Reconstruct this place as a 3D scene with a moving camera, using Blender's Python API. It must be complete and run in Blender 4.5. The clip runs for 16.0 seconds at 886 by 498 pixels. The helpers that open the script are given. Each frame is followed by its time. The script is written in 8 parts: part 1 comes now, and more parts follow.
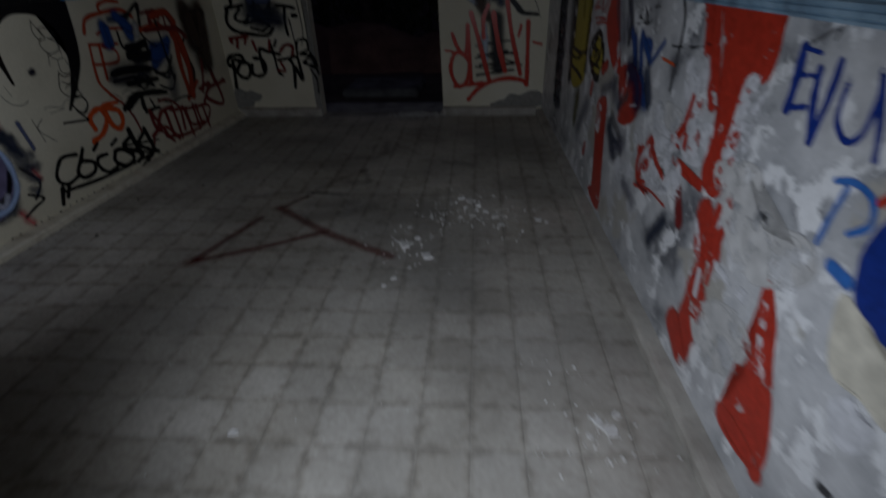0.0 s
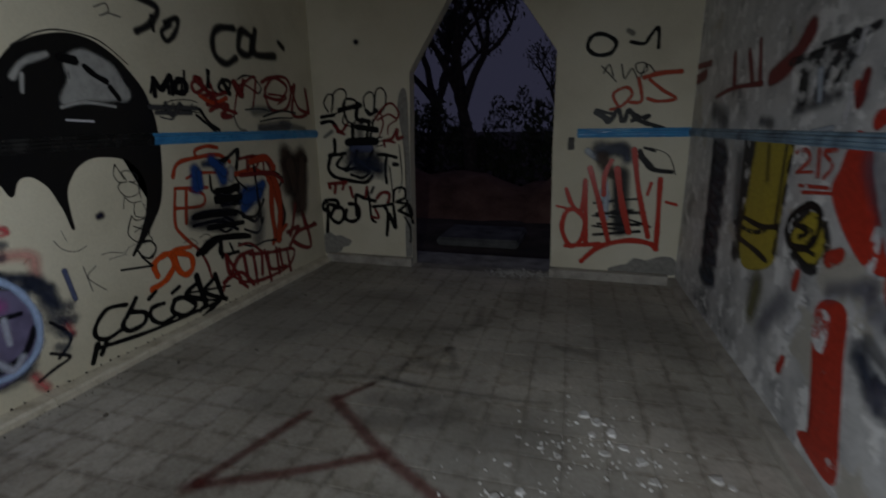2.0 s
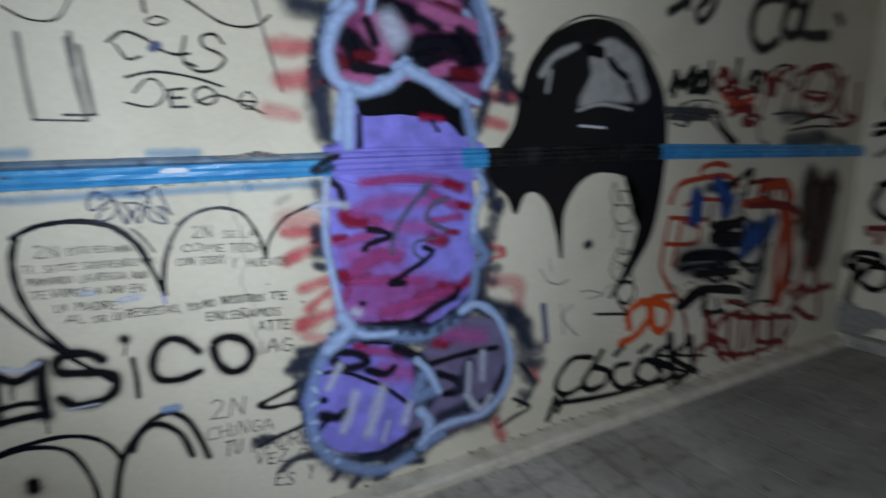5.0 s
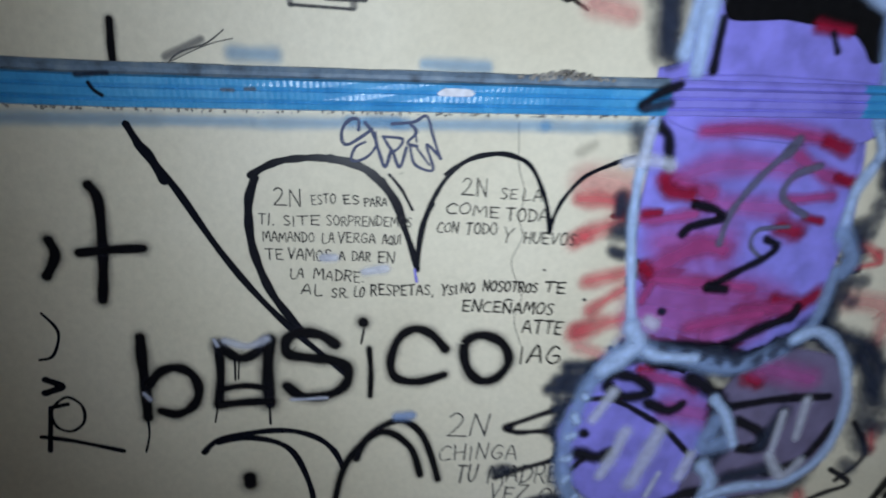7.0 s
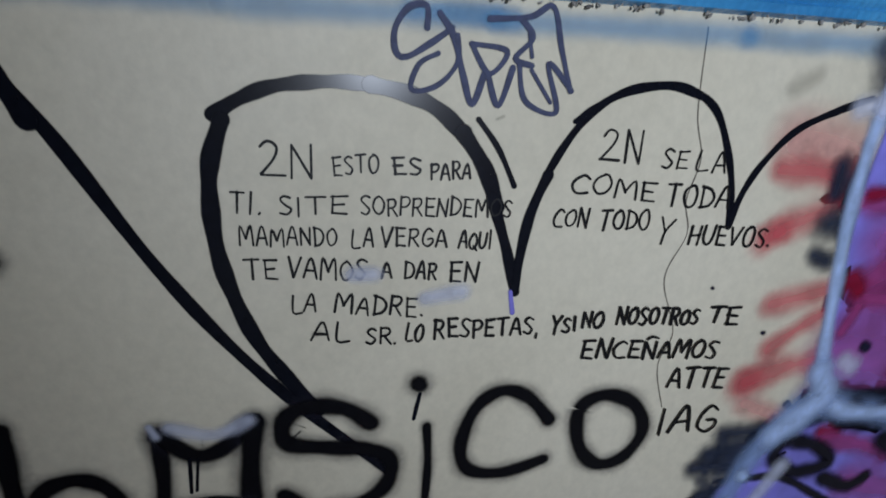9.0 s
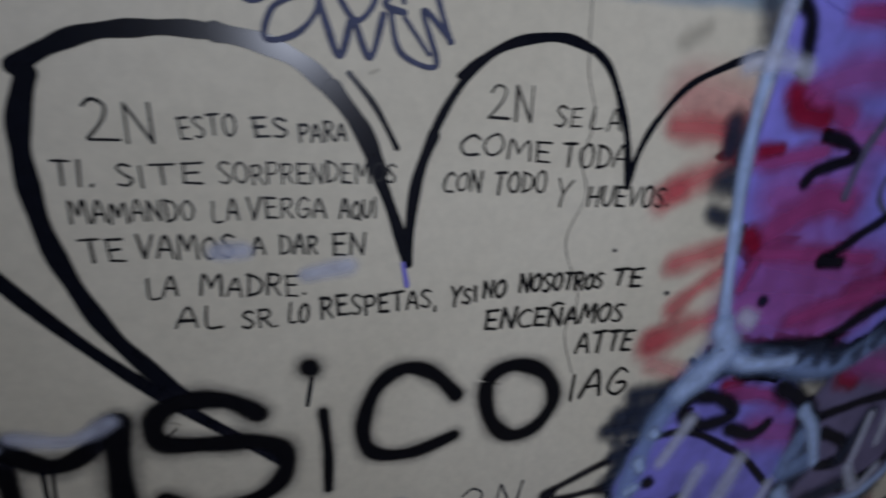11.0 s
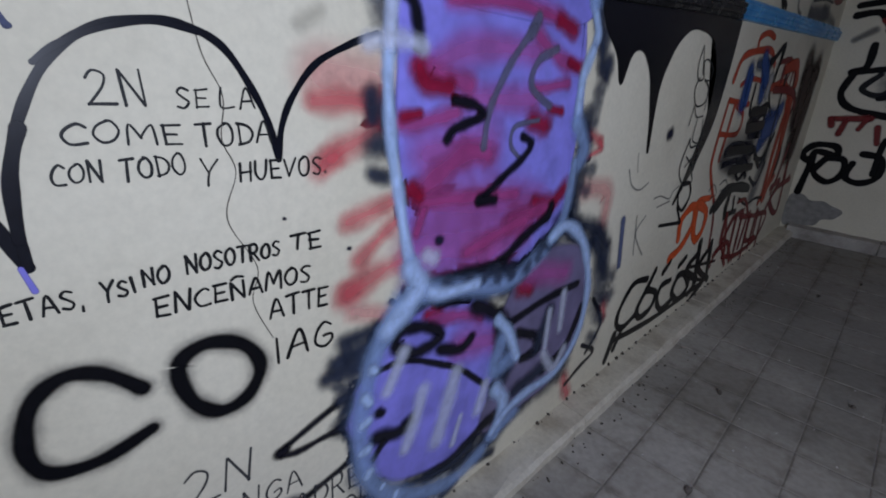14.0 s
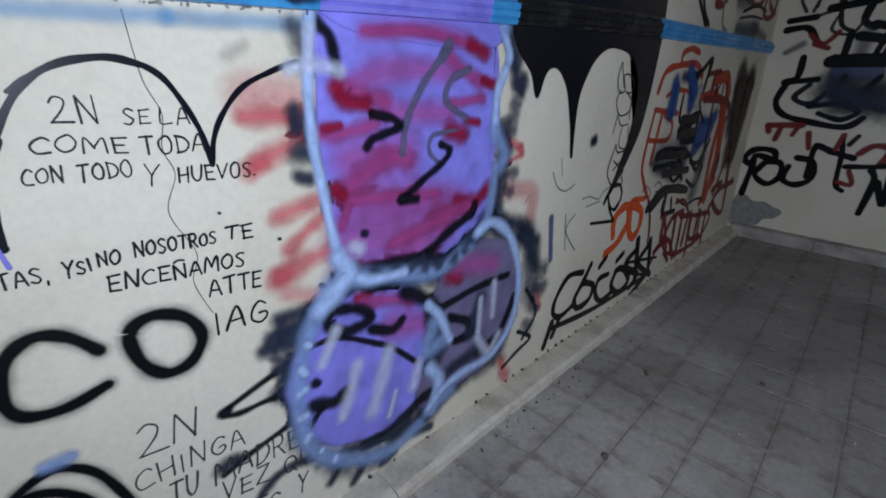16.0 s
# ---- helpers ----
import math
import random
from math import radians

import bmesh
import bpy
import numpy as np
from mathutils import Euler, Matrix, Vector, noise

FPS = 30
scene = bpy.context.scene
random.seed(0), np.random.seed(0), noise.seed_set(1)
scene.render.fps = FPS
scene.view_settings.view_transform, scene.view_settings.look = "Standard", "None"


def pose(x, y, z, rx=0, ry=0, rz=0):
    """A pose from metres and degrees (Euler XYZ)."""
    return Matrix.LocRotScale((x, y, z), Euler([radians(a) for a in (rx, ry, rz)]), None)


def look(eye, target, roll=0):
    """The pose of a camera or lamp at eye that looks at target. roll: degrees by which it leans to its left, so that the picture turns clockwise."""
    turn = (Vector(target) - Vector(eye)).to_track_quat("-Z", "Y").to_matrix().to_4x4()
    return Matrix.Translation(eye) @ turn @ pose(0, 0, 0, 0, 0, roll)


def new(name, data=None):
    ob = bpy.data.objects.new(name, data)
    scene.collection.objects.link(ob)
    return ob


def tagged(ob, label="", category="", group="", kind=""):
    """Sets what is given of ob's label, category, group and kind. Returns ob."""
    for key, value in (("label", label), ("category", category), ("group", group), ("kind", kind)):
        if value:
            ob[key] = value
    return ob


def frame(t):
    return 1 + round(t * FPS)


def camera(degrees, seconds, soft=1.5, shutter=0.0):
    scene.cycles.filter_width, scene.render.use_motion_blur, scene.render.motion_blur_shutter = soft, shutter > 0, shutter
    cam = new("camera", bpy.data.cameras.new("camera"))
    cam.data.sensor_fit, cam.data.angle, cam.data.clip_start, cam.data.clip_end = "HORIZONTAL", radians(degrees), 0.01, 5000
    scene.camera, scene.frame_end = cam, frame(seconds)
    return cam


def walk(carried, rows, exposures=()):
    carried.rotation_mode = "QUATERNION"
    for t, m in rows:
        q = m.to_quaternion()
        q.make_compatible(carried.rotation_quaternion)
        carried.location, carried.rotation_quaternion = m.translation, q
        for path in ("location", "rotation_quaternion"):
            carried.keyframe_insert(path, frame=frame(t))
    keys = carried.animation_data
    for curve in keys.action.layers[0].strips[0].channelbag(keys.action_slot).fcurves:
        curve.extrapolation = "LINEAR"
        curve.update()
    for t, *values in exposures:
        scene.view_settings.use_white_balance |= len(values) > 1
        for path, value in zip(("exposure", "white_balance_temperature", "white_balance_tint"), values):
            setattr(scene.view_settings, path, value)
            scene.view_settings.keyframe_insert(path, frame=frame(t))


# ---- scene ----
cam = camera(86.7, 16.0, soft=1.8, shutter=0.7)
PATH = [
    (0, (0.57, 0.329, 1.563), (0.381, 2.035, 0.537), -2.0),
    (0.5, (0.458, 0.597, 1.512), (0.188, 2.406, 0.703), -2.0),
    (1, (0.381, 0.902, 1.505), (0.012, 2.742, 0.813), -2.0),
    (1.5, (0.366, 1.181, 1.535), (-0.115, 3.033, 0.955), -1.1),
    (2, (0.291, 1.341, 1.536), (-0.273, 3.192, 1.033), -0.9),
    (2.5, (0.112, 1.489, 1.565), (-0.593, 3.313, 1.147), -0.9),
    (3, (-0.026, 1.573, 1.545), (-0.921, 3.318, 1.153), -0.5),
    (3.5, (-0.231, 1.675, 1.542), (-1.324, 3.312, 1.187), -1.3),
    (4, (-0.492, 1.75, 1.531), (-1.76, 3.256, 1.179), -0.5),
    (4.5, (-0.781, 1.788, 1.491), (-2.287, 3.054, 1.131), -0.6),
    (5, (-0.88, 1.816, 1.443), (-2.641, 2.693, 1.082), -0.9),
    (5.2, (-0.953, 1.835, 1.449), (-2.787, 2.543, 1.085), -0.6),
    (7.3, (-1.721, 1.474, 1.371), (-3.61, 1.82, 0.81), 2.4),
    (7.5, (-1.8, 1.46, 1.357), (-3.676, 1.847, 0.782), 2.6),
    (8, (-1.909, 1.471, 1.326), (-3.781, 1.864, 0.743), 2.9),
    (8.5, (-2.052, 1.43, 1.296), (-3.91, 1.867, 0.698), 2.9),
    (8.7, (-2.094, 1.414, 1.28), (-3.952, 1.857, 0.688), 3.0),
    (10.8, (-2.137, 1.476, 1.241), (-3.933, 2.059, 0.58), 2.5),
    (11, (-2.125, 1.506, 1.241), (-3.902, 2.144, 0.582), 2.4),
    (11.5, (-2.1, 1.551, 1.253), (-3.819, 2.311, 0.568), 2.0),
    (12, (-2.065, 1.581, 1.259), (-3.709, 2.477, 0.555), 1.7),
    (12.5, (-2.042, 1.61, 1.265), (-3.578, 2.67, 0.546), 1.4),
    (13, (-2.003, 1.65, 1.268), (-3.424, 2.852, 0.536), 1.2),
    (13.5, (-1.985, 1.658, 1.267), (-3.348, 2.924, 0.531), 1.0),
    (14, (-1.96, 1.659, 1.261), (-3.294, 2.95, 0.517), 1.1),
    (14.5, (-1.868, 1.668, 1.287), (-3.207, 2.959, 0.554), 1.3),
    (15, (-1.722, 1.665, 1.292), (-3.066, 2.952, 0.558), 1.7),
    (15.5, (-1.682, 1.653, 1.299), (-3.023, 2.954, 0.585), 1.2),
    (16, (-1.714, 1.649, 1.294), (-3.017, 2.986, 0.576), 1.0),
]
EXPOSURES = [(0.0, -1.12, 6000, 11), (1.0, -0.35, 6200, 9), (2.0, -0.12, 6350, 8), (3.0, 0.02, 6400, 7), (3.5, 0.25, 6250, 6), (4.3, 0.55, 5950, 8), (5.0, 0.74, 5780, 9), (7.5, 0.95, 5850, 8),
             (8.0, 0.76, 5870, 8), (8.6, 0.54, 5870, 10), (11.0, -0.16, 5850, 18), (12.0, 0.0, 5780, 17), (13.0, 0.28, 5720, 17), (14.0, 0.60, 5640, 17), (16.0, 0.98, 5600, 14)]
walk(cam, [(t, look(eye, target, roll)) for t, eye, target, roll in PATH], EXPOSURES)

# ---- light: dusk sky outside, two fixed unseen spots inside standing in for a carried torch ----
world = bpy.data.worlds.new("dusk")
scene.world = world
world.use_nodes = True
wbg = world.node_tree.nodes["Background"]
wbg.inputs["Color"].default_value = (0.30, 0.295, 0.53, 1)
wbg.inputs["Strength"].default_value = 0.07


def spot(name, place, target, watts, cone, colour):
    data = bpy.data.lights.new(name, "SPOT")
    data.energy, data.shadow_soft_size, data.color = watts, 0.03, colour
    data.spot_size, data.spot_blend = radians(cone), 1.0
    ob = new(name, data)
    ob.matrix_world = look(place, target)
    return ob


spot("torch_light", (-0.85, 1.60, 1.43), (-2.68, 2.64, 1.43), 74, 125, (0.90, 0.95, 1.0))
spot("torch_light", (0.15, 0.49, 1.31), (0.77, 2.50, 0.0), 154, 125, (0.90, 0.95, 1.0))

# ---- plan ----
XL, YF, YB, CEIL = -2.68, 6.20, -1.6, 3.5
RW_NEAR, RW_FAR = (1.445, 0.2), (1.185, 6.2)    # two points on the right-hand wall's foot
RW_ANGLE = math.atan2(RW_FAR[0] - RW_NEAR[0], RW_FAR[1] - RW_NEAR[1])
TILE = 0.206
GRID_TURN = 1.6


def right_x(y):
    return RW_NEAR[0] + (y - RW_NEAR[1]) * math.tan(RW_ANGLE)


# ---- materials ----
def material(name):
    m = bpy.data.materials.new(name)
    m.use_nodes = True
    nt = m.node_tree
    return m, nt, nt.nodes["Principled BSDF"]


def node(nt, kind, **inputs):
    n = nt.nodes.new(kind)
    for key, value in inputs.items():
        n.inputs[key].default_value = value
    return n


def noise_node(nt, scale, detail=4.0, rough=0.55, coords="Object"):
    tc = nt.nodes.new("ShaderNodeTexCoord")
    n = nt.nodes.new("ShaderNodeTexNoise")
    n.inputs["Scale"].default_value = scale
    n.inputs["Detail"].default_value = detail
    n.inputs["Roughness"].default_value = rough
    nt.links.new(tc.outputs[coords], n.inputs["Vector"])
    return n


def ramp(nt, source, stops):
    r = nt.nodes.new("ShaderNodeValToRGB")
    while len(r.color_ramp.elements) < len(stops):
        r.color_ramp.elements.new(0.5)
    for e, (p, c) in zip(r.color_ramp.elements, stops):
        e.position = p
        e.color = (*c, 1) if len(c) == 3 else c
    nt.links.new(source, r.inputs["Fac"])
    return r


def mix(nt, fac, a, b, blend="MIX"):
    n = nt.nodes.new("ShaderNodeMixRGB")
    n.blend_type = blend
    for socket, value in (("Fac", fac), ("Color1", a), ("Color2", b)):
        if isinstance(value, bpy.types.NodeSocket):
            nt.links.new(value, n.inputs[socket])
        elif socket == "Fac":
            n.inputs[socket].default_value = value
        else:
            n.inputs[socket].default_value = (*value, 1)
    return n.outputs["Color"]


def bump(nt, bsdf, source, strength, distance):
    b = nt.nodes.new("ShaderNodeBump")
    b.inputs["Strength"].default_value = strength
    b.inputs["Distance"].default_value = distance
    nt.links.new(source, b.inputs["Height"])
    nt.links.new(b.outputs["Normal"], bsdf.inputs["Normal"])


def surface(name, base, dark, light, big=1.3, fine=60.0, rough=0.7, relief=0.15, depth=0.004, amount=0.6):
    """A weathered surface: broad stains between three tones, fine grain in relief and roughness."""
    m, nt, b = material(name)
    large = noise_node(nt, big, 6, 0.6)
    r = ramp(nt, large.outputs["Fac"], [(0.30, dark), (0.5, base), (0.72, light)])
    small = noise_node(nt, fine, 4, 0.6)
    g = ramp(nt, small.outputs["Fac"], [(0.3, (0.72, 0.72, 0.72)), (0.7, (1.0, 1.0, 1.0))])
    col = mix(nt, amount, r.outputs["Color"], g.outputs["Color"], "MULTIPLY")
    nt.links.new(col, b.inputs["Base Color"])
    rr = ramp(nt, large.outputs["Fac"], [(0.3, (rough + 0.1,) * 3), (0.7, (rough - 0.1,) * 3)])
    nt.links.new(rr.outputs["Color"], b.inputs["Roughness"])
    bump(nt, b, small.outputs["Fac"], relief, depth)
    return m


def piece_surface(name, tones, rough=0.75, fine=45.0, depth=0.003, edges=False):
    """For loose or laid pieces: tone by object, grain and stains over it."""
    m, nt, b = material(name)
    info = nt.nodes.new("ShaderNodeObjectInfo")
    r = ramp(nt, info.outputs["Random"], [(i / max(1, len(tones) - 1), c) for i, c in enumerate(tones)])
    geo = nt.nodes.new("ShaderNodeNewGeometry")
    tc = nt.nodes.new("ShaderNodeTexNoise")
    tc.inputs["Scale"].default_value = 1.6
    tc.inputs["Detail"].default_value = 7
    nt.links.new(geo.outputs["Position"], tc.inputs["Vector"])
    s = ramp(nt, tc.outputs["Fac"], [(0.33, (0.66, 0.65, 0.63)), (0.62, (1, 1, 1))])
    fn = nt.nodes.new("ShaderNodeTexNoise")
    fn.inputs["Scale"].default_value = fine
    fn.inputs["Detail"].default_value = 5
    nt.links.new(geo.outputs["Position"], fn.inputs["Vector"])
    f = ramp(nt, fn.outputs["Fac"], [(0.35, (0.80, 0.79, 0.78)), (0.65, (1, 1, 1))])
    c = mix(nt, 0.9, r.outputs["Color"], s.outputs["Color"], "MULTIPLY")
    c = mix(nt, 0.8, c, f.outputs["Color"], "MULTIPLY")
    if edges:
        uv = nt.nodes.new("ShaderNodeUVMap")
        ln = nt.nodes.new("ShaderNodeVectorMath")
        ln.operation = "ABSOLUTE"
        nt.links.new(uv.outputs["UV"], ln.inputs[0])
        sp = nt.nodes.new("ShaderNodeSeparateXYZ")
        nt.links.new(ln.outputs[0], sp.inputs[0])
        mx = nt.nodes.new("ShaderNodeMath")
        mx.operation = "MAXIMUM"
        nt.links.new(sp.outputs["X"], mx.inputs[0])
        nt.links.new(sp.outputs["Y"], mx.inputs[1])
        ad = nt.nodes.new("ShaderNodeMath")
        ad.operation = "MULTIPLY_ADD"
        nt.links.new(tc.outputs["Fac"], ad.inputs[0])
        ad.inputs[1].default_value = -0.55
        wob = nt.nodes.new("ShaderNodeTexNoise")
        wob.inputs["Scale"].default_value = 17
        wob.inputs["Detail"].default_value = 4
        nt.links.new(geo.outputs["Position"], wob.inputs["Vector"])
        wa = nt.nodes.new("ShaderNodeMath")
        wa.operation = "MULTIPLY_ADD"
        wa.inputs[1].default_value = -0.85
        nt.links.new(wob.outputs["Fac"], wa.inputs[0])
        nt.links.new(mx.outputs[0], wa.inputs[2])
        nt.links.new(wa.outputs[0], ad.inputs[2])
        ed = ramp(nt, ad.outputs[0], [(0.0, (1, 1, 1)), (0.16, (0.88, 0.87, 0.85)), (0.36, (0.58, 0.56, 0.53))])
        c = mix(nt, 0.85, c, ed.outputs["Color"], "MULTIPLY")
        blot = ramp(nt, wob.outputs["Fac"], [(0.36, (0.87, 0.86, 0.845)), (0.52, (0.97, 0.97, 0.96)), (0.66, (1.0, 1.0, 1.0))])
        c = mix(nt, 0.8, c, blot.outputs["Color"], "MULTIPLY")
        dn = nt.nodes.new("ShaderNodeTexNoise")
        dn.inputs["Scale"].default_value = 0.55
        dn.inputs["Detail"].default_value = 6
        nt.links.new(geo.outputs["Position"], dn.inputs["Vector"])
        dr = ramp(nt, dn.outputs["Fac"], [(0.40, (0, 0, 0)), (0.60, (1, 1, 1))])
        c = mix(nt, dr.outputs["Color"], c, mix(nt, 0.55, c, (0.17, 0.165, 0.155)))
    nt.links.new(c, b.inputs["Base Color"])
    b.inputs["Roughness"].default_value = rough
    b.inputs["Specular IOR Level"].default_value = 0.2
    bump(nt, b, fn.outputs["Fac"], 0.3, depth)
    return m


SPREAD = {}


def paint(name, colour, soft=0.35, rough=0.4, cover=1.0, speckle=0.25, scale=55.0, spread=0.0, worn=0.0, gloss=0.25):
    """Sprayed paint: full in the middle of the stroke, breaking up towards its rim."""
    m, nt, b = material(name)
    uv = nt.nodes.new("ShaderNodeUVMap")
    sep = nt.nodes.new("ShaderNodeSeparateXYZ")
    nt.links.new(uv.outputs["UV"], sep.inputs["Vector"])
    geo = nt.nodes.new("ShaderNodeNewGeometry")
    n = nt.nodes.new("ShaderNodeTexNoise")
    n.inputs["Scale"].default_value = scale
    n.inputs["Detail"].default_value = 4
    nt.links.new(geo.outputs["Position"], n.inputs["Vector"])
    mul = nt.nodes.new("ShaderNodeMath")
    mul.operation = "MULTIPLY_ADD"
    nt.links.new(n.outputs["Fac"], mul.inputs[0])
    mul.inputs[1].default_value = speckle
    nt.links.new(sep.outputs["X"], mul.inputs[2])
    mr = nt.nodes.new("ShaderNodeMapRange")
    mr.interpolation_type = "SMOOTHSTEP"
    mr.inputs["From Min"].default_value = 1.0 + speckle * 0.5 - soft
    mr.inputs["From Max"].default_value = 1.0 + speckle * 0.35
    mr.inputs["To Min"].default_value = cover
    mr.inputs["To Max"].default_value = 0.0
    nt.links.new(mul.outputs[0], mr.inputs["Value"])
    tone = ramp(nt, n.outputs["Fac"], [(0.3, tuple(c * 0.75 for c in colour)), (0.7, tuple(min(1, c * 1.15) for c in colour))])
    nt.links.new(tone.outputs["Color"], b.inputs["Base Color"])
    b.inputs["Roughness"].default_value = rough
    b.inputs["Specular IOR Level"].default_value = gloss
    t = nt.nodes.new("ShaderNodeBsdfTransparent")
    ms = nt.nodes.new("ShaderNodeMixShader")
    cover_out = mr.outputs["Result"]
    if worn:
        wn = nt.nodes.new("ShaderNodeTexNoise")
        wn.inputs["Scale"].default_value = 11
        wn.inputs["Detail"].default_value = 9
        wn.inputs["Roughness"].default_value = 0.68
        nt.links.new(geo.outputs["Position"], wn.inputs["Vector"])
        wr = ramp(nt, wn.outputs["Fac"], [(worn, (0.0, 0.0, 0.0)), (worn + 0.03, (1, 1, 1))])
        both = nt.nodes.new("ShaderNodeMath")
        both.operation = "MULTIPLY"
        nt.links.new(cover_out, both.inputs[0])
        nt.links.new(wr.outputs["Color"], both.inputs[1])
        cover_out = both.outputs[0]
    nt.links.new(cover_out, ms.inputs["Fac"])
    nt.links.new(t.outputs[0], ms.inputs[1])
    nt.links.new(b.outputs[0], ms.inputs[2])
    nt.links.new(ms.outputs[0], nt.nodes["Material Output"].inputs["Surface"])
    SPREAD[m.name] = spread or 1 + 0.45 * soft
    return m


CREAM = surface("cream_wall_paint", (0.68, 0.632, 0.495), (0.57, 0.525, 0.40), (0.73, 0.685, 0.56), 0.9, 70, 0.62, 0.12, 0.003, 0.35)
def peeling(name):
    """Old paint in flaking layers: white over grey over dark, with sharp torn edges, and scratches."""
    m, nt, b = material(name)
    one = noise_node(nt, 3.1, 8, 0.62)
    two = noise_node(nt, 6.5, 8, 0.66)
    three = noise_node(nt, 1.7, 6, 0.6)
    base = ramp(nt, one.outputs["Fac"], [(0.34, (0.15, 0.155, 0.17)), (0.42, (0.42, 0.425, 0.44)), (0.56, (0.60, 0.60, 0.61)), (0.66, (0.47, 0.47, 0.485))])
    flake = ramp(nt, two.outputs["Fac"], [(0.545, (0, 0, 0)), (0.565, (1, 1, 1))])
    c = mix(nt, flake.outputs["Color"], base.outputs["Color"], (0.80, 0.80, 0.81))
    bare = ramp(nt, three.outputs["Fac"], [(0.60, (0, 0, 0)), (0.625, (1, 1, 1))])
    c = mix(nt, bare.outputs["Color"], c, (0.45, 0.43, 0.39))
    grain = noise_node(nt, 55, 4, 0.6)
    g = ramp(nt, grain.outputs["Fac"], [(0.3, (0.75, 0.75, 0.75)), (0.7, (1, 1, 1))])
    c = mix(nt, 0.6, c, g.outputs["Color"], "MULTIPLY")
    nt.links.new(c, b.inputs["Base Color"])
    r = ramp(nt, two.outputs["Fac"], [(0.45, (0.32, 0.32, 0.32)), (0.6, (0.55, 0.55, 0.55))])
    nt.links.new(r.outputs["Color"], b.inputs["Roughness"])
    hsum = mix(nt, 0.5, flake.outputs["Color"], grain.outputs["Fac"])
    bump(nt, b, hsum, 0.45, 0.006)
    return m


SCUFFED = peeling("scuffed_white_grey_paint")
CONCRETE = surface("dusty_concrete", (0.32, 0.31, 0.30), (0.16, 0.155, 0.15), (0.48, 0.47, 0.45), 4, 60, 0.9, 0.4, 0.008, 0.7)
GROUT = surface("dirty_joint", (0.33, 0.31, 0.275), (0.22, 0.205, 0.18), (0.44, 0.41, 0.37), 3, 80, 0.95, 0.3, 0.004, 0.6)
CURB = surface("stone_skirting", (0.40, 0.37, 0.33), (0.24, 0.22, 0.19), (0.50, 0.47, 0.42), 6, 70, 0.8, 0.35, 0.006, 0.6)
PALE_CURB = surface("limewashed_skirting", (0.66, 0.605, 0.49), (0.46, 0.40, 0.31), (0.72, 0.67, 0.56), 7, 60, 0.85, 0.45, 0.007, 0.6)
CEILING = surface("ceiling_paint", (0.45, 0.43, 0.38), (0.30, 0.29, 0.26), (0.55, 0.53, 0.47), 1.2, 40, 0.8, 0.2, 0.004, 0.5)
def fluted(m):
    """Small close flutes across a moulding, over its own relief."""
    nt = m.node_tree
    b = nt.nodes["Principled BSDF"]
    geo = nt.nodes.new("ShaderNodeNewGeometry")
    w = nt.nodes.new("ShaderNodeTexWave")
    w.bands_direction = "Y"
    w.inputs["Scale"].default_value = 24
    w.inputs["Distortion"].default_value = 1.2
    nt.links.new(geo.outputs["Position"], w.inputs["Vector"])
    low = nt.nodes["Bump"]
    up = nt.nodes.new("ShaderNodeBump")
    up.inputs["Strength"].default_value = 0.15
    up.inputs["Distance"].default_value = 0.004
    nt.links.new(w.outputs["Fac"], up.inputs["Height"])
    nt.links.new(low.outputs["Normal"], up.inputs["Normal"])
    nt.links.new(up.outputs["Normal"], b.inputs["Normal"])
    return m


BLUE_RAIL = surface("gloss_blue_paint", (0.065, 0.30, 0.61), (0.04, 0.21, 0.48), (0.13, 0.40, 0.70), 7, 60, 0.3, 0.35, 0.004, 0.4)
fluted(BLUE_RAIL)
TILES = piece_surface("cement_tile", [(0.50, 0.465, 0.41), (0.58, 0.545, 0.485), (0.53, 0.50, 0.45), (0.63, 0.595, 0.54)], edges=True)
EARTH = surface("dark_earth", (0.07, 0.05, 0.04), (0.03, 0.025, 0.02), (0.12, 0.09, 0.07), 1.5, 20, 0.95, 0.6, 0.03, 0.7)


# ---- building helpers ----
def mesh_from(bm, name):
    me = bpy.data.meshes.new(name)
    bm.to_mesh(me)
    bm.free()
    return me


def part(name, bm, mat, parent=None, label=""):
    ob = new(name, mesh_from(bm, name))
    if mat:
        ob.data.materials.append(mat)
    ob.parent = parent
    if label:
        ob["label"] = label
    return ob


def structure(name, bm, mat, label, category):
    return tagged(part(name, bm, mat), label, category, kind="structure")


def group_thing(name, label, category, group="", place=(0, 0, 0)):
    ob = new(name)
    ob.empty_display_size = 0.05
    ob.location = place
    return tagged(ob, label, category, group)


def box(bm, x0, y0, z0, x1, y1, z1):
    v = [bm.verts.new(p) for p in ((x0, y0, z0), (x1, y0, z0), (x1, y1, z0), (x0, y1, z0), (x0, y0, z1), (x1, y0, z1), (x1, y1, z1), (x0, y1, z1))]
    for f in ((0, 3, 2, 1), (4, 5, 6, 7), (0, 1, 5, 4), (1, 2, 6, 5), (2, 3, 7, 6), (3, 0, 4, 7)):
        bm.faces.new([v[i] for i in f])


def prism(bm, outline, lift):
    """A solid from an outline of 3D points, pushed along the vector lift."""
    a = [bm.verts.new(p) for p in outline]
    b = [bm.verts.new(Vector(p) + Vector(lift)) for p in outline]
    bm.faces.new(a)
    bm.faces.new(b[::-1])
    n = len(a)
    for i in range(n):
        bm.faces.new((a[i], b[i], b[(i + 1) % n], a[(i + 1) % n]))
    bmesh.ops.recalc_face_normals(bm, faces=bm.faces[:])


# each wall's own plane: (along, up) -> place, and the way out of the wall
def on_left(u, v, h=0.0):
    return Vector((XL + h, u, v))


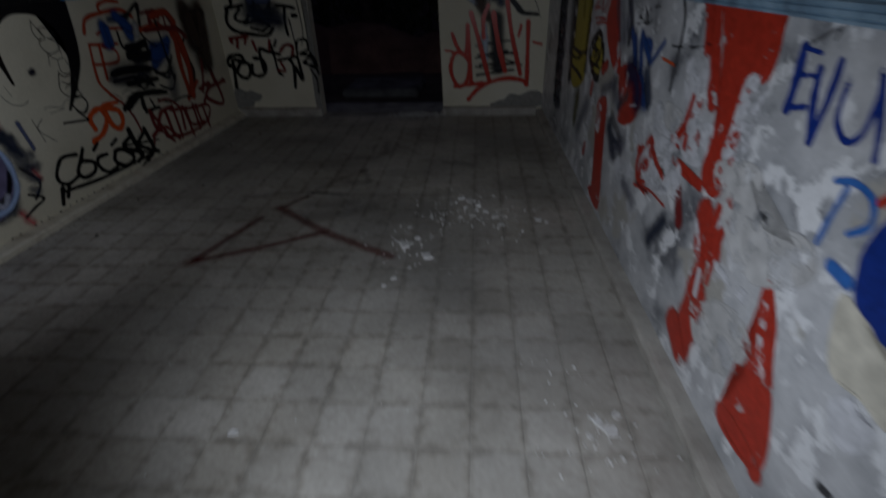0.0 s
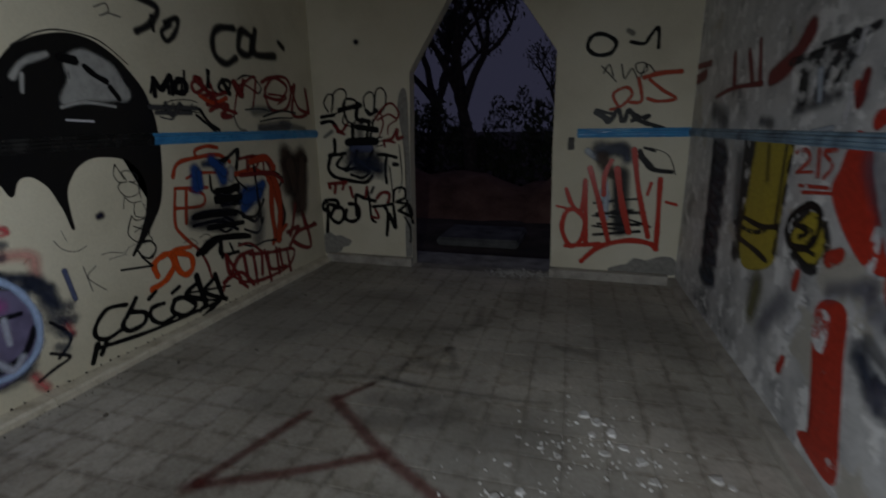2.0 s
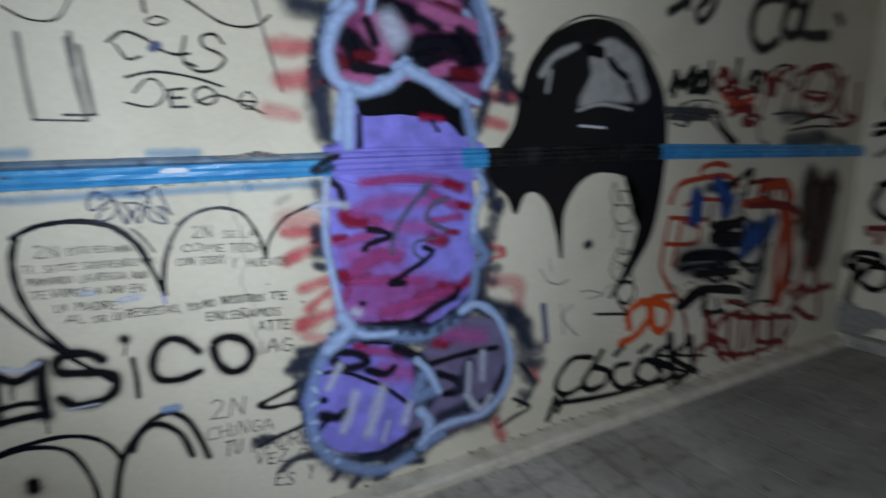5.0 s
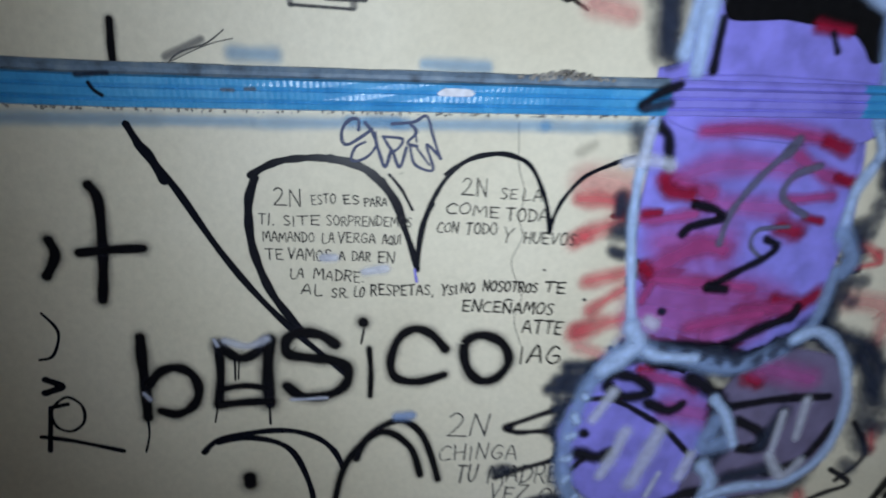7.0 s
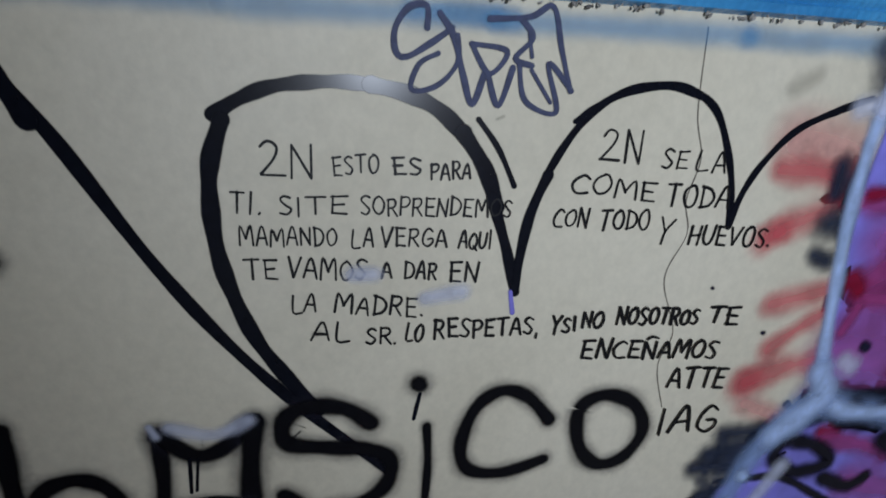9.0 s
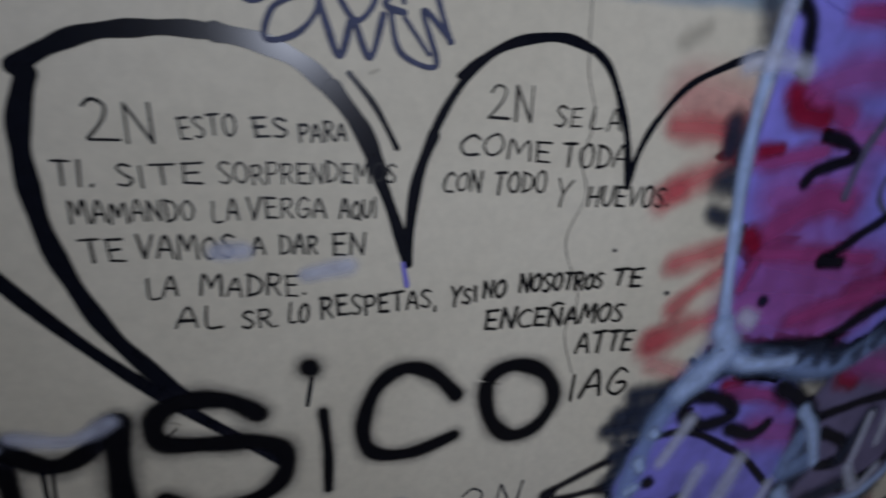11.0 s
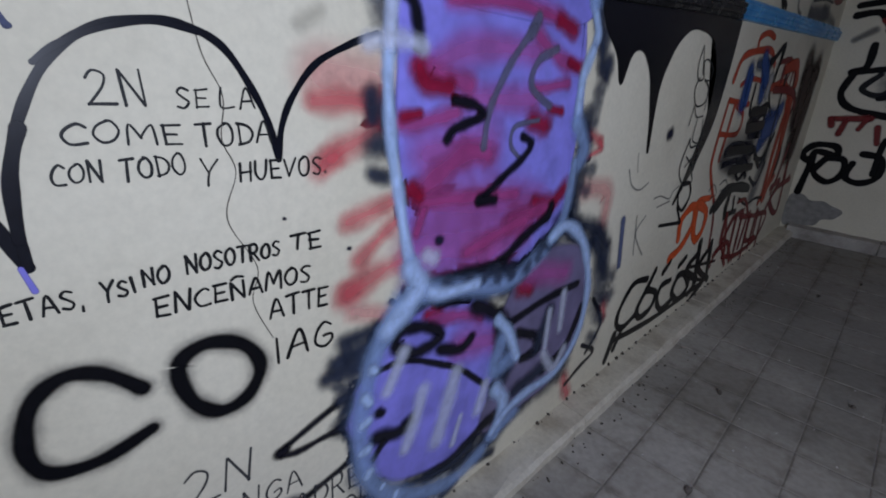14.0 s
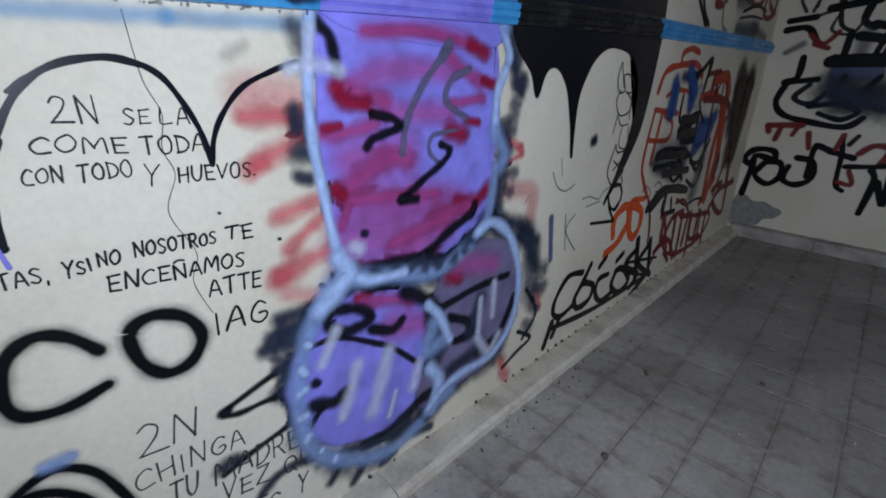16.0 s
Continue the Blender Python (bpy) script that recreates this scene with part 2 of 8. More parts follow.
def on_far(u, v, h=0.0):
    return Vector((u, YF - h, v))


def on_right(u, v, h=0.0):
    return Vector((right_x(u) - h * math.cos(RW_ANGLE), u + h * math.sin(RW_ANGLE), v))


def on_floor(u, v, h=0.0):
    return Vector((u, v, h))


# ---- the room's shell ----
bm = bmesh.new()
box(bm, XL - 0.25, YB - 0.2, 0, XL, YF + 0.35, CEIL)
wall_left = structure("wall_west", bm, CREAM, "cream painted plaster wall covered in graffiti", "wall")

bm = bmesh.new()
prism(bm, [(right_x(YB - 0.2), YB - 0.2, 0), (right_x(YF + 0.35), YF + 0.35, 0), (right_x(YF + 0.35), YF + 0.35, CEIL), (right_x(YB - 0.2), YB - 0.2, CEIL)], (0.25, 0, 0))
wall_right = structure("wall_east", bm, SCUFFED, "scuffed white and grey wall under layers of sprayed paint", "wall")

# far wall in one outline round the pointed opening
OP_L, OP_R, OP_SPRING, OP_TOP = -1.545, -0.02, 2.22, 3.25
bm = bmesh.new()
xr = right_x(YF)
prism(bm, [(XL, YF, 0), (OP_L - 0.01, YF, 0), (OP_L, YF, 1.2), (OP_L + 0.02, YF, OP_SPRING - 0.12), (-0.78, YF, OP_TOP), (OP_R - 0.015, YF, OP_SPRING), (OP_R - 0.02, YF, 1.3),
           (OP_R + 0.01, YF, 0), (xr, YF, 0), (xr, YF, CEIL), (XL, YF, CEIL)], (0, 0.14, 0))
wall_far = structure("wall_north", bm, CREAM, "cream wall with a tall pointed doorless opening", "wall")

bm = bmesh.new()
box(bm, XL, YB - 0.2, 0, right_x(YB), YB, CEIL)
structure("wall_south", bm, CREAM, "plain cream painted wall", "wall")
bm = bmesh.new()
box(bm, XL - 0.25, YB - 0.2, CEIL, 2.0, YF + 0.35, CEIL + 0.15)
structure("ceiling", bm, CEILING, "dull plastered ceiling", "ceiling")
bm = bmesh.new()
box(bm, XL - 0.25, YB - 0.2, -0.12, 2.0, YF + 0.14, -0.0026)
floor = structure("floor", bm, GROUT, "dusty floor of square grey cement tiles", "floor")


# ---- paints ----
BLACK = paint("black_spray", (0.005, 0.005, 0.006), 0.30, 0.35, gloss=0.15)
FATBLACK = paint("black_spray_fat", (0.005, 0.005, 0.007), 0.55, 0.32, 1.0, 0.10, 150, 0.84, 0, 0.16)
BLACKMIST = paint("black_overspray", (0.02, 0.02, 0.035), 0.98, 0.6, 0.55, 0.3, 160, 1.22)
WHITEMIST = paint("white_mist", (0.66, 0.70, 0.86), 0.98, 0.45, 0.6, 0.4, 40, 1.1)
MURALBLACK = paint("soft_black_spray", (0.006, 0.006, 0.012), 0.88, 0.4, 0.95, 0.4, 36, 1.5)
NAVYMIST = paint("deep_blue_mist", (0.008, 0.012, 0.06), 0.97, 0.45, 0.85, 0.4, 30)
SLATEMIST = paint("violet_grey_mist", (0.13, 0.13, 0.18), 0.98, 0.5, 0.5, 0.6, 14, 1.3)
HALOMIST = paint("slate_black_mist", (0.035, 0.045, 0.08), 0.98, 0.5, 0.62, 0.6, 40)
BLACKGLOSS = paint("black_gloss", (0.006, 0.006, 0.007), 0.5, 0.25, 1.0, 0.1, 55, 0, 0, 0.5)
SOFTBLACK = paint("black_mist", (0.015, 0.015, 0.017), 0.75, 0.5, 0.9)
INK = paint("black_felt", (0.005, 0.006, 0.011), 0.22, 0.26, 1.0, 0.1, 90, 0, 0, 0.2)
MARKER = paint("black_marker", (0.007, 0.007, 0.008), 0.34, 0.5, 1.0, 0.25, 160)
THIN = paint("thin_black", (0.03, 0.03, 0.03), 0.5, 0.5, 0.85)
PENCIL = paint("faded_grey", (0.10, 0.10, 0.11), 0.7, 0.6, 0.55)
PENCILDARK = paint("faded_black", (0.05, 0.05, 0.055), 0.6, 0.6, 0.85, 0.35, 140)
SMUDGE = paint("smudged_grey", (0.13, 0.13, 0.14), 0.9, 0.6, 0.6)
SPOT = paint("soft_spot", (0.01, 0.01, 0.03), 0.9, 0.5, 0.95)
BLUEINK = paint("blue_grey_felt", (0.055, 0.065, 0.13), 0.25, 0.6, 0.95, 0.15, 120)
VIOLET = paint("violet_spray", (0.235, 0.215, 0.70), 0.6, 0.35, 1.0, 0.2, 14)
DUSK = paint("grey_violet_spray", (0.16, 0.14, 0.25), 0.6, 0.35, 0.95, 0.3, 12)
PLUM = paint("plum_spray", (0.20, 0.05, 0.14), 0.6, 0.4, 1.0, 0.3, 10)
ROSE = paint("rose_spray", (0.46, 0.14, 0.32), 0.8, 0.4, 0.85)
WINE = paint("wine_spray", (0.12, 0.008, 0.015), 0.8, 0.4, 0.9)
MAGENTA = paint("magenta_spray", (0.40, 0.06, 0.23), 0.98, 0.4, 0.70, 0.75, 16, 1.7)
CRIMSON = paint("crimson_spray", (0.27, 0.008, 0.035), 0.97, 0.35, 0.84, 0.6, 25, 1.6)
MAGENTAMIST = paint("magenta_mist", (0.44, 0.10, 0.36), 0.98, 0.45, 0.58, 0.5, 18, 1.2)
PINK = paint("pink_spray", (0.66, 0.11, 0.13), 0.98, 0.45, 0.58, 0.7, 18, 1.9)
PALEPINK = paint("pale_pink_spray", (0.72, 0.30, 0.28), 0.95, 0.5, 0.5)
SKY = paint("pale_blue_spray", (0.42, 0.55, 0.84), 0.92, 0.4, 0.92, 0.35, 40)
SKYDIM = paint("dull_blue_spray", (0.27, 0.38, 0.66), 0.95, 0.4, 0.7, 0.4, 40)
HALO = paint("blue_black_mist", (0.020, 0.028, 0.055), 0.98, 0.45, 0.84, 0.5, 28)
GREYPAINT = paint("grey_spray", (0.12, 0.12, 0.20), 0.7, 0.4, 0.75)
WHITEPAINT = paint("white_spray", (0.74, 0.74, 0.80), 0.95, 0.4, 0.85, 0.4, 60)
SMOKE = paint("smoke_grey_spray", (0.42, 0.42, 0.41), 0.9, 0.35, 0.85, 0.5, 20)
ORANGE = paint("orange_spray", (0.62, 0.085, 0.012), 0.35, 0.4)
RUST = paint("rust_spray", (0.42, 0.05, 0.015), 0.4, 0.45, 0.92)
RED = paint("red_spray", (0.48, 0.035, 0.018), 0.35, 0.3, 0.97, 0.35, 45)
MAROON = paint("maroon_spray", (0.20, 0.018, 0.018), 0.5, 0.45, 0.85)
BROWNSTAIN = paint("brown_smear", (0.07, 0.045, 0.035), 0.8, 0.6, 0.85, 0.5)
BLUE = paint("blue_spray", (0.02, 0.07, 0.26), 0.8, 0.4, 0.9)
COBALT = paint("cobalt_spray", (0.03, 0.15, 0.50), 0.6, 0.35, 0.85)
DIMBLUE = paint("dim_blue_mist", (0.05, 0.065, 0.11), 0.9, 0.5, 0.8)
PALEBLUE = paint("pale_blue_mist", (0.50, 0.56, 0.66), 0.9, 0.5, 0.8)
SLATE = paint("slate_blue_spray", (0.09, 0.11, 0.22), 0.6, 0.5, 0.85)
YELLOW = paint("yellow_spray", (0.42, 0.34, 0.03), 0.5, 0.4, 0.97)
OLIVE = paint("olive_mist", (0.16, 0.15, 0.06), 0.9, 0.5, 0.7)
PALEGREY = paint("pale_grey_patch", (0.60, 0.59, 0.58), 0.6, 0.55, 0.9, 0.5, 14, 1.2, 0.44)
CREAMPATCH = paint("cream_patch", (0.64, 0.60, 0.50), 0.4, 0.6, 0.95, 0.4, 20)
FLOORRED = paint("floor_red", (0.17, 0.04, 0.035), 0.95, 0.8, 0.55, 0.6, 30, 1.9)
FLOORSOOT = paint("floor_soot", (0.06, 0.045, 0.045), 0.95, 0.9, 0.22, 0.7, 22, 1.9)

WORNRED = paint("flaking_red", (0.44, 0.035, 0.018), 0.4, 0.3, 0.97, 0.4, 45, 1.15, 0.37)
WORNNAVY = paint("flaking_blue", (0.010, 0.035, 0.24), 0.4, 0.35, 0.95, 0.4, 45, 1.15, 0.36)
WORNWHITE = paint("flaking_white", (0.70, 0.70, 0.73), 0.5, 0.45, 0.9, 0.5, 30, 1.2, 0.45)
WORNBLACK = paint("flaking_black", (0.015, 0.015, 0.02), 0.5, 0.45, 0.85, 0.5, 40, 1.3, 0.45)

# handwriting: each capital as a few pen strokes in a unit box
GLYPHS = {}


def glyph(letter, width, *pen):
    GLYPHS[letter] = (width, pen)


glyph("A", 0.75, ((0, 0), (0.36, 1), (0.75, 0)), ((0.12, 0.38), (0.62, 0.36)))
glyph("C", 0.7, ((0.7, 0.85), (0.45, 1), (0.12, 0.75), (0.0, 0.4), (0.2, 0.05), (0.7, 0.08)))
glyph("D", 0.72, ((0.05, 0), (0.06, 1)), ((0, 0.98), (0.5, 0.85), (0.72, 0.5), (0.5, 0.1), (0, 0)))
glyph("E", 0.65, ((0.08, 0), (0.06, 1)), ((0, 0.97), (0.62, 1)), ((0.06, 0.52), (0.52, 0.52)), ((0.06, 0.02), (0.65, 0.0)))
glyph("G", 0.75, ((0.68, 0.85), (0.42, 1), (0.1, 0.7), (0.05, 0.25), (0.4, 0), (0.7, 0.2), (0.68, 0.45), (0.38, 0.42)))
glyph("H", 0.7, ((0.04, 0), (0.02, 1)), ((0.66, 0), (0.68, 1)), ((0.03, 0.48), (0.68, 0.52)))
glyph("I", 0.28, ((0.14, 0), (0.14, 1)))
glyph("L", 0.6, ((0.05, 1), (0.04, 0.02), (0.6, 0.0)))
glyph("M", 0.95, ((0, 0), (0.1, 1), (0.46, 0.35)), ((0.46, 0.35), (0.82, 1), (0.95, 0)))
glyph("N", 0.75, ((0.02, 0), (0.05, 1)), ((0.05, 1), (0.66, 0)), ((0.66, 0), (0.72, 1.02)))
glyph("O", 0.75, ((0.4, 1), (0.1, 0.8), (0.0, 0.4), (0.25, 0.02), (0.62, 0.15), (0.74, 0.6), (0.55, 0.95), (0.36, 1)))
glyph("P", 0.62, ((0.06, 0), (0.04, 1)), ((0, 0.96), (0.45, 0.98), (0.62, 0.75), (0.42, 0.5), (0.05, 0.46)))
glyph("Q", 0.78, ((0.4, 1), (0.1, 0.8), (0.0, 0.4), (0.25, 0.02), (0.62, 0.15), (0.74, 0.6), (0.55, 0.95), (0.36, 1)), ((0.45, 0.25), (0.78, -0.08)))
glyph("R", 0.68, ((0.06, 0), (0.04, 1)), ((0, 0.96), (0.45, 0.98), (0.6, 0.75), (0.42, 0.52), (0.05, 0.48)), ((0.28, 0.5), (0.68, 0)))
glyph("S", 0.6, ((0.58, 0.9), (0.28, 1), (0.04, 0.78), (0.3, 0.52), (0.56, 0.28), (0.34, 0.0), (0, 0.1)))
glyph("T", 0.72, ((0, 0.97), (0.72, 1)), ((0.36, 0.98), (0.36, 0)))
glyph("U", 0.7, ((0.02, 1), (0.04, 0.3), (0.3, 0), (0.62, 0.25), (0.68, 1)))
glyph("V", 0.72, ((0, 1), (0.34, 0)), ((0.34, 0), (0.72, 1)))
glyph("Y", 0.68, ((0, 1), (0.34, 0.5)), ((0.68, 1), (0.34, 0.5), (0.32, -0.05)))
glyph("Z", 0.68, ((0.02, 1), (0.66, 0.98)), ((0.66, 0.98), (0, 0.02)), ((0, 0.02), (0.68, 0)))
glyph("2", 0.8, ((0.05, 0.8), (0.3, 1), (0.6, 0.85), (0.5, 0.5), (0, 0.02)), ((0, 0.02), (0.8, 0.0)))
glyph(".", 0.2, ((0.06, 0.02), (0.1, 0.05)))
glyph(",", 0.25, ((0.12, 0.1), (0.04, -0.15)))
glyph(" ", 0.45)


def smooth_line(points, closed=False, closest=0.004):
    """A Catmull-Rom line through the points."""
    p = [Vector((*q, 0)) for q in points]
    if len(p) < 3 and not closed:
        ends = [p[0] + (p[-1] - p[0]) * (i / 4) for i in range(5)]
        return ends
    n = len(p)
    line = []
    spans = n if closed else n - 1
    for i in range(spans):
        a, b, c, d = (p[(i - 1) % n], p[i], p[(i + 1) % n], p[(i + 2) % n]) if closed else (p[max(i - 1, 0)], p[i], p[i + 1], p[min(i + 2, n - 1)])
        steps = max(3, min(9, int((c - b).length / closest)))
        for k in range(steps):
            t = k / steps
            line.append(0.5 * ((2 * b) + (c - a) * t + (2 * a - 5 * b + 4 * c - d) * t * t + (3 * b - a - 3 * c + d) * t ** 3))
    line.append(p[0].copy() if closed else p[-1].copy())
    return line


class Graffiti:
    """One piece of painting on a wall or floor: strokes and filled shapes by paint, each a thin film."""

    def __init__(self, name, plane, level, label):
        self.name, self.plane, self.label = name, plane, label
        self.height = 0.0008 + 0.0007 * level
        self.films = []
        self.sheet = None
        self.count = 0
        self.rng = random.Random(len(label) * 7 + level)

    def film(self, mat, name):
        """A film of its own for one stroke, patch or letter."""
        if self.sheet is not None:
            return self.sheet
        bm = bmesh.new()
        made = (mat, bm, bm.loops.layers.uv.new("UVMap"), name)
        self.films.append(made)
        return made

    def face(self, bm, uvl, corners):
        """corners: (2D point, rim value, height)"""
        f = bm.faces.new([bm.verts.new(self.plane(q.x, q.y, h)) for q, r, h in corners])
        for loop, (q, r, h) in zip(f.loops, corners):
            loop[uvl].uv = (r, 0.5)

    def stroke(self, mat, width, *points, closed=False):
        mat, bm, uvl, _ = self.film(mat, "stroke")
        width *= SPREAD[mat.name]
        self.count += 1
        base = self.height + 0.000012 * self.count
        line = smooth_line(points, closed)
        clean = [line[0]]
        for q in line[1:]:
            if (q - clean[-1]).length > 0.0004:
                clean.append(q)
        if len(clean) < 2:
            clean.append(clean[0] + Vector((0.001, 0, 0)))
        n, half = len(clean), width / 2
        wob = self.rng.uniform(0, 6)
        left, right, hs = [], [], []
        for i, q in enumerate(clean):
            d = clean[min(i + 1, n - 1)] - clean[max(i - 1, 0)]
            if d.length < 1e-6:
                d = Vector((1, 0, 0))
            d.normalize()
            side = Vector((-d.y, d.x, 0)) * half * (1 + 0.10 * math.sin(wob + i * 0.55))
            left.append(q + side)
            right.append(q - side)
            hs.append(base + 0.00001 * i / n)
        for i in range(n - 1):
            a, b = clean[i], clean[i + 1]
            self.face(bm, uvl, ((a, 0, hs[i]), (b, 0, hs[i + 1]), (left[i + 1], 1, hs[i + 1]), (left[i], 1, hs[i])))
            self.face(bm, uvl, ((b, 0, hs[i + 1]), (a, 0, hs[i]), (right[i], 1, hs[i]), (right[i + 1], 1, hs[i + 1])))
        if not closed:
            for centre, rim, way, h in ((clean[0], left[0], 1, hs[0]), (clean[-1], right[-1], 1, hs[-1])):
                arm = rim - centre
                fan = [centre + Matrix.Rotation(math.pi * k / 6 * way, 3, "Z") @ arm for k in range(7)]
                for k in range(6):
                    self.face(bm, uvl, ((centre, 0, h), (fan[k], 1, h), (fan[k + 1], 1, h)))

    def fill(self, mat, feather, *points):
        mat, bm, uvl, _ = self.film(mat, "painted_area")
        self.count += 1
        h = self.height + 0.000012 * self.count
        line = smooth_line(points, True)[:-1]
        n = len(line)
        area = sum(line[i].x * line[(i + 1) % n].y - line[(i + 1) % n].x * line[i].y for i in range(n))
        out = 1 if area > 0 else -1
        rim = []
        for i in range(n):
            d = (line[(i + 1) % n] - line[i - 1]).normalized()
            rim.append(line[i] + Vector((d.y, -d.x, 0)) * feather * out * (1 + 0.15 * math.sin(i * 0.7)))
        inner = bm.faces.new([bm.verts.new(self.plane(q.x, q.y, h)) for q in line])
        for loop in inner.loops:
            loop[uvl].uv = (0.15, 0.5)
        bmesh.ops.triangulate(bm, faces=[inner])
        for i in range(n):
            j = (i + 1) % n
            self.face(bm, uvl, ((line[i], 0.15, h), (line[j], 0.15, h), (rim[j], 1, h), (rim[i], 1, h)))

    def dabs(self, mat, width, step, *points):
        """Short overlapping dabs of the can along a line, of uneven size."""
        line = smooth_line(points, False, 0.01)
        run = 0.0
        for a, b in zip(line, line[1:]):
            run += (b - a).length
            if run >= step:
                run = 0.0
                d = (b - a).normalized()
                side = Matrix.Rotation(self.rng.uniform(0.5, 2.6), 3, "Z") @ d * width * self.rng.uniform(0.2, 0.8)
                c = b + side * self.rng.uniform(-0.3, 0.3)
                self.stroke(mat, width * self.rng.uniform(0.8, 1.3), (c.x, c.y), (c.x + side.x, c.y + side.y))

    def letter(self, mat, width, height, start, end, words):
        a, b = Vector((*start, 0)), Vector((*end, 0))
        along = (b - a).normalized()
        up = Vector((-along.y, along.x, 0))
        if up.y < 0:
            up = -up
        gap = 0.24
        total = sum(GLYPHS[c][0] + gap for c in words) - gap
        wide = (b - a).length / total
        x = 0.0
        for c in words:
            w, pens = GLYPHS[c]
            self.sheet = self.film(mat, "letter") if pens else None
            rise, tall, lean = self.rng.uniform(-0.07, 0.07), self.rng.uniform(0.92, 1.1), self.rng.uniform(-0.08, 0.08)
            for pen in pens:
                pts = [a + along * ((x + px + lean * (py - 0.5) + self.rng.uniform(-0.03, 0.03)) * wide) + up * ((py * tall + rise + self.rng.uniform(-0.03, 0.03)) * height) for px, py in pen]
                self.stroke(mat, width * self.rng.uniform(0.85, 1.15), *[(q.x, q.y) for q in pts])
            x += w + gap
            self.sheet = None

    def finish(self):
        if len(self.films) == 1:
            ob = part(self.name, self.films[0][1], self.films[0][0])
        else:
            ob = group_thing(self.name, "", "")
            for mat, bm, uvl, name in self.films:
                part(name, bm, mat, ob)
        words = self.name.replace("_", " ")
        tagged(ob, self.label, "graffiti" if "graffiti" in words else words, "wall paintings")
        return ob


# ---- dado rail ----
def rail_z(y):
    """Height of the rail's lower edge: it sags towards the near end."""
    return 1.372 + 0.030 * min(1, max(0, (y - 1.0) / 1.3)) + 0.040 * min(1, max(0, (y - 2.2) / 1.6))


RAIL_PROFILE = ((0.0, 0.0), (0.018, 0.002), (0.022, 0.012), (0.018, 0.016), (0.024, 0.022), (0.026, 0.036), (0.021, 0.040), (0.026, 0.046), (0.028, 0.058), (0.020, 0.062),
                (0.012, 0.066), (0.014, 0.074), (0.010, 0.082), (0.0, 0.085))


def rail(plane, u0, u1, level, mat, parent, grow=1.0, step=0.08):
    bm = bmesh.new()
    n = max(1, int(abs(u1 - u0) / step))
    rng = random.Random(int(u0 * 100))
    rings = []
    for i in range(n + 1):
        u = u0 + (u1 - u0) * i / n
        z = level(u)
        rings.append([bm.verts.new(plane(u, z + v * grow, h + (rng.uniform(-0.0012, 0.0012) if 0 < k < len(RAIL_PROFILE) - 1 else 0))) for k, (h, v) in enumerate(RAIL_PROFILE)])
    for a, b in zip(rings, rings[1:]):
        for k in range(len(a) - 1):
            bm.faces.new((a[k], b[k], b[k + 1], a[k + 1]))
    bm.faces.new(rings[0])
    bm.faces.new(rings[-1][::-1])
    bmesh.ops.recalc_face_normals(bm, faces=bm.faces[:])
    return part("rail_section", bm, mat, parent)


VIOLET_GLOSS = surface("violet_gloss", (0.235, 0.215, 0.70), (0.15, 0.13, 0.5), (0.26, 0.24, 0.74), 6, 60, 0.35, 0.3, 0.004, 0.3)
BLACK_SOLID = surface("black_gloss_rail", (0.010, 0.010, 0.011), (0.006, 0.006, 0.006), (0.03, 0.03, 0.03), 9, 60, 0.28, 0.3, 0.004, 0.3)
BLUE_DULL = surface("scuffed_blue_paint", (0.20, 0.31, 0.42), (0.08, 0.11, 0.15), (0.36, 0.50, 0.62), 6, 60, 0.45, 0.35, 0.004, 0.5)
LEDGE_GREY = surface("dusty_blue_grey_ledge", (0.13, 0.19, 0.27), (0.06, 0.08, 0.11), (0.22, 0.28, 0.34), 18, 90, 0.6, 0.5, 0.004, 0.6)

left_rail = tagged(new("dado_rail"), "gloss blue moulded dado rail, overpainted violet and black", "rail", kind="structure")
for u0, u1, mat in ((YB, 2.245, BLUE_RAIL), (2.245, 2.80, VIOLET_GLOSS), (2.80, 2.93, BLUE_RAIL), (2.93, 4.03, BLACK_SOLID), (4.03, YF, BLUE_RAIL)):
    sec = rail(on_left, u0, u1, rail_z, mat, left_rail)
# worn grey upper edge over the blue run
bm = bmesh.new()
n = 60
rows = []
for i in range(n + 1):
    u = YB + (2.245 - YB) * i / n
    z = rail_z(u)
    rows.append([bm.verts.new(on_left(u, z + v + random.uniform(-0.001, 0.001), h)) for h, v in ((0.0235, 0.0625), (0.0165, 0.0675), (0.0175, 0.0755), (0.0125, 0.085), (0.0, 0.088))])
for a, b in zip(rows, rows[1:]):
    for k in range(4):
        bm.faces.new((a[k], b[k], b[k + 1], a[k + 1]))
bmesh.ops.recalc_face_normals(bm, faces=bm.faces[:])
part("rail_ledge", bm, LEDGE_GREY, left_rail, "chipped grey ledge on top of the rail")

far_rail = tagged(new("dado_rail"), "blue painted dado rail with broken end", "rail", kind="structure")
rail(on_far, 0.19, right_x(YF), lambda u: 1.415, BLUE_RAIL, far_rail)
right_rail = tagged(new("dado_rail"), "scuffed blue dado rail under layers of paint", "rail", kind="structure")
for u0, u1, mat in ((YB, 1.1, BLUE_DULL), (1.1, 2.6, BLUE_DULL), (2.6, 4.6, BLUE_DULL), (4.6, YF, BLUE_DULL)):
    rail(on_right, u0, u1, lambda u: 1.425, mat, right_rail, 0.8)


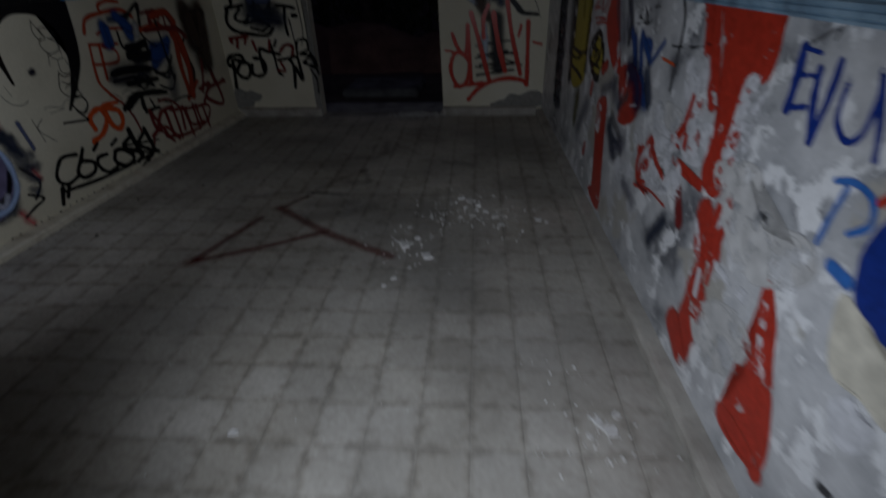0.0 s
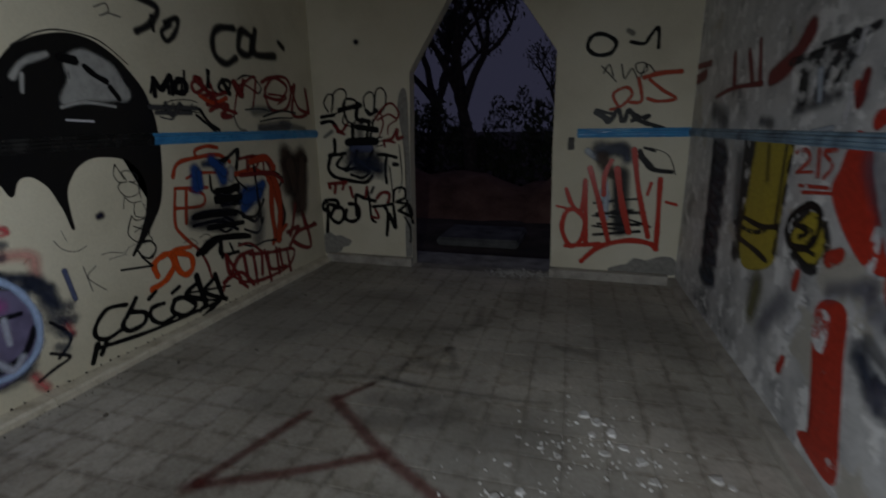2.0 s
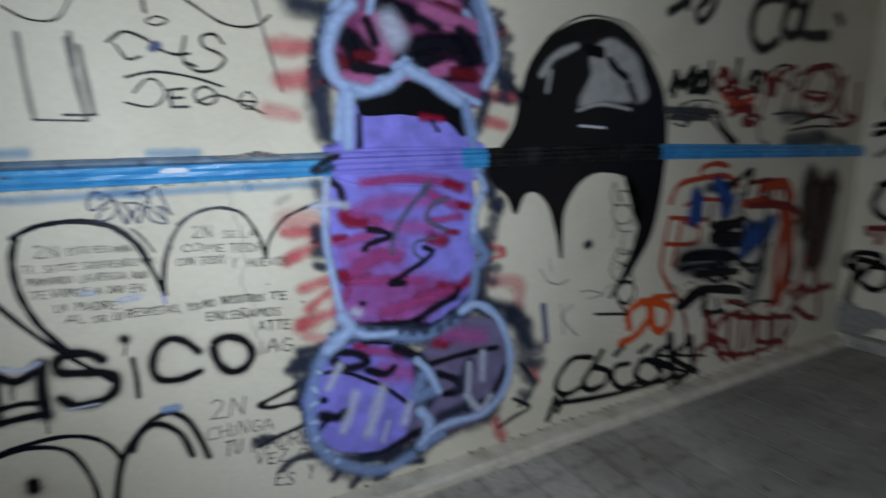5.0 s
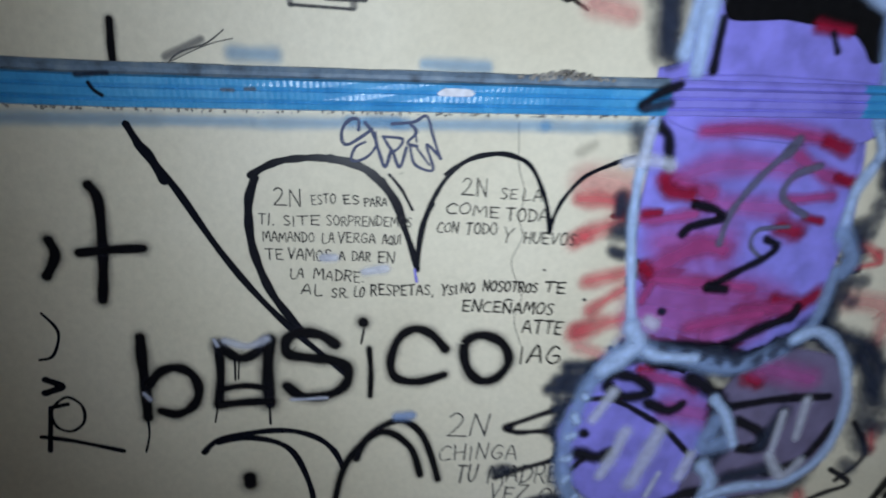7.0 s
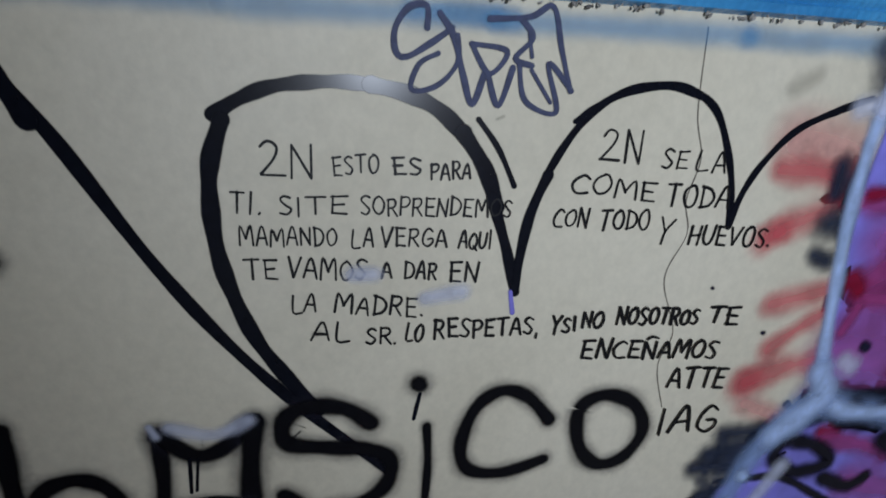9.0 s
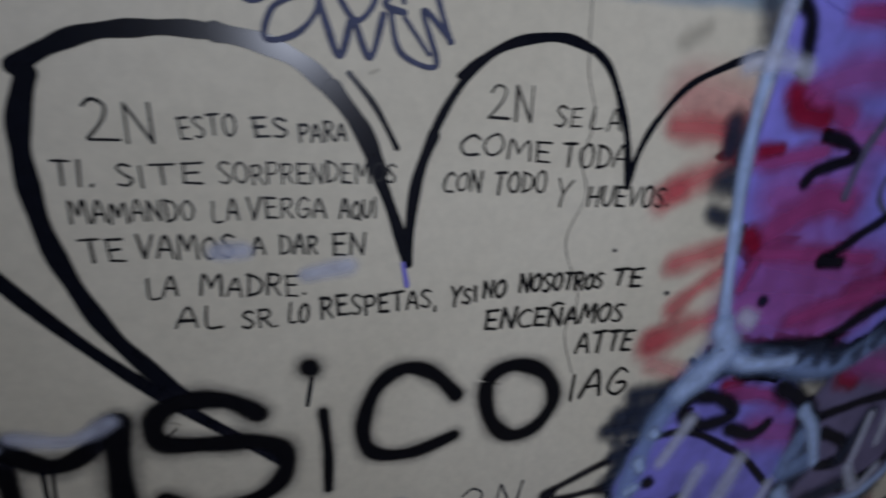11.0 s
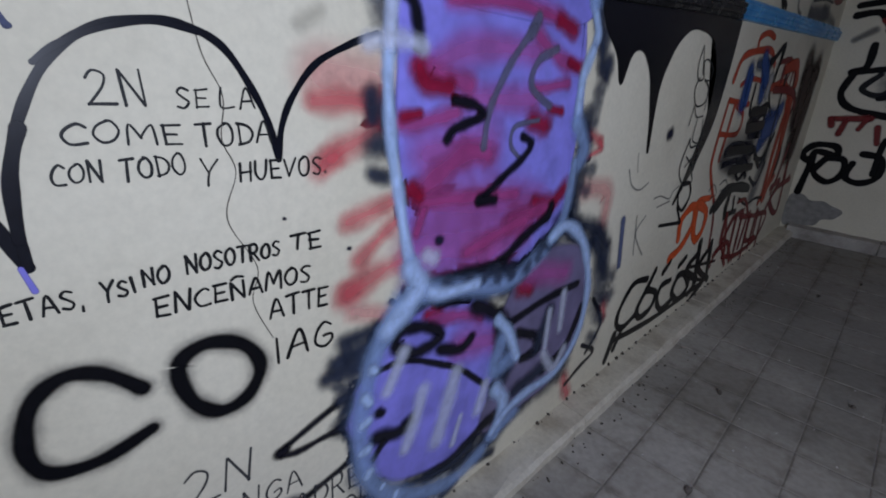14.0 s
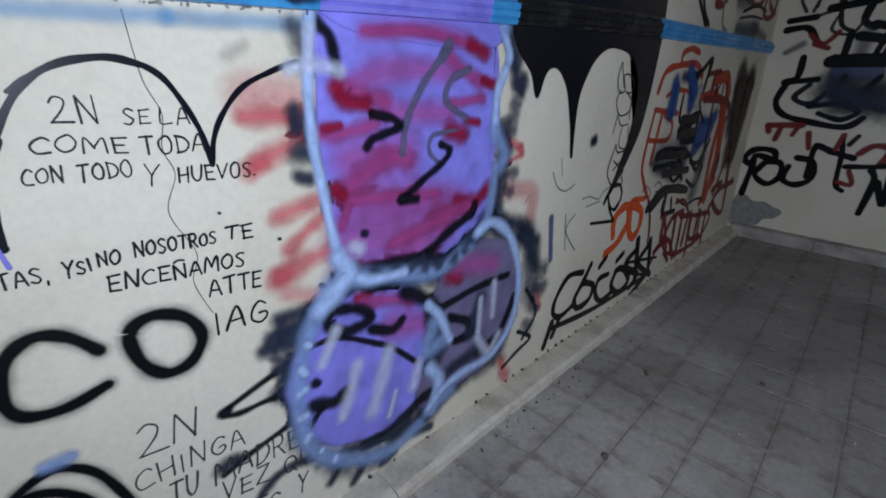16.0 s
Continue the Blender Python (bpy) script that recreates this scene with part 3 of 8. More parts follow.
# ---- graffiti: strokes on each wall, (along, up) in metres ----
g = Graffiti("mural", on_left, 0, "violet and magenta sprayed mural with pale blue outline")
g.stroke(PALEPINK, 0.1174, (2.075, 1.237), (2.174, 1.217))
g.stroke(PINK, 0.0411, (2.058, 1.197), (2.119, 1.196), (2.171, 1.187))
g.stroke(PINK, 0.0458, (2.062, 1.087), (2.089, 1.105), (2.180, 1.143))
g.stroke(PINK, 0.0459, (2.082, 1.100), (2.090, 1.102))
g.stroke(PINK, 0.0449, (2.108, 0.979), (2.188, 0.993), (2.244, 1.007))
g.stroke(PINK, 0.0393, (2.127, 0.895), (2.183, 0.933), (2.232, 0.962))
g.stroke(PINK, 0.0617, (2.099, 0.830), (2.109, 0.833))
g.stroke(PINK, 0.0521, (2.099, 0.833), (2.184, 0.858), (2.250, 0.864))
g.stroke(PALEPINK, 0.0577, (2.109, 0.789), (2.191, 0.751))
g.stroke(PINK, 0.0303, (2.938, 1.076), (3.022, 1.038))
g.stroke(PINK, 0.0306, (3.016, 1.038), (3.031, 1.023))
g.stroke(PINK, 0.0230, (2.938, 1.000), (3.026, 1.014))
g.stroke(PALEPINK, 0.0887, (2.958, 0.901), (3.109, 0.866), (3.114, 0.753))
g.stroke(PINK, 0.0445, (3.212, 0.418), (3.237, 0.341))
g.stroke(PINK, 0.0535, (2.982, 0.184), (3.030, 0.082))
g.stroke(HALOMIST, 0.0694, (2.188, 1.366), (2.205, 1.333))
g.stroke(HALO, 0.0463, (2.170, 1.205), (2.171, 1.162))
g.stroke(HALOMIST, 0.0458, (2.191, 1.186), (2.210, 1.160))
g.stroke(HALO, 0.0683, (2.178, 1.115), (2.264, 1.112))
g.stroke(HALO, 0.0466, (2.165, 1.062), (2.195, 1.050))
g.stroke(HALO, 0.0520, (2.243, 1.196), (2.259, 1.169))
g.stroke(HALO, 0.0549, (2.080, 0.729), (2.160, 0.724))
g.stroke(HALO, 0.0557, (2.058, 0.687), (2.145, 0.686))
g.stroke(HALO, 0.0513, (2.035, 0.659), (2.111, 0.656))
g.stroke(HALO, 0.0496, (2.065, 0.593), (2.135, 0.581))
g.stroke(HALO, 0.0557, (2.055, 0.525), (2.120, 0.510))
g.stroke(HALOMIST, 0.0544, (2.119, 0.699), (2.087, 0.596), (2.089, 0.453))
g.stroke(HALOMIST, 0.0998, (2.107, 0.367), (2.203, 0.190), (2.394, 0.097))
g.stroke(MURALBLACK, 0.0187, (2.053, 0.587), (1.975, 0.564), (1.922, 0.543), (1.956, 0.524), (2.027, 0.522), (2.096, 0.515))
g.stroke(MURALBLACK, 0.0283, (1.922, 0.543), (1.934, 0.543))
g.stroke(MURALBLACK, 0.0202, (2.158, 0.453), (2.078, 0.418), (1.967, 0.394), (1.901, 0.373))
g.stroke(HALO, 0.0490, (1.900, 0.397), (1.933, 0.402))
g.stroke(HALO, 0.0400, (1.980, 0.251), (2.040, 0.282), (2.133, 0.269))
g.stroke(HALO, 0.0428, (2.179, 0.140), (2.209, 0.170))
g.stroke(HALO, 0.0486, (2.257, 0.081), (2.292, 0.113))
g.stroke(HALO, 0.0452, (2.369, 0.077), (2.418, 0.093))
g.stroke(HALO, 0.0518, (2.520, 0.110), (2.588, 0.094))
g.stroke(HALO, 0.0761, (2.901, 1.408), (2.941, 1.337), (2.968, 1.260))
g.stroke(HALO, 0.0633, (3.008, 1.260), (2.998, 1.224))
g.stroke(HALO, 0.0910, (2.911, 1.110), (2.906, 0.949), (2.887, 0.832))
g.stroke(HALO, 0.0886, (2.922, 0.794), (3.080, 0.740), (3.166, 0.659))
g.stroke(HALO, 0.0926, (3.074, 0.705), (3.182, 0.557))
g.stroke(HALOMIST, 0.1546, (3.142, 0.568), (3.161, 0.435))
g.stroke(MURALBLACK, 0.0224, (3.130, 0.458), (3.219, 0.320), (3.131, 0.224))
g.stroke(MURALBLACK, 0.0227, (3.093, 0.273), (3.191, 0.204), (3.098, 0.173), (3.005, 0.140))
g.stroke(HALO, 0.1260, (3.016, 0.382), (2.941, 0.243), (2.745, 0.223))
g.stroke(HALO, 0.1005, (2.745, 0.231), (2.587, 0.163), (2.419, 0.153))
g.dabs(HALOMIST, 0.0681, 0.0491, (2.900, 1.416), (2.970, 1.242), (2.936, 1.099), (2.939, 0.924), (2.903, 0.818))
g.dabs(HALOMIST, 0.0280, 0.0252, (2.112, 0.742), (2.060, 0.674), (2.065, 0.520), (2.093, 0.395))
g.dabs(HALOMIST, 0.0846, 0.0665, (3.123, 0.693), (3.195, 0.476), (3.126, 0.259))
g.fill(VIOLET, 0.0213, (2.269, 1.437), (2.507, 1.461), (2.824, 1.493), (2.845, 1.357), (2.872, 1.174), (2.855, 0.993), (2.829, 0.821), (2.690, 0.712), (2.472, 0.734), (2.312, 0.772), (2.264, 0.921), (2.241, 1.123), (2.245, 1.311))
g.fill(VIOLET, 0.0136, (2.263, 1.497), (2.273, 1.527), (2.353, 1.666), (2.524, 1.687), (2.724, 1.674), (2.852, 1.547), (2.874, 1.495))
g.fill(VIOLET, 0.0150, (2.270, 1.481), (2.814, 1.496), (2.869, 1.436), (2.824, 1.362), (2.334, 1.380))
g.fill(PLUM, 0.0337, (2.273, 1.743), (2.271, 1.897), (2.367, 2.056), (2.480, 2.174), (2.633, 2.239), (2.780, 2.196), (2.885, 2.067), (2.942, 1.851), (2.893, 1.713), (2.763, 1.696), (2.572, 1.785), (2.415, 1.707))
g.stroke(HALO, 0.1111, (2.292, 0.755), (2.432, 0.726), (2.643, 0.687))
g.stroke(HALO, 0.1245, (2.582, 0.543), (2.611, 0.355), (2.551, 0.208))
g.stroke(HALO, 0.0543, (2.148, 0.671), (2.111, 0.550), (2.116, 0.377))
g.stroke(SKYDIM, 0.0912, (2.243, 0.770), (2.196, 0.703))
g.stroke(HALOMIST, 0.1759, (2.671, 0.617), (2.804, 0.747))
g.stroke(HALO, 0.1079, (2.852, 0.808), (3.033, 0.692))
g.fill(VIOLET, 0.0376, (2.164, 0.622), (2.237, 0.675), (2.331, 0.705), (2.475, 0.661), (2.582, 0.543), (2.602, 0.381), (2.525, 0.258), (2.397, 0.218), (2.247, 0.264), (2.141, 0.362), (2.106, 0.495), (2.123, 0.571))
g.fill(DUSK, 0.0436, (2.644, 0.636), (2.792, 0.708), (2.958, 0.687), (3.054, 0.520), (3.021, 0.341), (2.899, 0.248), (2.685, 0.223), (2.551, 0.232), (2.602, 0.404), (2.595, 0.538))
g.fill(BLACK, 0.0135, (2.355, 1.699), (2.480, 1.738), (2.577, 1.794), (2.700, 1.736), (2.854, 1.631), (2.815, 1.563), (2.723, 1.662), (2.571, 1.678), (2.396, 1.660))
g.stroke(ROSE, 0.0693, (2.512, 2.138), (2.636, 2.108), (2.800, 2.078))
g.stroke(ROSE, 0.0692, (2.541, 2.000), (2.686, 2.000), (2.822, 1.969))
g.stroke(ROSE, 0.0808, (2.417, 1.981), (2.485, 1.947), (2.488, 1.824))
g.stroke(ROSE, 0.0600, (2.397, 1.772), (2.488, 1.756), (2.618, 1.812))
g.stroke(ROSE, 0.0550, (2.683, 1.805), (2.828, 1.816), (2.893, 1.821))
g.stroke(MURALBLACK, 0.0625, (2.452, 2.040), (2.564, 2.027), (2.695, 1.982))
g.stroke(MURALBLACK, 0.0929, (2.559, 1.842), (2.698, 1.917), (2.852, 1.909), (2.806, 1.840), (2.643, 1.838))
g.stroke(MURALBLACK, 0.0800, (2.336, 1.895), (2.440, 1.886))
g.stroke(WINE, 0.0600, (2.300, 1.818), (2.420, 1.807))
g.stroke(MURALBLACK, 0.0694, (2.754, 1.810), (2.852, 1.805))
g.stroke(WINE, 0.0640, (2.716, 2.052), (2.783, 2.039))
g.stroke(HALO, 0.0683, (2.320, 2.067), (2.417, 2.170), (2.462, 2.243))
g.stroke(HALO, 0.0922, (2.553, 2.235), (2.677, 2.259))
g.stroke(HALO, 0.1045, (2.787, 2.162), (2.926, 1.983), (2.990, 1.828))
g.stroke(HALO, 0.0907, (2.968, 1.881), (3.039, 1.761), (3.126, 1.722))
g.stroke(PINK, 0.0501, (2.952, 1.973), (3.024, 1.996))
g.stroke(PINK, 0.0510, (2.950, 1.729), (3.064, 1.720))
g.stroke(PINK, 0.0517, (2.936, 1.618), (3.021, 1.604))
g.stroke(WHITEMIST, 0.1442, (2.498, 1.967), (2.530, 1.920))
g.stroke(CRIMSON, 0.0280, (2.475, 1.656), (2.619, 1.647), (2.723, 1.655))
g.stroke(HALO, 0.1200, (2.149, 1.998), (2.262, 1.986))
g.stroke(HALO, 0.1040, (2.212, 1.721), (2.230, 1.561))
g.stroke(HALO, 0.0765, (2.934, 1.719), (2.887, 1.584))
g.stroke(PINK, 0.0620, (2.082, 1.849), (2.194, 1.855))
g.stroke(PINK, 0.0718, (2.090, 1.732), (2.186, 1.752))
g.stroke(PALEPINK, 0.0680, (2.036, 1.635), (2.127, 1.619))
g.stroke(SKY, 0.0410, (2.327, 2.062), (2.254, 1.938), (2.236, 1.850), (2.262, 1.774), (2.326, 1.742), (2.435, 1.756), (2.543, 1.828), (2.579, 1.837), (2.726, 1.754), (2.890, 1.693))
g.dabs(HALOMIST, 0.0548, 0.0286, (2.927, 2.102), (3.012, 1.975), (3.046, 1.811), (2.978, 1.709))
g.dabs(HALOMIST, 0.0460, 0.0240, (2.283, 2.008), (2.215, 1.886), (2.196, 1.769), (2.217, 1.652), (2.229, 1.551))
g.dabs(HALOMIST, 0.0339, 0.0169, (2.325, 2.033), (2.371, 2.098))
g.stroke(SKY, 0.0556, (2.886, 2.141), (2.948, 2.014), (2.975, 1.889), (2.926, 1.766))
g.stroke(SKY, 0.0492, (2.315, 1.738), (2.294, 1.645), (2.279, 1.548))
g.stroke(SKY, 0.0563, (2.824, 1.690), (2.864, 1.559))
g.stroke(SKY, 0.0417, (2.420, 2.003), (2.460, 2.127), (2.556, 2.185), (2.628, 2.197))
g.stroke(WHITEMIST, 0.1273, (2.705, 2.173), (2.721, 2.160))
g.stroke(SKY, 0.0382, (2.832, 2.046), (2.900, 1.979))
g.stroke(MAGENTAMIST, 0.1027, (2.316, 1.251), (2.445, 1.290), (2.648, 1.284))
g.stroke(MAGENTAMIST, 0.0674, (2.362, 1.369), (2.560, 1.385), (2.737, 1.363))
g.stroke(MAGENTAMIST, 0.1059, (2.424, 1.187), (2.651, 1.176))
g.stroke(MAGENTAMIST, 0.1793, (2.306, 1.084), (2.480, 1.080))
g.stroke(MAGENTAMIST, 0.1859, (2.326, 0.979), (2.686, 0.904))
g.stroke(MAGENTAMIST, 0.2644, (2.294, 0.877), (2.498, 0.838))
g.stroke(MAGENTAMIST, 0.1795, (2.638, 0.843), (2.498, 0.802))
g.stroke(MAGENTA, 0.0286, (2.370, 1.372), (2.560, 1.380), (2.749, 1.357))
g.stroke(CRIMSON, 0.0510, (2.737, 1.357), (2.803, 1.337))
g.stroke(MAGENTA, 0.0486, (2.657, 1.318), (2.755, 1.269), (2.862, 1.252))
g.stroke(CRIMSON, 0.0297, (2.799, 1.264), (2.863, 1.244))
g.stroke(MAGENTA, 0.0522, (2.274, 1.251), (2.339, 1.235), (2.425, 1.214))
g.stroke(CRIMSON, 0.0484, (2.283, 1.249), (2.303, 1.219), (2.363, 1.210))
g.stroke(MAGENTA, 0.0475, (2.227, 1.149), (2.302, 1.149), (2.384, 1.160))
g.stroke(CRIMSON, 0.0297, (2.243, 1.161), (2.283, 1.164))
g.stroke(MAGENTA, 0.0669, (2.280, 1.006), (2.347, 1.040), (2.421, 1.073), (2.490, 1.063))
g.stroke(MAGENTA, 0.0414, (2.291, 0.981), (2.438, 0.968), (2.611, 0.946))
g.stroke(CRIMSON, 0.0436, (2.261, 1.018), (2.282, 0.997))
g.stroke(MAGENTA, 0.0249, (2.294, 0.965), (2.274, 0.918))
g.stroke(CRIMSON, 0.0634, (2.699, 0.906), (2.780, 0.891), (2.843, 0.923))
g.stroke(MAGENTA, 0.0593, (2.601, 0.878), (2.753, 0.881))
g.stroke(MAGENTA, 0.0509, (2.435, 0.832), (2.566, 0.855), (2.662, 0.866))
g.stroke(MAGENTA, 0.0394, (2.662, 1.200), (2.798, 1.212))
g.stroke(CRIMSON, 0.0759, (2.658, 1.126), (2.707, 1.113))
g.stroke(CRIMSON, 0.0323, (2.730, 1.151), (2.782, 1.141))
g.stroke(CRIMSON, 0.0746, (2.678, 0.657), (2.711, 0.643))
g.stroke(CRIMSON, 0.0394, (2.308, 0.705), (2.340, 0.702))
g.stroke(MAGENTA, 0.0483, (2.320, 0.685), (2.431, 0.660), (2.497, 0.624))
g.stroke(MAGENTAMIST, 0.1553, (2.429, 0.571), (2.569, 0.527))
g.stroke(MAGENTAMIST, 0.1158, (2.709, 0.689), (2.905, 0.634))
g.stroke(WHITEMIST, 0.0703, (2.305, 0.857), (2.323, 0.846))
g.stroke(SPOT, 0.0297, (2.339, 0.886), (2.345, 0.883))
g.stroke(GREYPAINT, 0.0358, (2.649, 1.359), (2.624, 1.324))
g.stroke(GREYPAINT, 0.0253, (2.635, 1.335), (2.572, 1.277), (2.521, 1.212), (2.489, 1.155), (2.476, 1.080))
g.stroke(GREYPAINT, 0.0250, (2.736, 1.293), (2.660, 1.265), (2.641, 1.208), (2.724, 1.158))
g.stroke(GREYPAINT, 0.0158, (2.614, 1.038), (2.575, 1.075), (2.589, 1.117), (2.682, 1.126))
g.stroke(MURALBLACK, 0.0327, (2.237, 1.385), (2.272, 1.353), (2.283, 1.294))
g.stroke(MURALBLACK, 0.0280, (2.379, 1.185), (2.439, 1.174), (2.469, 1.152), (2.423, 1.137), (2.379, 1.126), (2.360, 1.108))
g.stroke(MURALBLACK, 0.0269, (2.622, 1.090), (2.660, 1.070), (2.632, 1.039), (2.564, 1.004), (2.504, 0.970), (2.470, 0.954))
g.stroke(MURALBLACK, 0.0308, (2.466, 0.955), (2.525, 0.947))
g.stroke(MURALBLACK, 0.0373, (2.783, 0.883), (2.758, 0.849), (2.669, 0.818), (2.595, 0.782), (2.539, 0.751))
g.stroke(MURALBLACK, 0.0482, (2.802, 0.778), (2.720, 0.747))
g.stroke(MURALBLACK, 0.0418, (2.315, 0.775), (2.433, 0.773), (2.579, 0.760))
g.stroke(MURALBLACK, 0.0381, (2.238, 0.697), (2.310, 0.671), (2.351, 0.629), (2.273, 0.618), (2.211, 0.660), (2.224, 0.693))
g.stroke(MURALBLACK, 0.0379, (2.349, 0.592), (2.424, 0.559), (2.465, 0.579))
g.stroke(MURALBLACK, 0.0200, (2.144, 0.619), (2.232, 0.613), (2.324, 0.564), (2.427, 0.493), (2.525, 0.394))
g.stroke(MURALBLACK, 0.0614, (2.479, 0.669), (2.569, 0.606), (2.600, 0.547))
g.stroke(MURALBLACK, 0.0469, (2.351, 0.728), (2.432, 0.716))
g.stroke(MURALBLACK, 0.0395, (2.675, 0.504), (2.769, 0.450), (2.785, 0.397), (2.707, 0.396))
g.stroke(MURALBLACK, 0.0321, (2.633, 0.556), (2.816, 0.571), (2.995, 0.566))
g.stroke(MURALBLACK, 0.0345, (2.157, 0.506), (2.164, 0.501))
g.stroke(MURALBLACK, 0.0493, (2.148, 0.436), (2.218, 0.413), (2.250, 0.428))
g.stroke(MURALBLACK, 0.0241, (2.136, 0.379), (2.167, 0.414))
g.stroke(MURALBLACK, 0.0448, (2.594, 0.245), (2.525, 0.234), (2.425, 0.197), (2.306, 0.196))
g.stroke(HALO, 0.0489, (2.225, 0.226), (2.373, 0.177), (2.482, 0.192))
g.stroke(HALO, 0.0918, (2.595, 0.538), (2.634, 0.413), (2.576, 0.359))
g.stroke(MURALBLACK, 0.0377, (3.043, 0.461), (2.967, 0.336), (2.836, 0.289))
g.stroke(HALO, 0.0765, (2.683, 0.285), (2.835, 0.302))
g.stroke(HALO, 0.0784, (2.835, 0.519), (2.782, 0.398))
g.stroke(SKYDIM, 0.0675, (2.246, 0.761), (2.173, 0.695), (2.133, 0.610), (2.106, 0.499), (2.110, 0.368), (2.160, 0.256), (2.283, 0.156), (2.418, 0.110), (2.533, 0.137))
g.dabs(SKY, 0.0289, 0.0649, (2.178, 0.693), (2.128, 0.594), (2.108, 0.480), (2.118, 0.340), (2.204, 0.205))
g.stroke(HALO, 0.0734, (2.315, 0.769), (2.476, 0.739), (2.668, 0.716))
g.stroke(SKYDIM, 0.0670, (2.287, 0.770), (2.433, 0.737), (2.617, 0.695), (2.769, 0.751))
g.dabs(HALOMIST, 0.0507, 0.0487, (2.314, 0.759), (2.476, 0.736), (2.668, 0.708), (2.803, 0.768))
g.stroke(SKY, 0.0393, (2.279, 0.786), (2.352, 0.747), (2.476, 0.732))
g.stroke(SKYDIM, 0.0810, (2.600, 0.511), (2.571, 0.418), (2.650, 0.429))
g.stroke(SKY, 0.0616, (2.584, 0.344), (2.626, 0.272), (2.595, 0.166))
g.stroke(SKY, 0.0440, (2.574, 0.588), (2.626, 0.527), (2.678, 0.417))
g.stroke(WHITEMIST, 0.0638, (2.234, 0.637), (2.183, 0.552))
g.stroke(SKYDIM, 0.0696, (2.686, 0.197), (2.573, 0.171))
g.stroke(SKY, 0.0333, (2.226, 1.401), (2.213, 1.299), (2.207, 1.204), (2.213, 1.101), (2.228, 1.003), (2.245, 0.896), (2.267, 0.809))
g.stroke(WHITEMIST, 0.0558, (2.168, 1.289), (2.229, 1.297), (2.292, 1.286))
g.stroke(WHITEMIST, 0.0470, (2.222, 1.368), (2.212, 1.288))
g.stroke(SKY, 0.0701, (2.257, 0.839), (2.280, 0.789), (2.242, 0.751), (2.191, 0.713))
g.stroke(SKY, 0.0418, (2.876, 1.414), (2.917, 1.344), (2.912, 1.311))
g.stroke(SKY, 0.0480, (2.905, 1.294), (2.868, 1.218), (2.867, 1.104))
g.stroke(SKYDIM, 0.0704, (2.867, 1.104), (2.922, 1.034), (2.902, 0.989))
g.stroke(SKYDIM, 0.0521, (2.878, 0.992), (2.856, 0.838), (2.802, 0.778))
g.stroke(SKY, 0.0482, (2.802, 0.778), (2.874, 0.801), (2.958, 0.754), (3.021, 0.671), (3.066, 0.540), (3.061, 0.404), (3.007, 0.302), (2.899, 0.243), (2.744, 0.244), (2.642, 0.225), (2.578, 0.180))
g.stroke(WHITEMIST, 0.0709, (2.293, 0.497), (2.265, 0.416), (2.233, 0.348))
g.stroke(WHITEMIST, 0.0907, (2.409, 0.493), (2.371, 0.382), (2.342, 0.308))
g.stroke(WHITEMIST, 0.0367, (2.433, 0.333), (2.403, 0.251))
g.stroke(WHITEMIST, 0.0460, (2.838, 0.518), (2.830, 0.366))
g.stroke(WHITEMIST, 0.0556, (2.912, 0.559), (2.911, 0.421))
g.stroke(WHITEMIST, 0.0638, (2.824, 0.362), (2.897, 0.270), (2.954, 0.323))
g.stroke(WHITEMIST, 0.0745, (2.533, 0.391), (2.507, 0.313))
g.fill(BLACK, 0.0093, (2.368, 1.673), (2.459, 1.698), (2.561, 1.756), (2.659, 1.740), (2.743, 1.700), (2.804, 1.642), (2.814, 1.562), (2.733, 1.621), (2.625, 1.636), (2.503, 1.641), (2.388, 1.632))
g.stroke(ROSE, 0.0758, (2.405, 1.944), (2.472, 1.870), (2.447, 1.823))
g.stroke(ROSE, 0.0687, (2.640, 2.042), (2.752, 2.014), (2.871, 1.998))
g.stroke(ROSE, 0.0611, (2.319, 1.756), (2.417, 1.750))
g.stroke(ROSE, 0.0604, (2.681, 1.807), (2.765, 1.827))
g.stroke(MURALBLACK, 0.0646, (2.323, 1.911), (2.346, 1.846))
g.stroke(MURALBLACK, 0.0437, (2.407, 1.967), (2.438, 1.895))
g.stroke(MURALBLACK, 0.0789, (2.585, 1.885), (2.685, 1.916), (2.788, 1.914))
g.stroke(MURALBLACK, 0.0627, (2.803, 1.973), (2.848, 1.929), (2.880, 1.868))
g.stroke(MURALBLACK, 0.0563, (2.608, 1.836), (2.683, 1.860))
g.stroke(MURALBLACK, 0.0580, (2.499, 2.035), (2.590, 1.994))
g.stroke(MURALBLACK, 0.0451, (2.354, 1.803), (2.487, 1.793))
g.stroke(WINE, 0.0451, (2.367, 1.844), (2.426, 1.845))
g.stroke(WINE, 0.0566, (2.773, 1.810), (2.874, 1.804))
g.stroke(WHITEMIST, 0.1503, (2.496, 1.982), (2.521, 1.924))
g.stroke(CRIMSON, 0.0373, (2.625, 1.627), (2.715, 1.621))
g.stroke(MURALBLACK, 0.0198, (2.670, 1.615), (2.695, 1.574))
g.stroke(MURALBLACK, 0.0276, (2.361, 1.625), (2.359, 1.513))
g.stroke(SKY, 0.0611, (2.563, 1.811), (2.485, 1.751), (2.384, 1.715), (2.291, 1.742), (2.256, 1.830), (2.284, 1.941), (2.350, 2.018))
g.stroke(SKY, 0.0618, (2.568, 1.807), (2.680, 1.759), (2.800, 1.693))
g.stroke(SKYDIM, 0.0603, (2.827, 1.685), (2.853, 1.568), (2.891, 1.412))
g.stroke(SKYDIM, 0.0568, (2.878, 2.087), (2.915, 1.985), (2.943, 1.874))
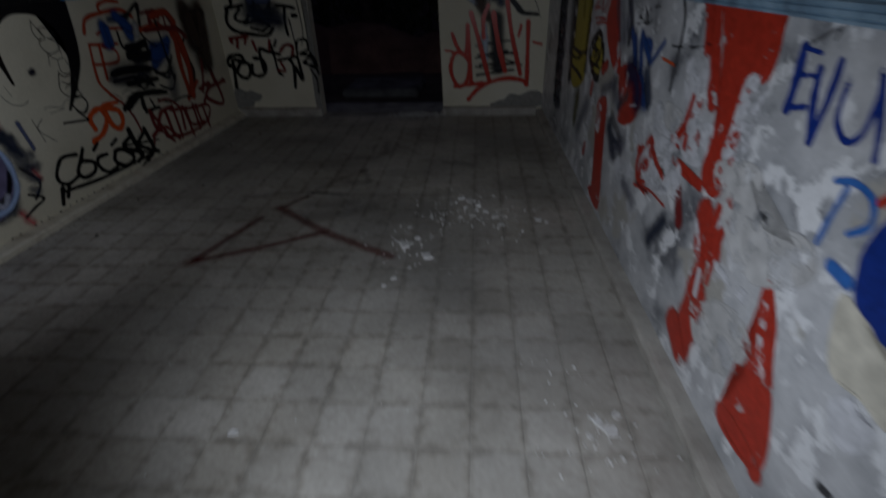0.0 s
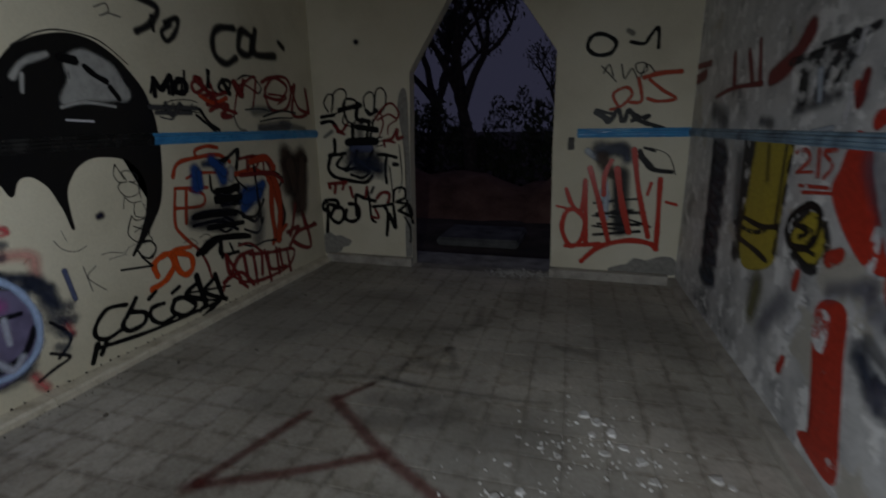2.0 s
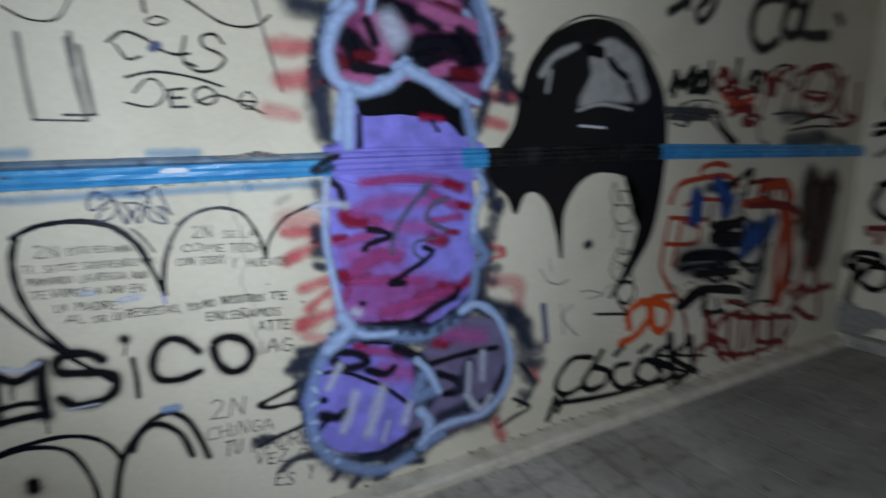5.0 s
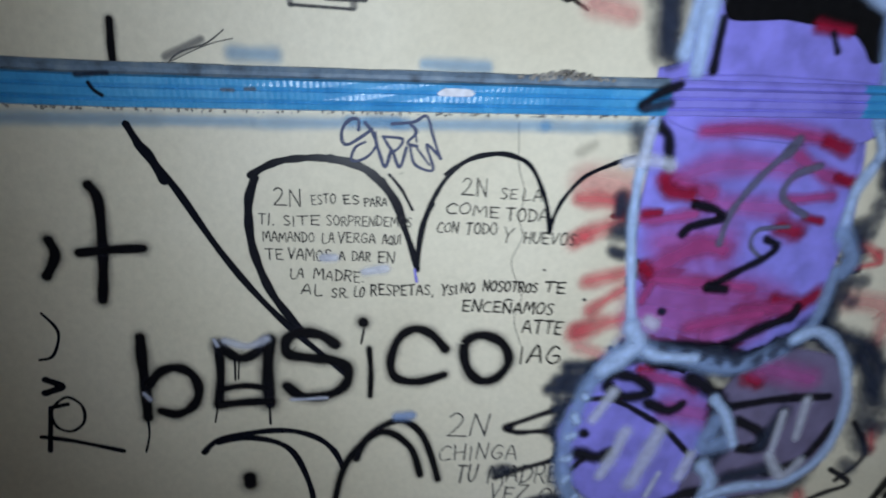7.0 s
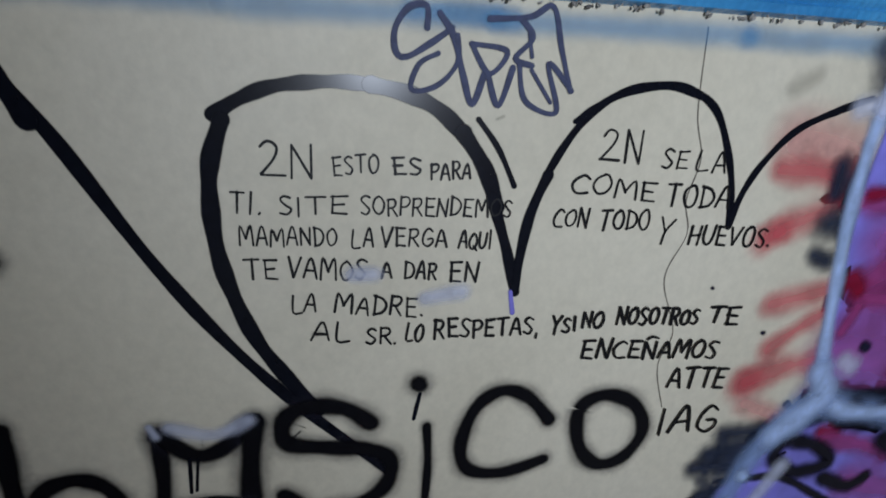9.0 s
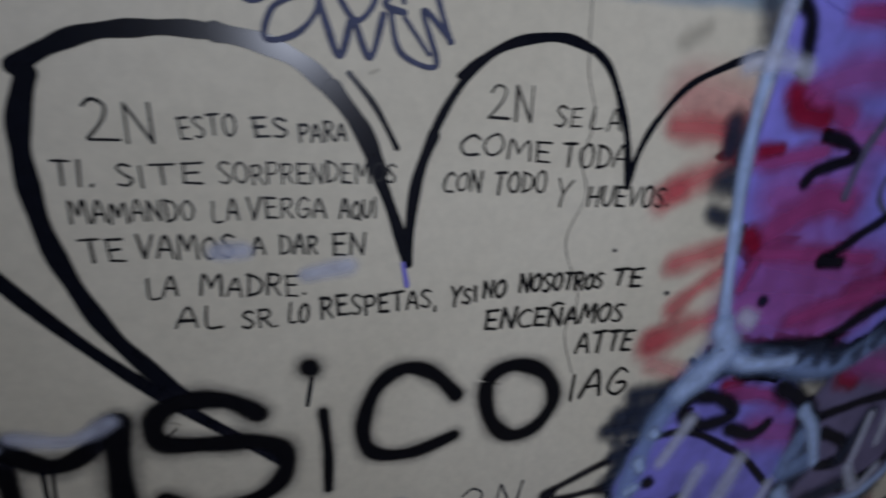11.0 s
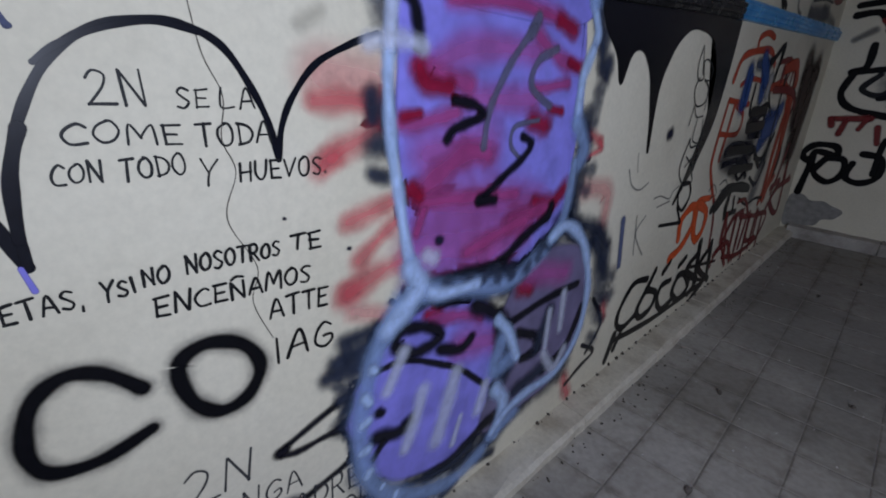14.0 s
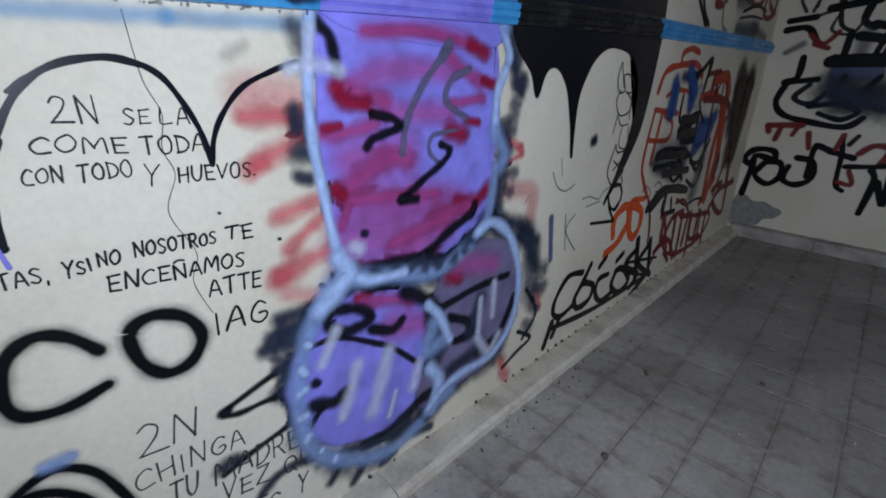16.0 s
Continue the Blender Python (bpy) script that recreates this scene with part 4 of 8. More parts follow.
g.stroke(SKY, 0.0589, (2.326, 1.700), (2.315, 1.513))
g.finish()

g = Graffiti("mural", on_left, 2, "glossy black sprayed dome shape with pale window")
g.fill(BLACKGLOSS, 0.0105, (3.029, 1.523), (3.089, 1.619), (3.144, 1.825), (3.233, 1.959), (3.360, 2.040), (3.513, 2.091), (3.674, 2.091), (3.844, 2.009), (4.000, 1.841), (4.065, 1.672), (4.082, 1.485), (4.065, 1.286), (4.012, 1.049), (3.889, 0.867), (3.723, 0.704), (3.815, 0.842), (3.898, 1.026), (3.913, 1.201), (3.830, 1.335), (3.693, 1.385), (3.540, 1.377), (3.430, 1.296), (3.370, 1.167), (3.372, 0.967), (3.334, 1.118), (3.275, 1.252), (3.193, 1.309), (3.130, 1.284), (3.092, 1.210), (3.045, 1.293), (2.976, 1.350), (2.936, 1.429))
g.fill(SMOKE, 0.0351, (3.473, 1.709), (3.535, 1.853), (3.528, 1.933), (3.624, 2.008), (3.793, 1.958), (3.884, 1.823), (3.893, 1.758), (3.750, 1.745), (3.597, 1.740))
g.stroke(SMOKE, 0.0432, (3.228, 1.831), (3.294, 1.911), (3.425, 1.971))
g.stroke(SMOKE, 0.0276, (3.277, 1.850), (3.260, 1.758))
g.stroke(SMOKE, 0.0251, (3.451, 1.682), (3.595, 1.716), (3.792, 1.697))
g.stroke(BLACK, 0.0401, (3.637, 1.927), (3.696, 1.881), (3.760, 1.851))
g.stroke(BLACK, 0.0399, (3.780, 1.817), (3.829, 1.748))
g.stroke(BLACK, 0.0588, (3.500, 1.963), (3.578, 1.954))
g.stroke(WHITEPAINT, 0.0175, (3.463, 1.610), (3.626, 1.603))
g.stroke(THIN, 0.0102, (3.253, 1.990), (3.401, 2.082), (3.554, 2.116), (3.761, 2.092), (3.936, 1.972))
g.stroke(BLACK, 0.0150, (3.057, 1.791), (3.102, 1.736), (3.151, 1.723))
g.stroke(SPOT, 0.0564, (3.538, 1.015), (3.555, 1.019))
g.finish()

g = Graffiti("graffiti_tag", on_left, 4, "thin pencilled chain of letters on cream wall")
g.stroke(THIN, 0.0085, (3.710, 1.332), (3.690, 1.264), (3.719, 1.211), (3.772, 1.217), (3.747, 1.274), (3.788, 1.283), (3.852, 1.252), (3.849, 1.211), (3.793, 1.205))
g.stroke(THIN, 0.0074, (3.712, 1.328), (3.757, 1.229))
g.stroke(THIN, 0.0087, (3.733, 1.218), (3.705, 1.172), (3.752, 1.112), (3.836, 1.118), (3.860, 1.167), (3.791, 1.212))
g.stroke(THIN, 0.0089, (3.854, 1.182), (3.857, 1.091))
g.stroke(THIN, 0.0079, (3.736, 1.111), (3.715, 1.038))
g.stroke(THIN, 0.0080, (3.744, 1.103), (3.784, 1.066), (3.855, 1.066))
g.stroke(THIN, 0.0079, (3.799, 1.057), (3.792, 0.973), (3.880, 0.960), (3.865, 1.053))
g.stroke(THIN, 0.0103, (3.762, 0.979), (3.791, 0.942), (3.869, 0.939), (3.886, 0.872), (3.868, 0.819))
g.stroke(THIN, 0.0106, (3.759, 0.971), (3.715, 0.860), (3.790, 0.781), (3.887, 0.780), (3.868, 0.819))
g.stroke(THIN, 0.0090, (3.762, 0.906), (3.856, 0.854))
g.stroke(THIN, 0.0086, (3.835, 0.897), (3.765, 0.861))
g.stroke(MARKER, 0.0159, (3.774, 0.778), (3.862, 0.781), (3.908, 0.720), (3.861, 0.655), (3.792, 0.683), (3.761, 0.745), (3.790, 0.781))
g.stroke(MARKER, 0.0162, (3.780, 0.683), (3.855, 0.595))
g.stroke(MARKER, 0.0182, (3.616, 0.632), (3.855, 0.595))
g.stroke(THIN, 0.0132, (3.836, 0.654), (3.908, 0.699))
g.stroke(PENCIL, 0.0081, (3.245, 0.922), (3.285, 0.861), (3.356, 0.831), (3.424, 0.849))
g.stroke(PENCIL, 0.0062, (3.297, 0.973), (3.315, 0.903))
g.stroke(PENCIL, 0.0083, (3.509, 0.770), (3.569, 0.770), (3.661, 0.743), (3.697, 0.769), (3.750, 0.782))
g.stroke(PENCIL, 0.0076, (3.550, 0.726), (3.676, 0.730))
g.stroke(PENCIL, 0.0111, (3.378, 0.725), (3.403, 0.559))
g.stroke(PENCIL, 0.0106, (3.456, 0.709), (3.393, 0.650), (3.490, 0.536))
g.stroke(PENCIL, 0.0117, (4.161, 0.692), (4.226, 0.712), (4.289, 0.654), (4.201, 0.647))
g.stroke(PENCIL, 0.0123, (4.317, 0.698), (4.390, 0.712), (4.446, 0.664), (4.349, 0.660))
g.finish()

g = Graffiti("graffiti_tag", on_left, 3, "small orange sprayed scrawl on cream wall")
g.stroke(ORANGE, 0.0500, (3.883, 0.507), (3.868, 0.595), (3.941, 0.640), (4.014, 0.638), (4.038, 0.552), (3.950, 0.459), (3.822, 0.424))
g.stroke(ORANGE, 0.0368, (4.007, 0.639), (4.068, 0.658), (4.216, 0.647))
g.stroke(ORANGE, 0.0513, (4.056, 0.636), (4.069, 0.504), (4.135, 0.440), (4.207, 0.483), (4.200, 0.576), (4.075, 0.638))
g.finish()

g = Graffiti("graffiti_tag", on_left, 3, "short blue-grey sprayed dash on cream wall")
g.stroke(SLATE, 0.0385, (3.266, 0.733), (3.293, 0.545))
g.finish()

g = Graffiti("graffiti_tag", on_left, 3, "black looped signature with underline and arrow")
g.stroke(BLACK, 0.0324, (3.604, 0.389), (3.470, 0.407), (3.375, 0.324), (3.369, 0.253), (3.435, 0.213), (3.544, 0.233))
g.stroke(BLACK, 0.0375, (3.682, 0.408), (3.618, 0.330), (3.554, 0.260), (3.595, 0.199), (3.706, 0.207), (3.734, 0.277), (3.618, 0.330))
g.stroke(BLACK, 0.0353, (3.896, 0.290), (3.790, 0.291), (3.775, 0.215), (3.856, 0.147), (4.002, 0.165))
g.stroke(BLACK, 0.0422, (3.998, 0.283), (3.956, 0.205), (4.064, 0.123), (4.180, 0.168), (4.071, 0.271), (3.985, 0.280))
g.stroke(BLACK, 0.0349, (3.781, 0.367), (3.844, 0.402))
g.stroke(BLACK, 0.0327, (3.979, 0.342), (4.052, 0.368))
g.stroke(BLACK, 0.0442, (4.208, 0.337), (4.104, 0.279), (4.295, 0.168), (4.216, 0.108))
g.stroke(BLACK, 0.0558, (4.229, 0.400), (4.276, 0.156))
g.stroke(BLACK, 0.0439, (4.432, 0.332), (4.290, 0.243), (4.514, 0.101))
g.stroke(BLACK, 0.0191, (4.137, 0.287), (4.577, 0.200))
g.stroke(BLACK, 0.0499, (4.423, 0.352), (4.474, 0.133))
g.stroke(BLACK, 0.0311, (3.354, 0.179), (3.786, 0.128), (4.399, 0.110))
g.stroke(BLACK, 0.0228, (4.438, 0.117), (4.179, 0.211))
g.stroke(BLACK, 0.0520, (4.438, 0.117), (4.261, 0.048))
g.stroke(BLACK, 0.0403, (3.364, 0.205), (3.312, 0.098))
g.stroke(BLACK, 0.0365, (3.435, 0.213), (3.377, 0.130))
g.finish()

g = Graffiti("graffiti_tag", on_left, 3, "tangle of orange, blue and black sprayed scribbles")
g.stroke(RUST, 0.0359, (4.152, 1.203), (4.208, 1.294), (4.354, 1.326), (4.637, 1.338), (4.767, 1.272))
g.stroke(RUST, 0.0325, (4.398, 1.345), (4.404, 1.388), (4.518, 1.414), (4.645, 1.398))
g.stroke(RUST, 0.0308, (4.156, 1.117), (4.473, 1.085))
g.stroke(RUST, 0.0293, (4.156, 1.117), (4.108, 0.859), (4.158, 0.751), (4.284, 0.616))
g.stroke(RUST, 0.0280, (4.124, 0.968), (4.392, 0.949), (4.422, 1.036), (4.291, 1.082))
g.stroke(RUST, 0.0310, (4.258, 1.095), (4.210, 0.838))
g.stroke(RUST, 0.0263, (4.276, 1.180), (4.427, 1.209), (4.826, 1.168))
g.stroke(MAROON, 0.0298, (4.284, 0.616), (4.357, 0.477), (4.384, 0.343))
g.stroke(DIMBLUE, 0.0765, (4.467, 1.273), (4.697, 1.277))
g.stroke(BLUE, 0.1316, (4.371, 1.236), (4.364, 1.103))
g.stroke(BLUE, 0.1218, (4.624, 1.236), (4.664, 1.127))
g.stroke(BLUE, 0.1419, (4.916, 0.981), (5.078, 0.985), (5.169, 1.027))
g.stroke(BLUE, 0.1512, (4.945, 0.899), (4.876, 0.848))
g.stroke(SMOKE, 0.0960, (4.772, 1.198), (4.762, 1.126))
g.stroke(MARKER, 0.0268, (4.630, 1.282), (4.773, 1.320), (4.852, 1.363), (4.858, 1.240), (4.820, 1.120), (4.958, 1.001))
g.stroke(MARKER, 0.0292, (4.517, 1.176), (4.543, 1.033), (4.814, 1.070), (4.844, 1.016))
g.stroke(BLACK, 0.0629, (4.556, 0.984), (4.810, 1.046))
g.stroke(BLACK, 0.0585, (4.616, 0.926), (4.831, 0.917))
g.stroke(MARKER, 0.0318, (4.732, 1.007), (4.807, 1.021), (4.849, 0.939), (4.769, 0.901), (4.710, 0.946), (4.732, 1.007))
g.stroke(BLACK, 0.0575, (4.290, 0.867), (4.476, 0.879), (4.781, 0.823))
g.stroke(BLACK, 0.0349, (4.280, 0.801), (4.564, 0.790), (4.762, 0.674))
g.stroke(MARKER, 0.0276, (4.528, 0.773), (4.634, 0.801), (4.732, 0.731), (4.618, 0.680), (4.525, 0.749))
g.stroke(BLACKMIST, 0.1089, (4.255, 0.829), (4.554, 0.719))
g.stroke(BLACK, 0.0536, (4.278, 0.571), (4.445, 0.647), (4.683, 0.630), (4.905, 0.579))
g.stroke(BLACK, 0.0337, (4.541, 0.624), (4.525, 0.504), (4.736, 0.473))
g.stroke(MARKER, 0.0361, (4.818, 0.817), (5.002, 0.703), (5.100, 0.820), (5.034, 0.964))
g.stroke(MARKER, 0.0277, (4.851, 0.655), (5.029, 0.589), (5.130, 0.706))
g.stroke(SMUDGE, 0.1820, (5.094, 0.767), (5.023, 0.536))
g.stroke(MAROON, 0.0355, (4.879, 1.288), (5.076, 1.299), (5.241, 1.262), (5.316, 1.147))
g.stroke(RUST, 0.0540, (4.825, 1.159), (5.060, 1.171), (5.265, 1.097), (5.312, 0.953))
g.stroke(RUST, 0.0599, (5.262, 1.070), (5.372, 0.832), (5.384, 0.598), (5.326, 0.436))
g.stroke(MAROON, 0.0483, (5.349, 1.033), (5.442, 0.763), (5.348, 0.460))
g.stroke(RUST, 0.0765, (5.303, 1.038), (5.267, 0.736), (5.292, 0.473))
g.stroke(MAROON, 0.0328, (4.997, 1.305), (4.981, 1.179), (5.077, 1.310), (5.076, 1.170), (5.201, 1.291), (5.211, 1.157))
g.stroke(MARKER, 0.0373, (5.334, 1.145), (5.474, 1.046), (5.382, 0.916), (5.474, 0.698), (5.383, 0.511))
g.stroke(RUST, 0.0464, (5.231, 0.430), (5.490, 0.577), (5.234, 0.458))
g.stroke(MARKER, 0.0191, (4.746, 0.549), (4.932, 0.476), (5.146, 0.479), (5.375, 0.436))
g.stroke(BROWNSTAIN, 0.2550, (5.572, 1.295), (5.586, 0.975))
g.stroke(BROWNSTAIN, 0.2757, (5.851, 1.247), (5.796, 0.950), (5.698, 0.750))
g.stroke(BLACKMIST, 0.3064, (5.715, 1.198), (5.662, 0.906))
g.stroke(BROWNSTAIN, 0.0918, (5.513, 1.213), (5.937, 1.211))
g.stroke(MAROON, 0.0530, (5.666, 0.755), (5.591, 0.556), (5.527, 0.448))
g.stroke(MAROON, 0.0526, (5.480, 0.489), (5.693, 0.504), (5.571, 0.377), (5.895, 0.247), (5.770, 0.707), (5.836, 0.474), (6.004, 0.485))
g.stroke(MAROON, 0.0503, (4.575, 0.465), (4.604, 0.304), (4.729, 0.423), (4.886, 0.434))
g.stroke(MAROON, 0.0282, (4.546, 0.245), (4.635, 0.268), (4.805, 0.105), (4.700, 0.194))
g.stroke(MAROON, 0.0335, (4.496, 0.185), (4.549, 0.270), (4.674, 0.282))
g.stroke(MAROON, 0.0388, (4.700, 0.194), (5.014, 0.119), (5.440, 0.135), (5.561, 0.287), (5.221, 0.345), (4.883, 0.407))
g.stroke(MAROON, 0.0374, (4.803, 0.402), (4.818, 0.210))
g.stroke(MAROON, 0.0399, (4.922, 0.397), (4.939, 0.199))
g.stroke(MAROON, 0.0443, (5.048, 0.391), (5.021, 0.173))
g.stroke(MAROON, 0.0426, (5.133, 0.369), (5.156, 0.189), (5.391, 0.149))
g.stroke(MAROON, 0.0476, (5.316, 0.350), (5.343, 0.163))
g.stroke(MAROON, 0.0284, (4.743, 0.524), (4.896, 0.512), (5.048, 0.391))
g.stroke(BLACK, 0.0442, (4.538, 0.600), (4.535, 0.476))
g.stroke(MARKER, 0.0268, (4.639, 0.575), (4.665, 0.492), (4.589, 0.461))
g.finish()

g = Graffiti("graffiti_tag", on_left, 3, "black block letters over faded red scrawl")
g.stroke(BLACK, 0.0215, (4.077, 1.800), (4.111, 1.898))
g.stroke(BLACK, 0.0269, (4.111, 1.898), (4.155, 1.827))
g.stroke(BLACK, 0.0216, (4.155, 1.827), (4.240, 1.920))
g.stroke(BLACK, 0.0255, (4.240, 1.920), (4.234, 1.804))
g.stroke(MARKER, 0.0276, (4.305, 1.893), (4.267, 1.850), (4.294, 1.811), (4.352, 1.835), (4.360, 1.889), (4.305, 1.893))
g.stroke(MARKER, 0.0278, (4.405, 1.974), (4.382, 1.807))
g.stroke(MAROON, 0.0351, (4.529, 1.943), (4.462, 1.883), (4.490, 1.830), (4.566, 1.856), (4.564, 1.929), (4.529, 1.943))
g.stroke(MARKER, 0.0292, (4.661, 1.998), (4.612, 1.828), (4.705, 1.841))
g.stroke(MARKER, 0.0346, (4.801, 1.951), (4.750, 1.880), (4.843, 1.849), (4.890, 1.935), (4.801, 1.951))
g.stroke(MAROON, 0.0515, (4.926, 1.938), (5.002, 1.838), (5.064, 1.957))
g.stroke(MAROON, 0.0456, (4.559, 1.803), (4.703, 1.823), (4.595, 1.747), (4.749, 1.766), (4.620, 1.695))
g.stroke(MAROON, 0.0524, (4.695, 1.764), (4.828, 1.736), (4.748, 1.660), (4.853, 1.652))
g.stroke(MAROON, 0.0260, (4.513, 1.822), (4.568, 1.782))
g.stroke(THIN, 0.0101, (4.109, 1.685), (4.193, 1.734), (4.276, 1.761), (4.416, 1.767), (4.491, 1.753))
g.stroke(THIN, 0.0111, (4.096, 1.665), (4.266, 1.696), (4.492, 1.675))
g.stroke(PENCILDARK, 0.0146, (4.127, 1.637), (4.229, 1.622), (4.262, 1.667))
g.stroke(PENCILDARK, 0.0131, (4.194, 1.746), (4.212, 1.687), (4.261, 1.737), (4.286, 1.680), (4.337, 1.731), (4.375, 1.681), (4.442, 1.742))
g.stroke(MARKER, 0.0268, (4.466, 1.657), (4.556, 1.596), (4.650, 1.532))
g.stroke(THIN, 0.0204, (4.989, 1.966), (5.085, 2.007), (5.204, 1.998), (5.302, 1.914), (5.245, 1.860))
g.stroke(MAROON, 0.0264, (4.889, 1.652), (5.013, 1.920), (5.229, 1.870))
g.stroke(PENCIL, 0.0278, (4.889, 1.652), (4.936, 1.556), (5.025, 1.530))
g.stroke(THIN, 0.0174, (5.048, 1.713), (5.254, 1.728), (5.383, 1.710))
g.stroke(MAROON, 0.0395, (5.364, 1.918), (5.493, 2.021), (5.706, 2.038), (5.774, 1.916), (5.673, 1.744), (5.430, 1.722), (5.354, 1.840), (5.364, 1.918))
g.stroke(MAROON, 0.0234, (5.402, 1.868), (5.685, 1.855), (5.530, 1.778))
g.stroke(MAROON, 0.0431, (5.774, 1.916), (5.854, 1.977), (5.769, 1.689), (6.047, 1.705), (6.039, 1.960), (6.083, 1.724))
g.stroke(MARKER, 0.0234, (5.288, 1.656), (5.571, 1.714), (5.824, 1.702))
g.stroke(THIN, 0.0188, (5.240, 1.614), (5.515, 1.647), (5.765, 1.649))
g.stroke(SMUDGE, 0.0934, (5.231, 1.542), (5.652, 1.558))
g.stroke(SMUDGE, 0.0752, (5.557, 1.592), (5.971, 1.531))
g.finish()

g = Graffiti("graffiti_tag", on_left, 5, "dense overlapping black, blue and rust scribbles")
g.stroke(BLUE, 0.1199, (4.557, 1.296), (4.682, 1.193))
g.stroke(BLUE, 0.0803, (4.407, 1.209), (4.407, 1.101))
g.stroke(BLUE, 0.1665, (4.914, 0.927), (5.089, 0.944))
g.stroke(BLACKMIST, 0.2632, (4.316, 0.860), (4.677, 0.828))
g.stroke(BLACKMIST, 0.2316, (4.646, 0.995), (4.704, 0.748))
g.stroke(BLACK, 0.0498, (4.562, 1.044), (4.826, 1.040))
g.stroke(BLACK, 0.0566, (4.552, 0.960), (4.847, 0.957))
g.stroke(BLACK, 0.0557, (4.317, 0.869), (4.729, 0.834))
g.stroke(BLACK, 0.0511, (4.429, 0.755), (4.838, 0.723))
g.stroke(BLACK, 0.0542, (4.330, 0.561), (4.536, 0.635), (4.856, 0.594))
g.stroke(MARKER, 0.0356, (4.691, 1.277), (4.884, 1.372), (4.830, 1.218))
g.stroke(MARKER, 0.0318, (5.070, 1.260), (5.077, 0.998), (5.095, 0.662))
g.stroke(MARKER, 0.0320, (4.843, 0.773), (5.019, 0.752), (5.161, 0.880))
g.stroke(BROWNSTAIN, 0.2747, (5.640, 1.191), (5.702, 0.932))
g.stroke(BROWNSTAIN, 0.2317, (5.857, 1.205), (5.795, 0.724))
g.stroke(RUST, 0.0864, (5.320, 1.133), (5.407, 0.843), (5.332, 0.453))
g.stroke(RUST, 0.0724, (5.029, 1.253), (5.261, 1.274), (5.362, 1.174))
g.stroke(MAROON, 0.0512, (4.883, 1.144), (5.319, 1.123), (5.483, 1.028))
g.stroke(MAROON, 0.0423, (4.575, 0.487), (4.722, 0.218))
g.stroke(MAROON, 0.0371, (4.790, 0.420), (4.811, 0.168))
g.stroke(MAROON, 0.0382, (4.920, 0.440), (4.936, 0.106))
g.stroke(MAROON, 0.0399, (5.086, 0.398), (5.144, 0.061))
g.stroke(MAROON, 0.0409, (5.267, 0.375), (5.280, 0.102))
g.stroke(MAROON, 0.0425, (5.439, 0.321), (5.477, 0.054))
g.stroke(MAROON, 0.0422, (4.506, 0.255), (4.728, 0.279), (4.886, 0.111))
g.stroke(MAROON, 0.0501, (5.503, 0.342), (5.684, 0.460), (6.036, 0.464))
g.stroke(BLACK, 0.0396, (4.115, 1.900), (4.110, 1.783))
g.stroke(BLACK, 0.0407, (4.120, 1.900), (4.182, 1.827), (4.264, 1.932), (4.265, 1.807))
g.stroke(BLACK, 0.0425, (4.338, 1.910), (4.297, 1.842), (4.343, 1.812), (4.411, 1.849), (4.384, 1.909), (4.327, 1.909))
g.stroke(BLACK, 0.0392, (4.645, 2.004), (4.644, 1.881))
g.stroke(MAROON, 0.0373, (4.572, 1.868), (4.697, 1.822), (4.855, 1.858))
g.stroke(RUST, 0.0384, (4.527, 1.805), (4.663, 1.758), (4.820, 1.801))
g.stroke(MAROON, 0.0331, (4.688, 1.741), (4.810, 1.708), (4.925, 1.682))
g.stroke(MAROON, 0.0323, (4.660, 1.900), (4.707, 1.723))
g.stroke(MAROON, 0.0620, (4.505, 1.931), (4.585, 1.869))
g.stroke(BLACK, 0.0473, (4.806, 1.929), (4.868, 1.841))
g.stroke(MAROON, 0.0685, (4.945, 1.939), (5.018, 1.839))
g.stroke(PENCILDARK, 0.0480, (4.050, 1.703), (4.478, 1.708))
g.stroke(PENCILDARK, 0.0407, (4.095, 1.666), (4.414, 1.672))
g.stroke(PENCILDARK, 0.0390, (4.186, 1.732), (4.239, 1.644), (4.317, 1.736))
g.stroke(MARKER, 0.0328, (4.508, 1.700), (4.592, 1.595), (4.693, 1.540))
g.stroke(MAROON, 0.0390, (5.311, 1.967), (5.497, 2.028), (5.706, 1.953), (5.575, 1.825), (5.334, 1.846))
g.stroke(MAROON, 0.0408, (5.788, 1.947), (5.880, 1.758), (6.081, 1.704))
g.stroke(MAROON, 0.0295, (5.076, 1.949), (5.228, 2.000), (5.152, 1.736))
g.stroke(SMUDGE, 0.1063, (5.157, 1.706), (5.395, 1.723))
g.stroke(SMUDGE, 0.1132, (5.227, 1.554), (5.674, 1.584))
g.finish()

STAIN = paint("dirty_smudge", (0.20, 0.18, 0.14), 0.98, 0.7, 0.22, 0.6, 30, 1.3)
g = Graffiti("wall_stain", on_left, 0, "faint grey smudges and specks on cream paint")
g.stroke(STAIN, 0.0366, (2.044, 1.309), (2.079, 1.330))
g.stroke(STAIN, 0.0059, (1.610, 1.250), (1.619, 1.254))
g.stroke(SPOT, 0.0068, (1.985, 1.012), (1.987, 1.011))
g.stroke(SPOT, 0.0095, (2.105, 0.927), (2.108, 0.926))
g.stroke(STAIN, 0.0096, (1.385, 0.970), (1.392, 0.973))
g.finish()

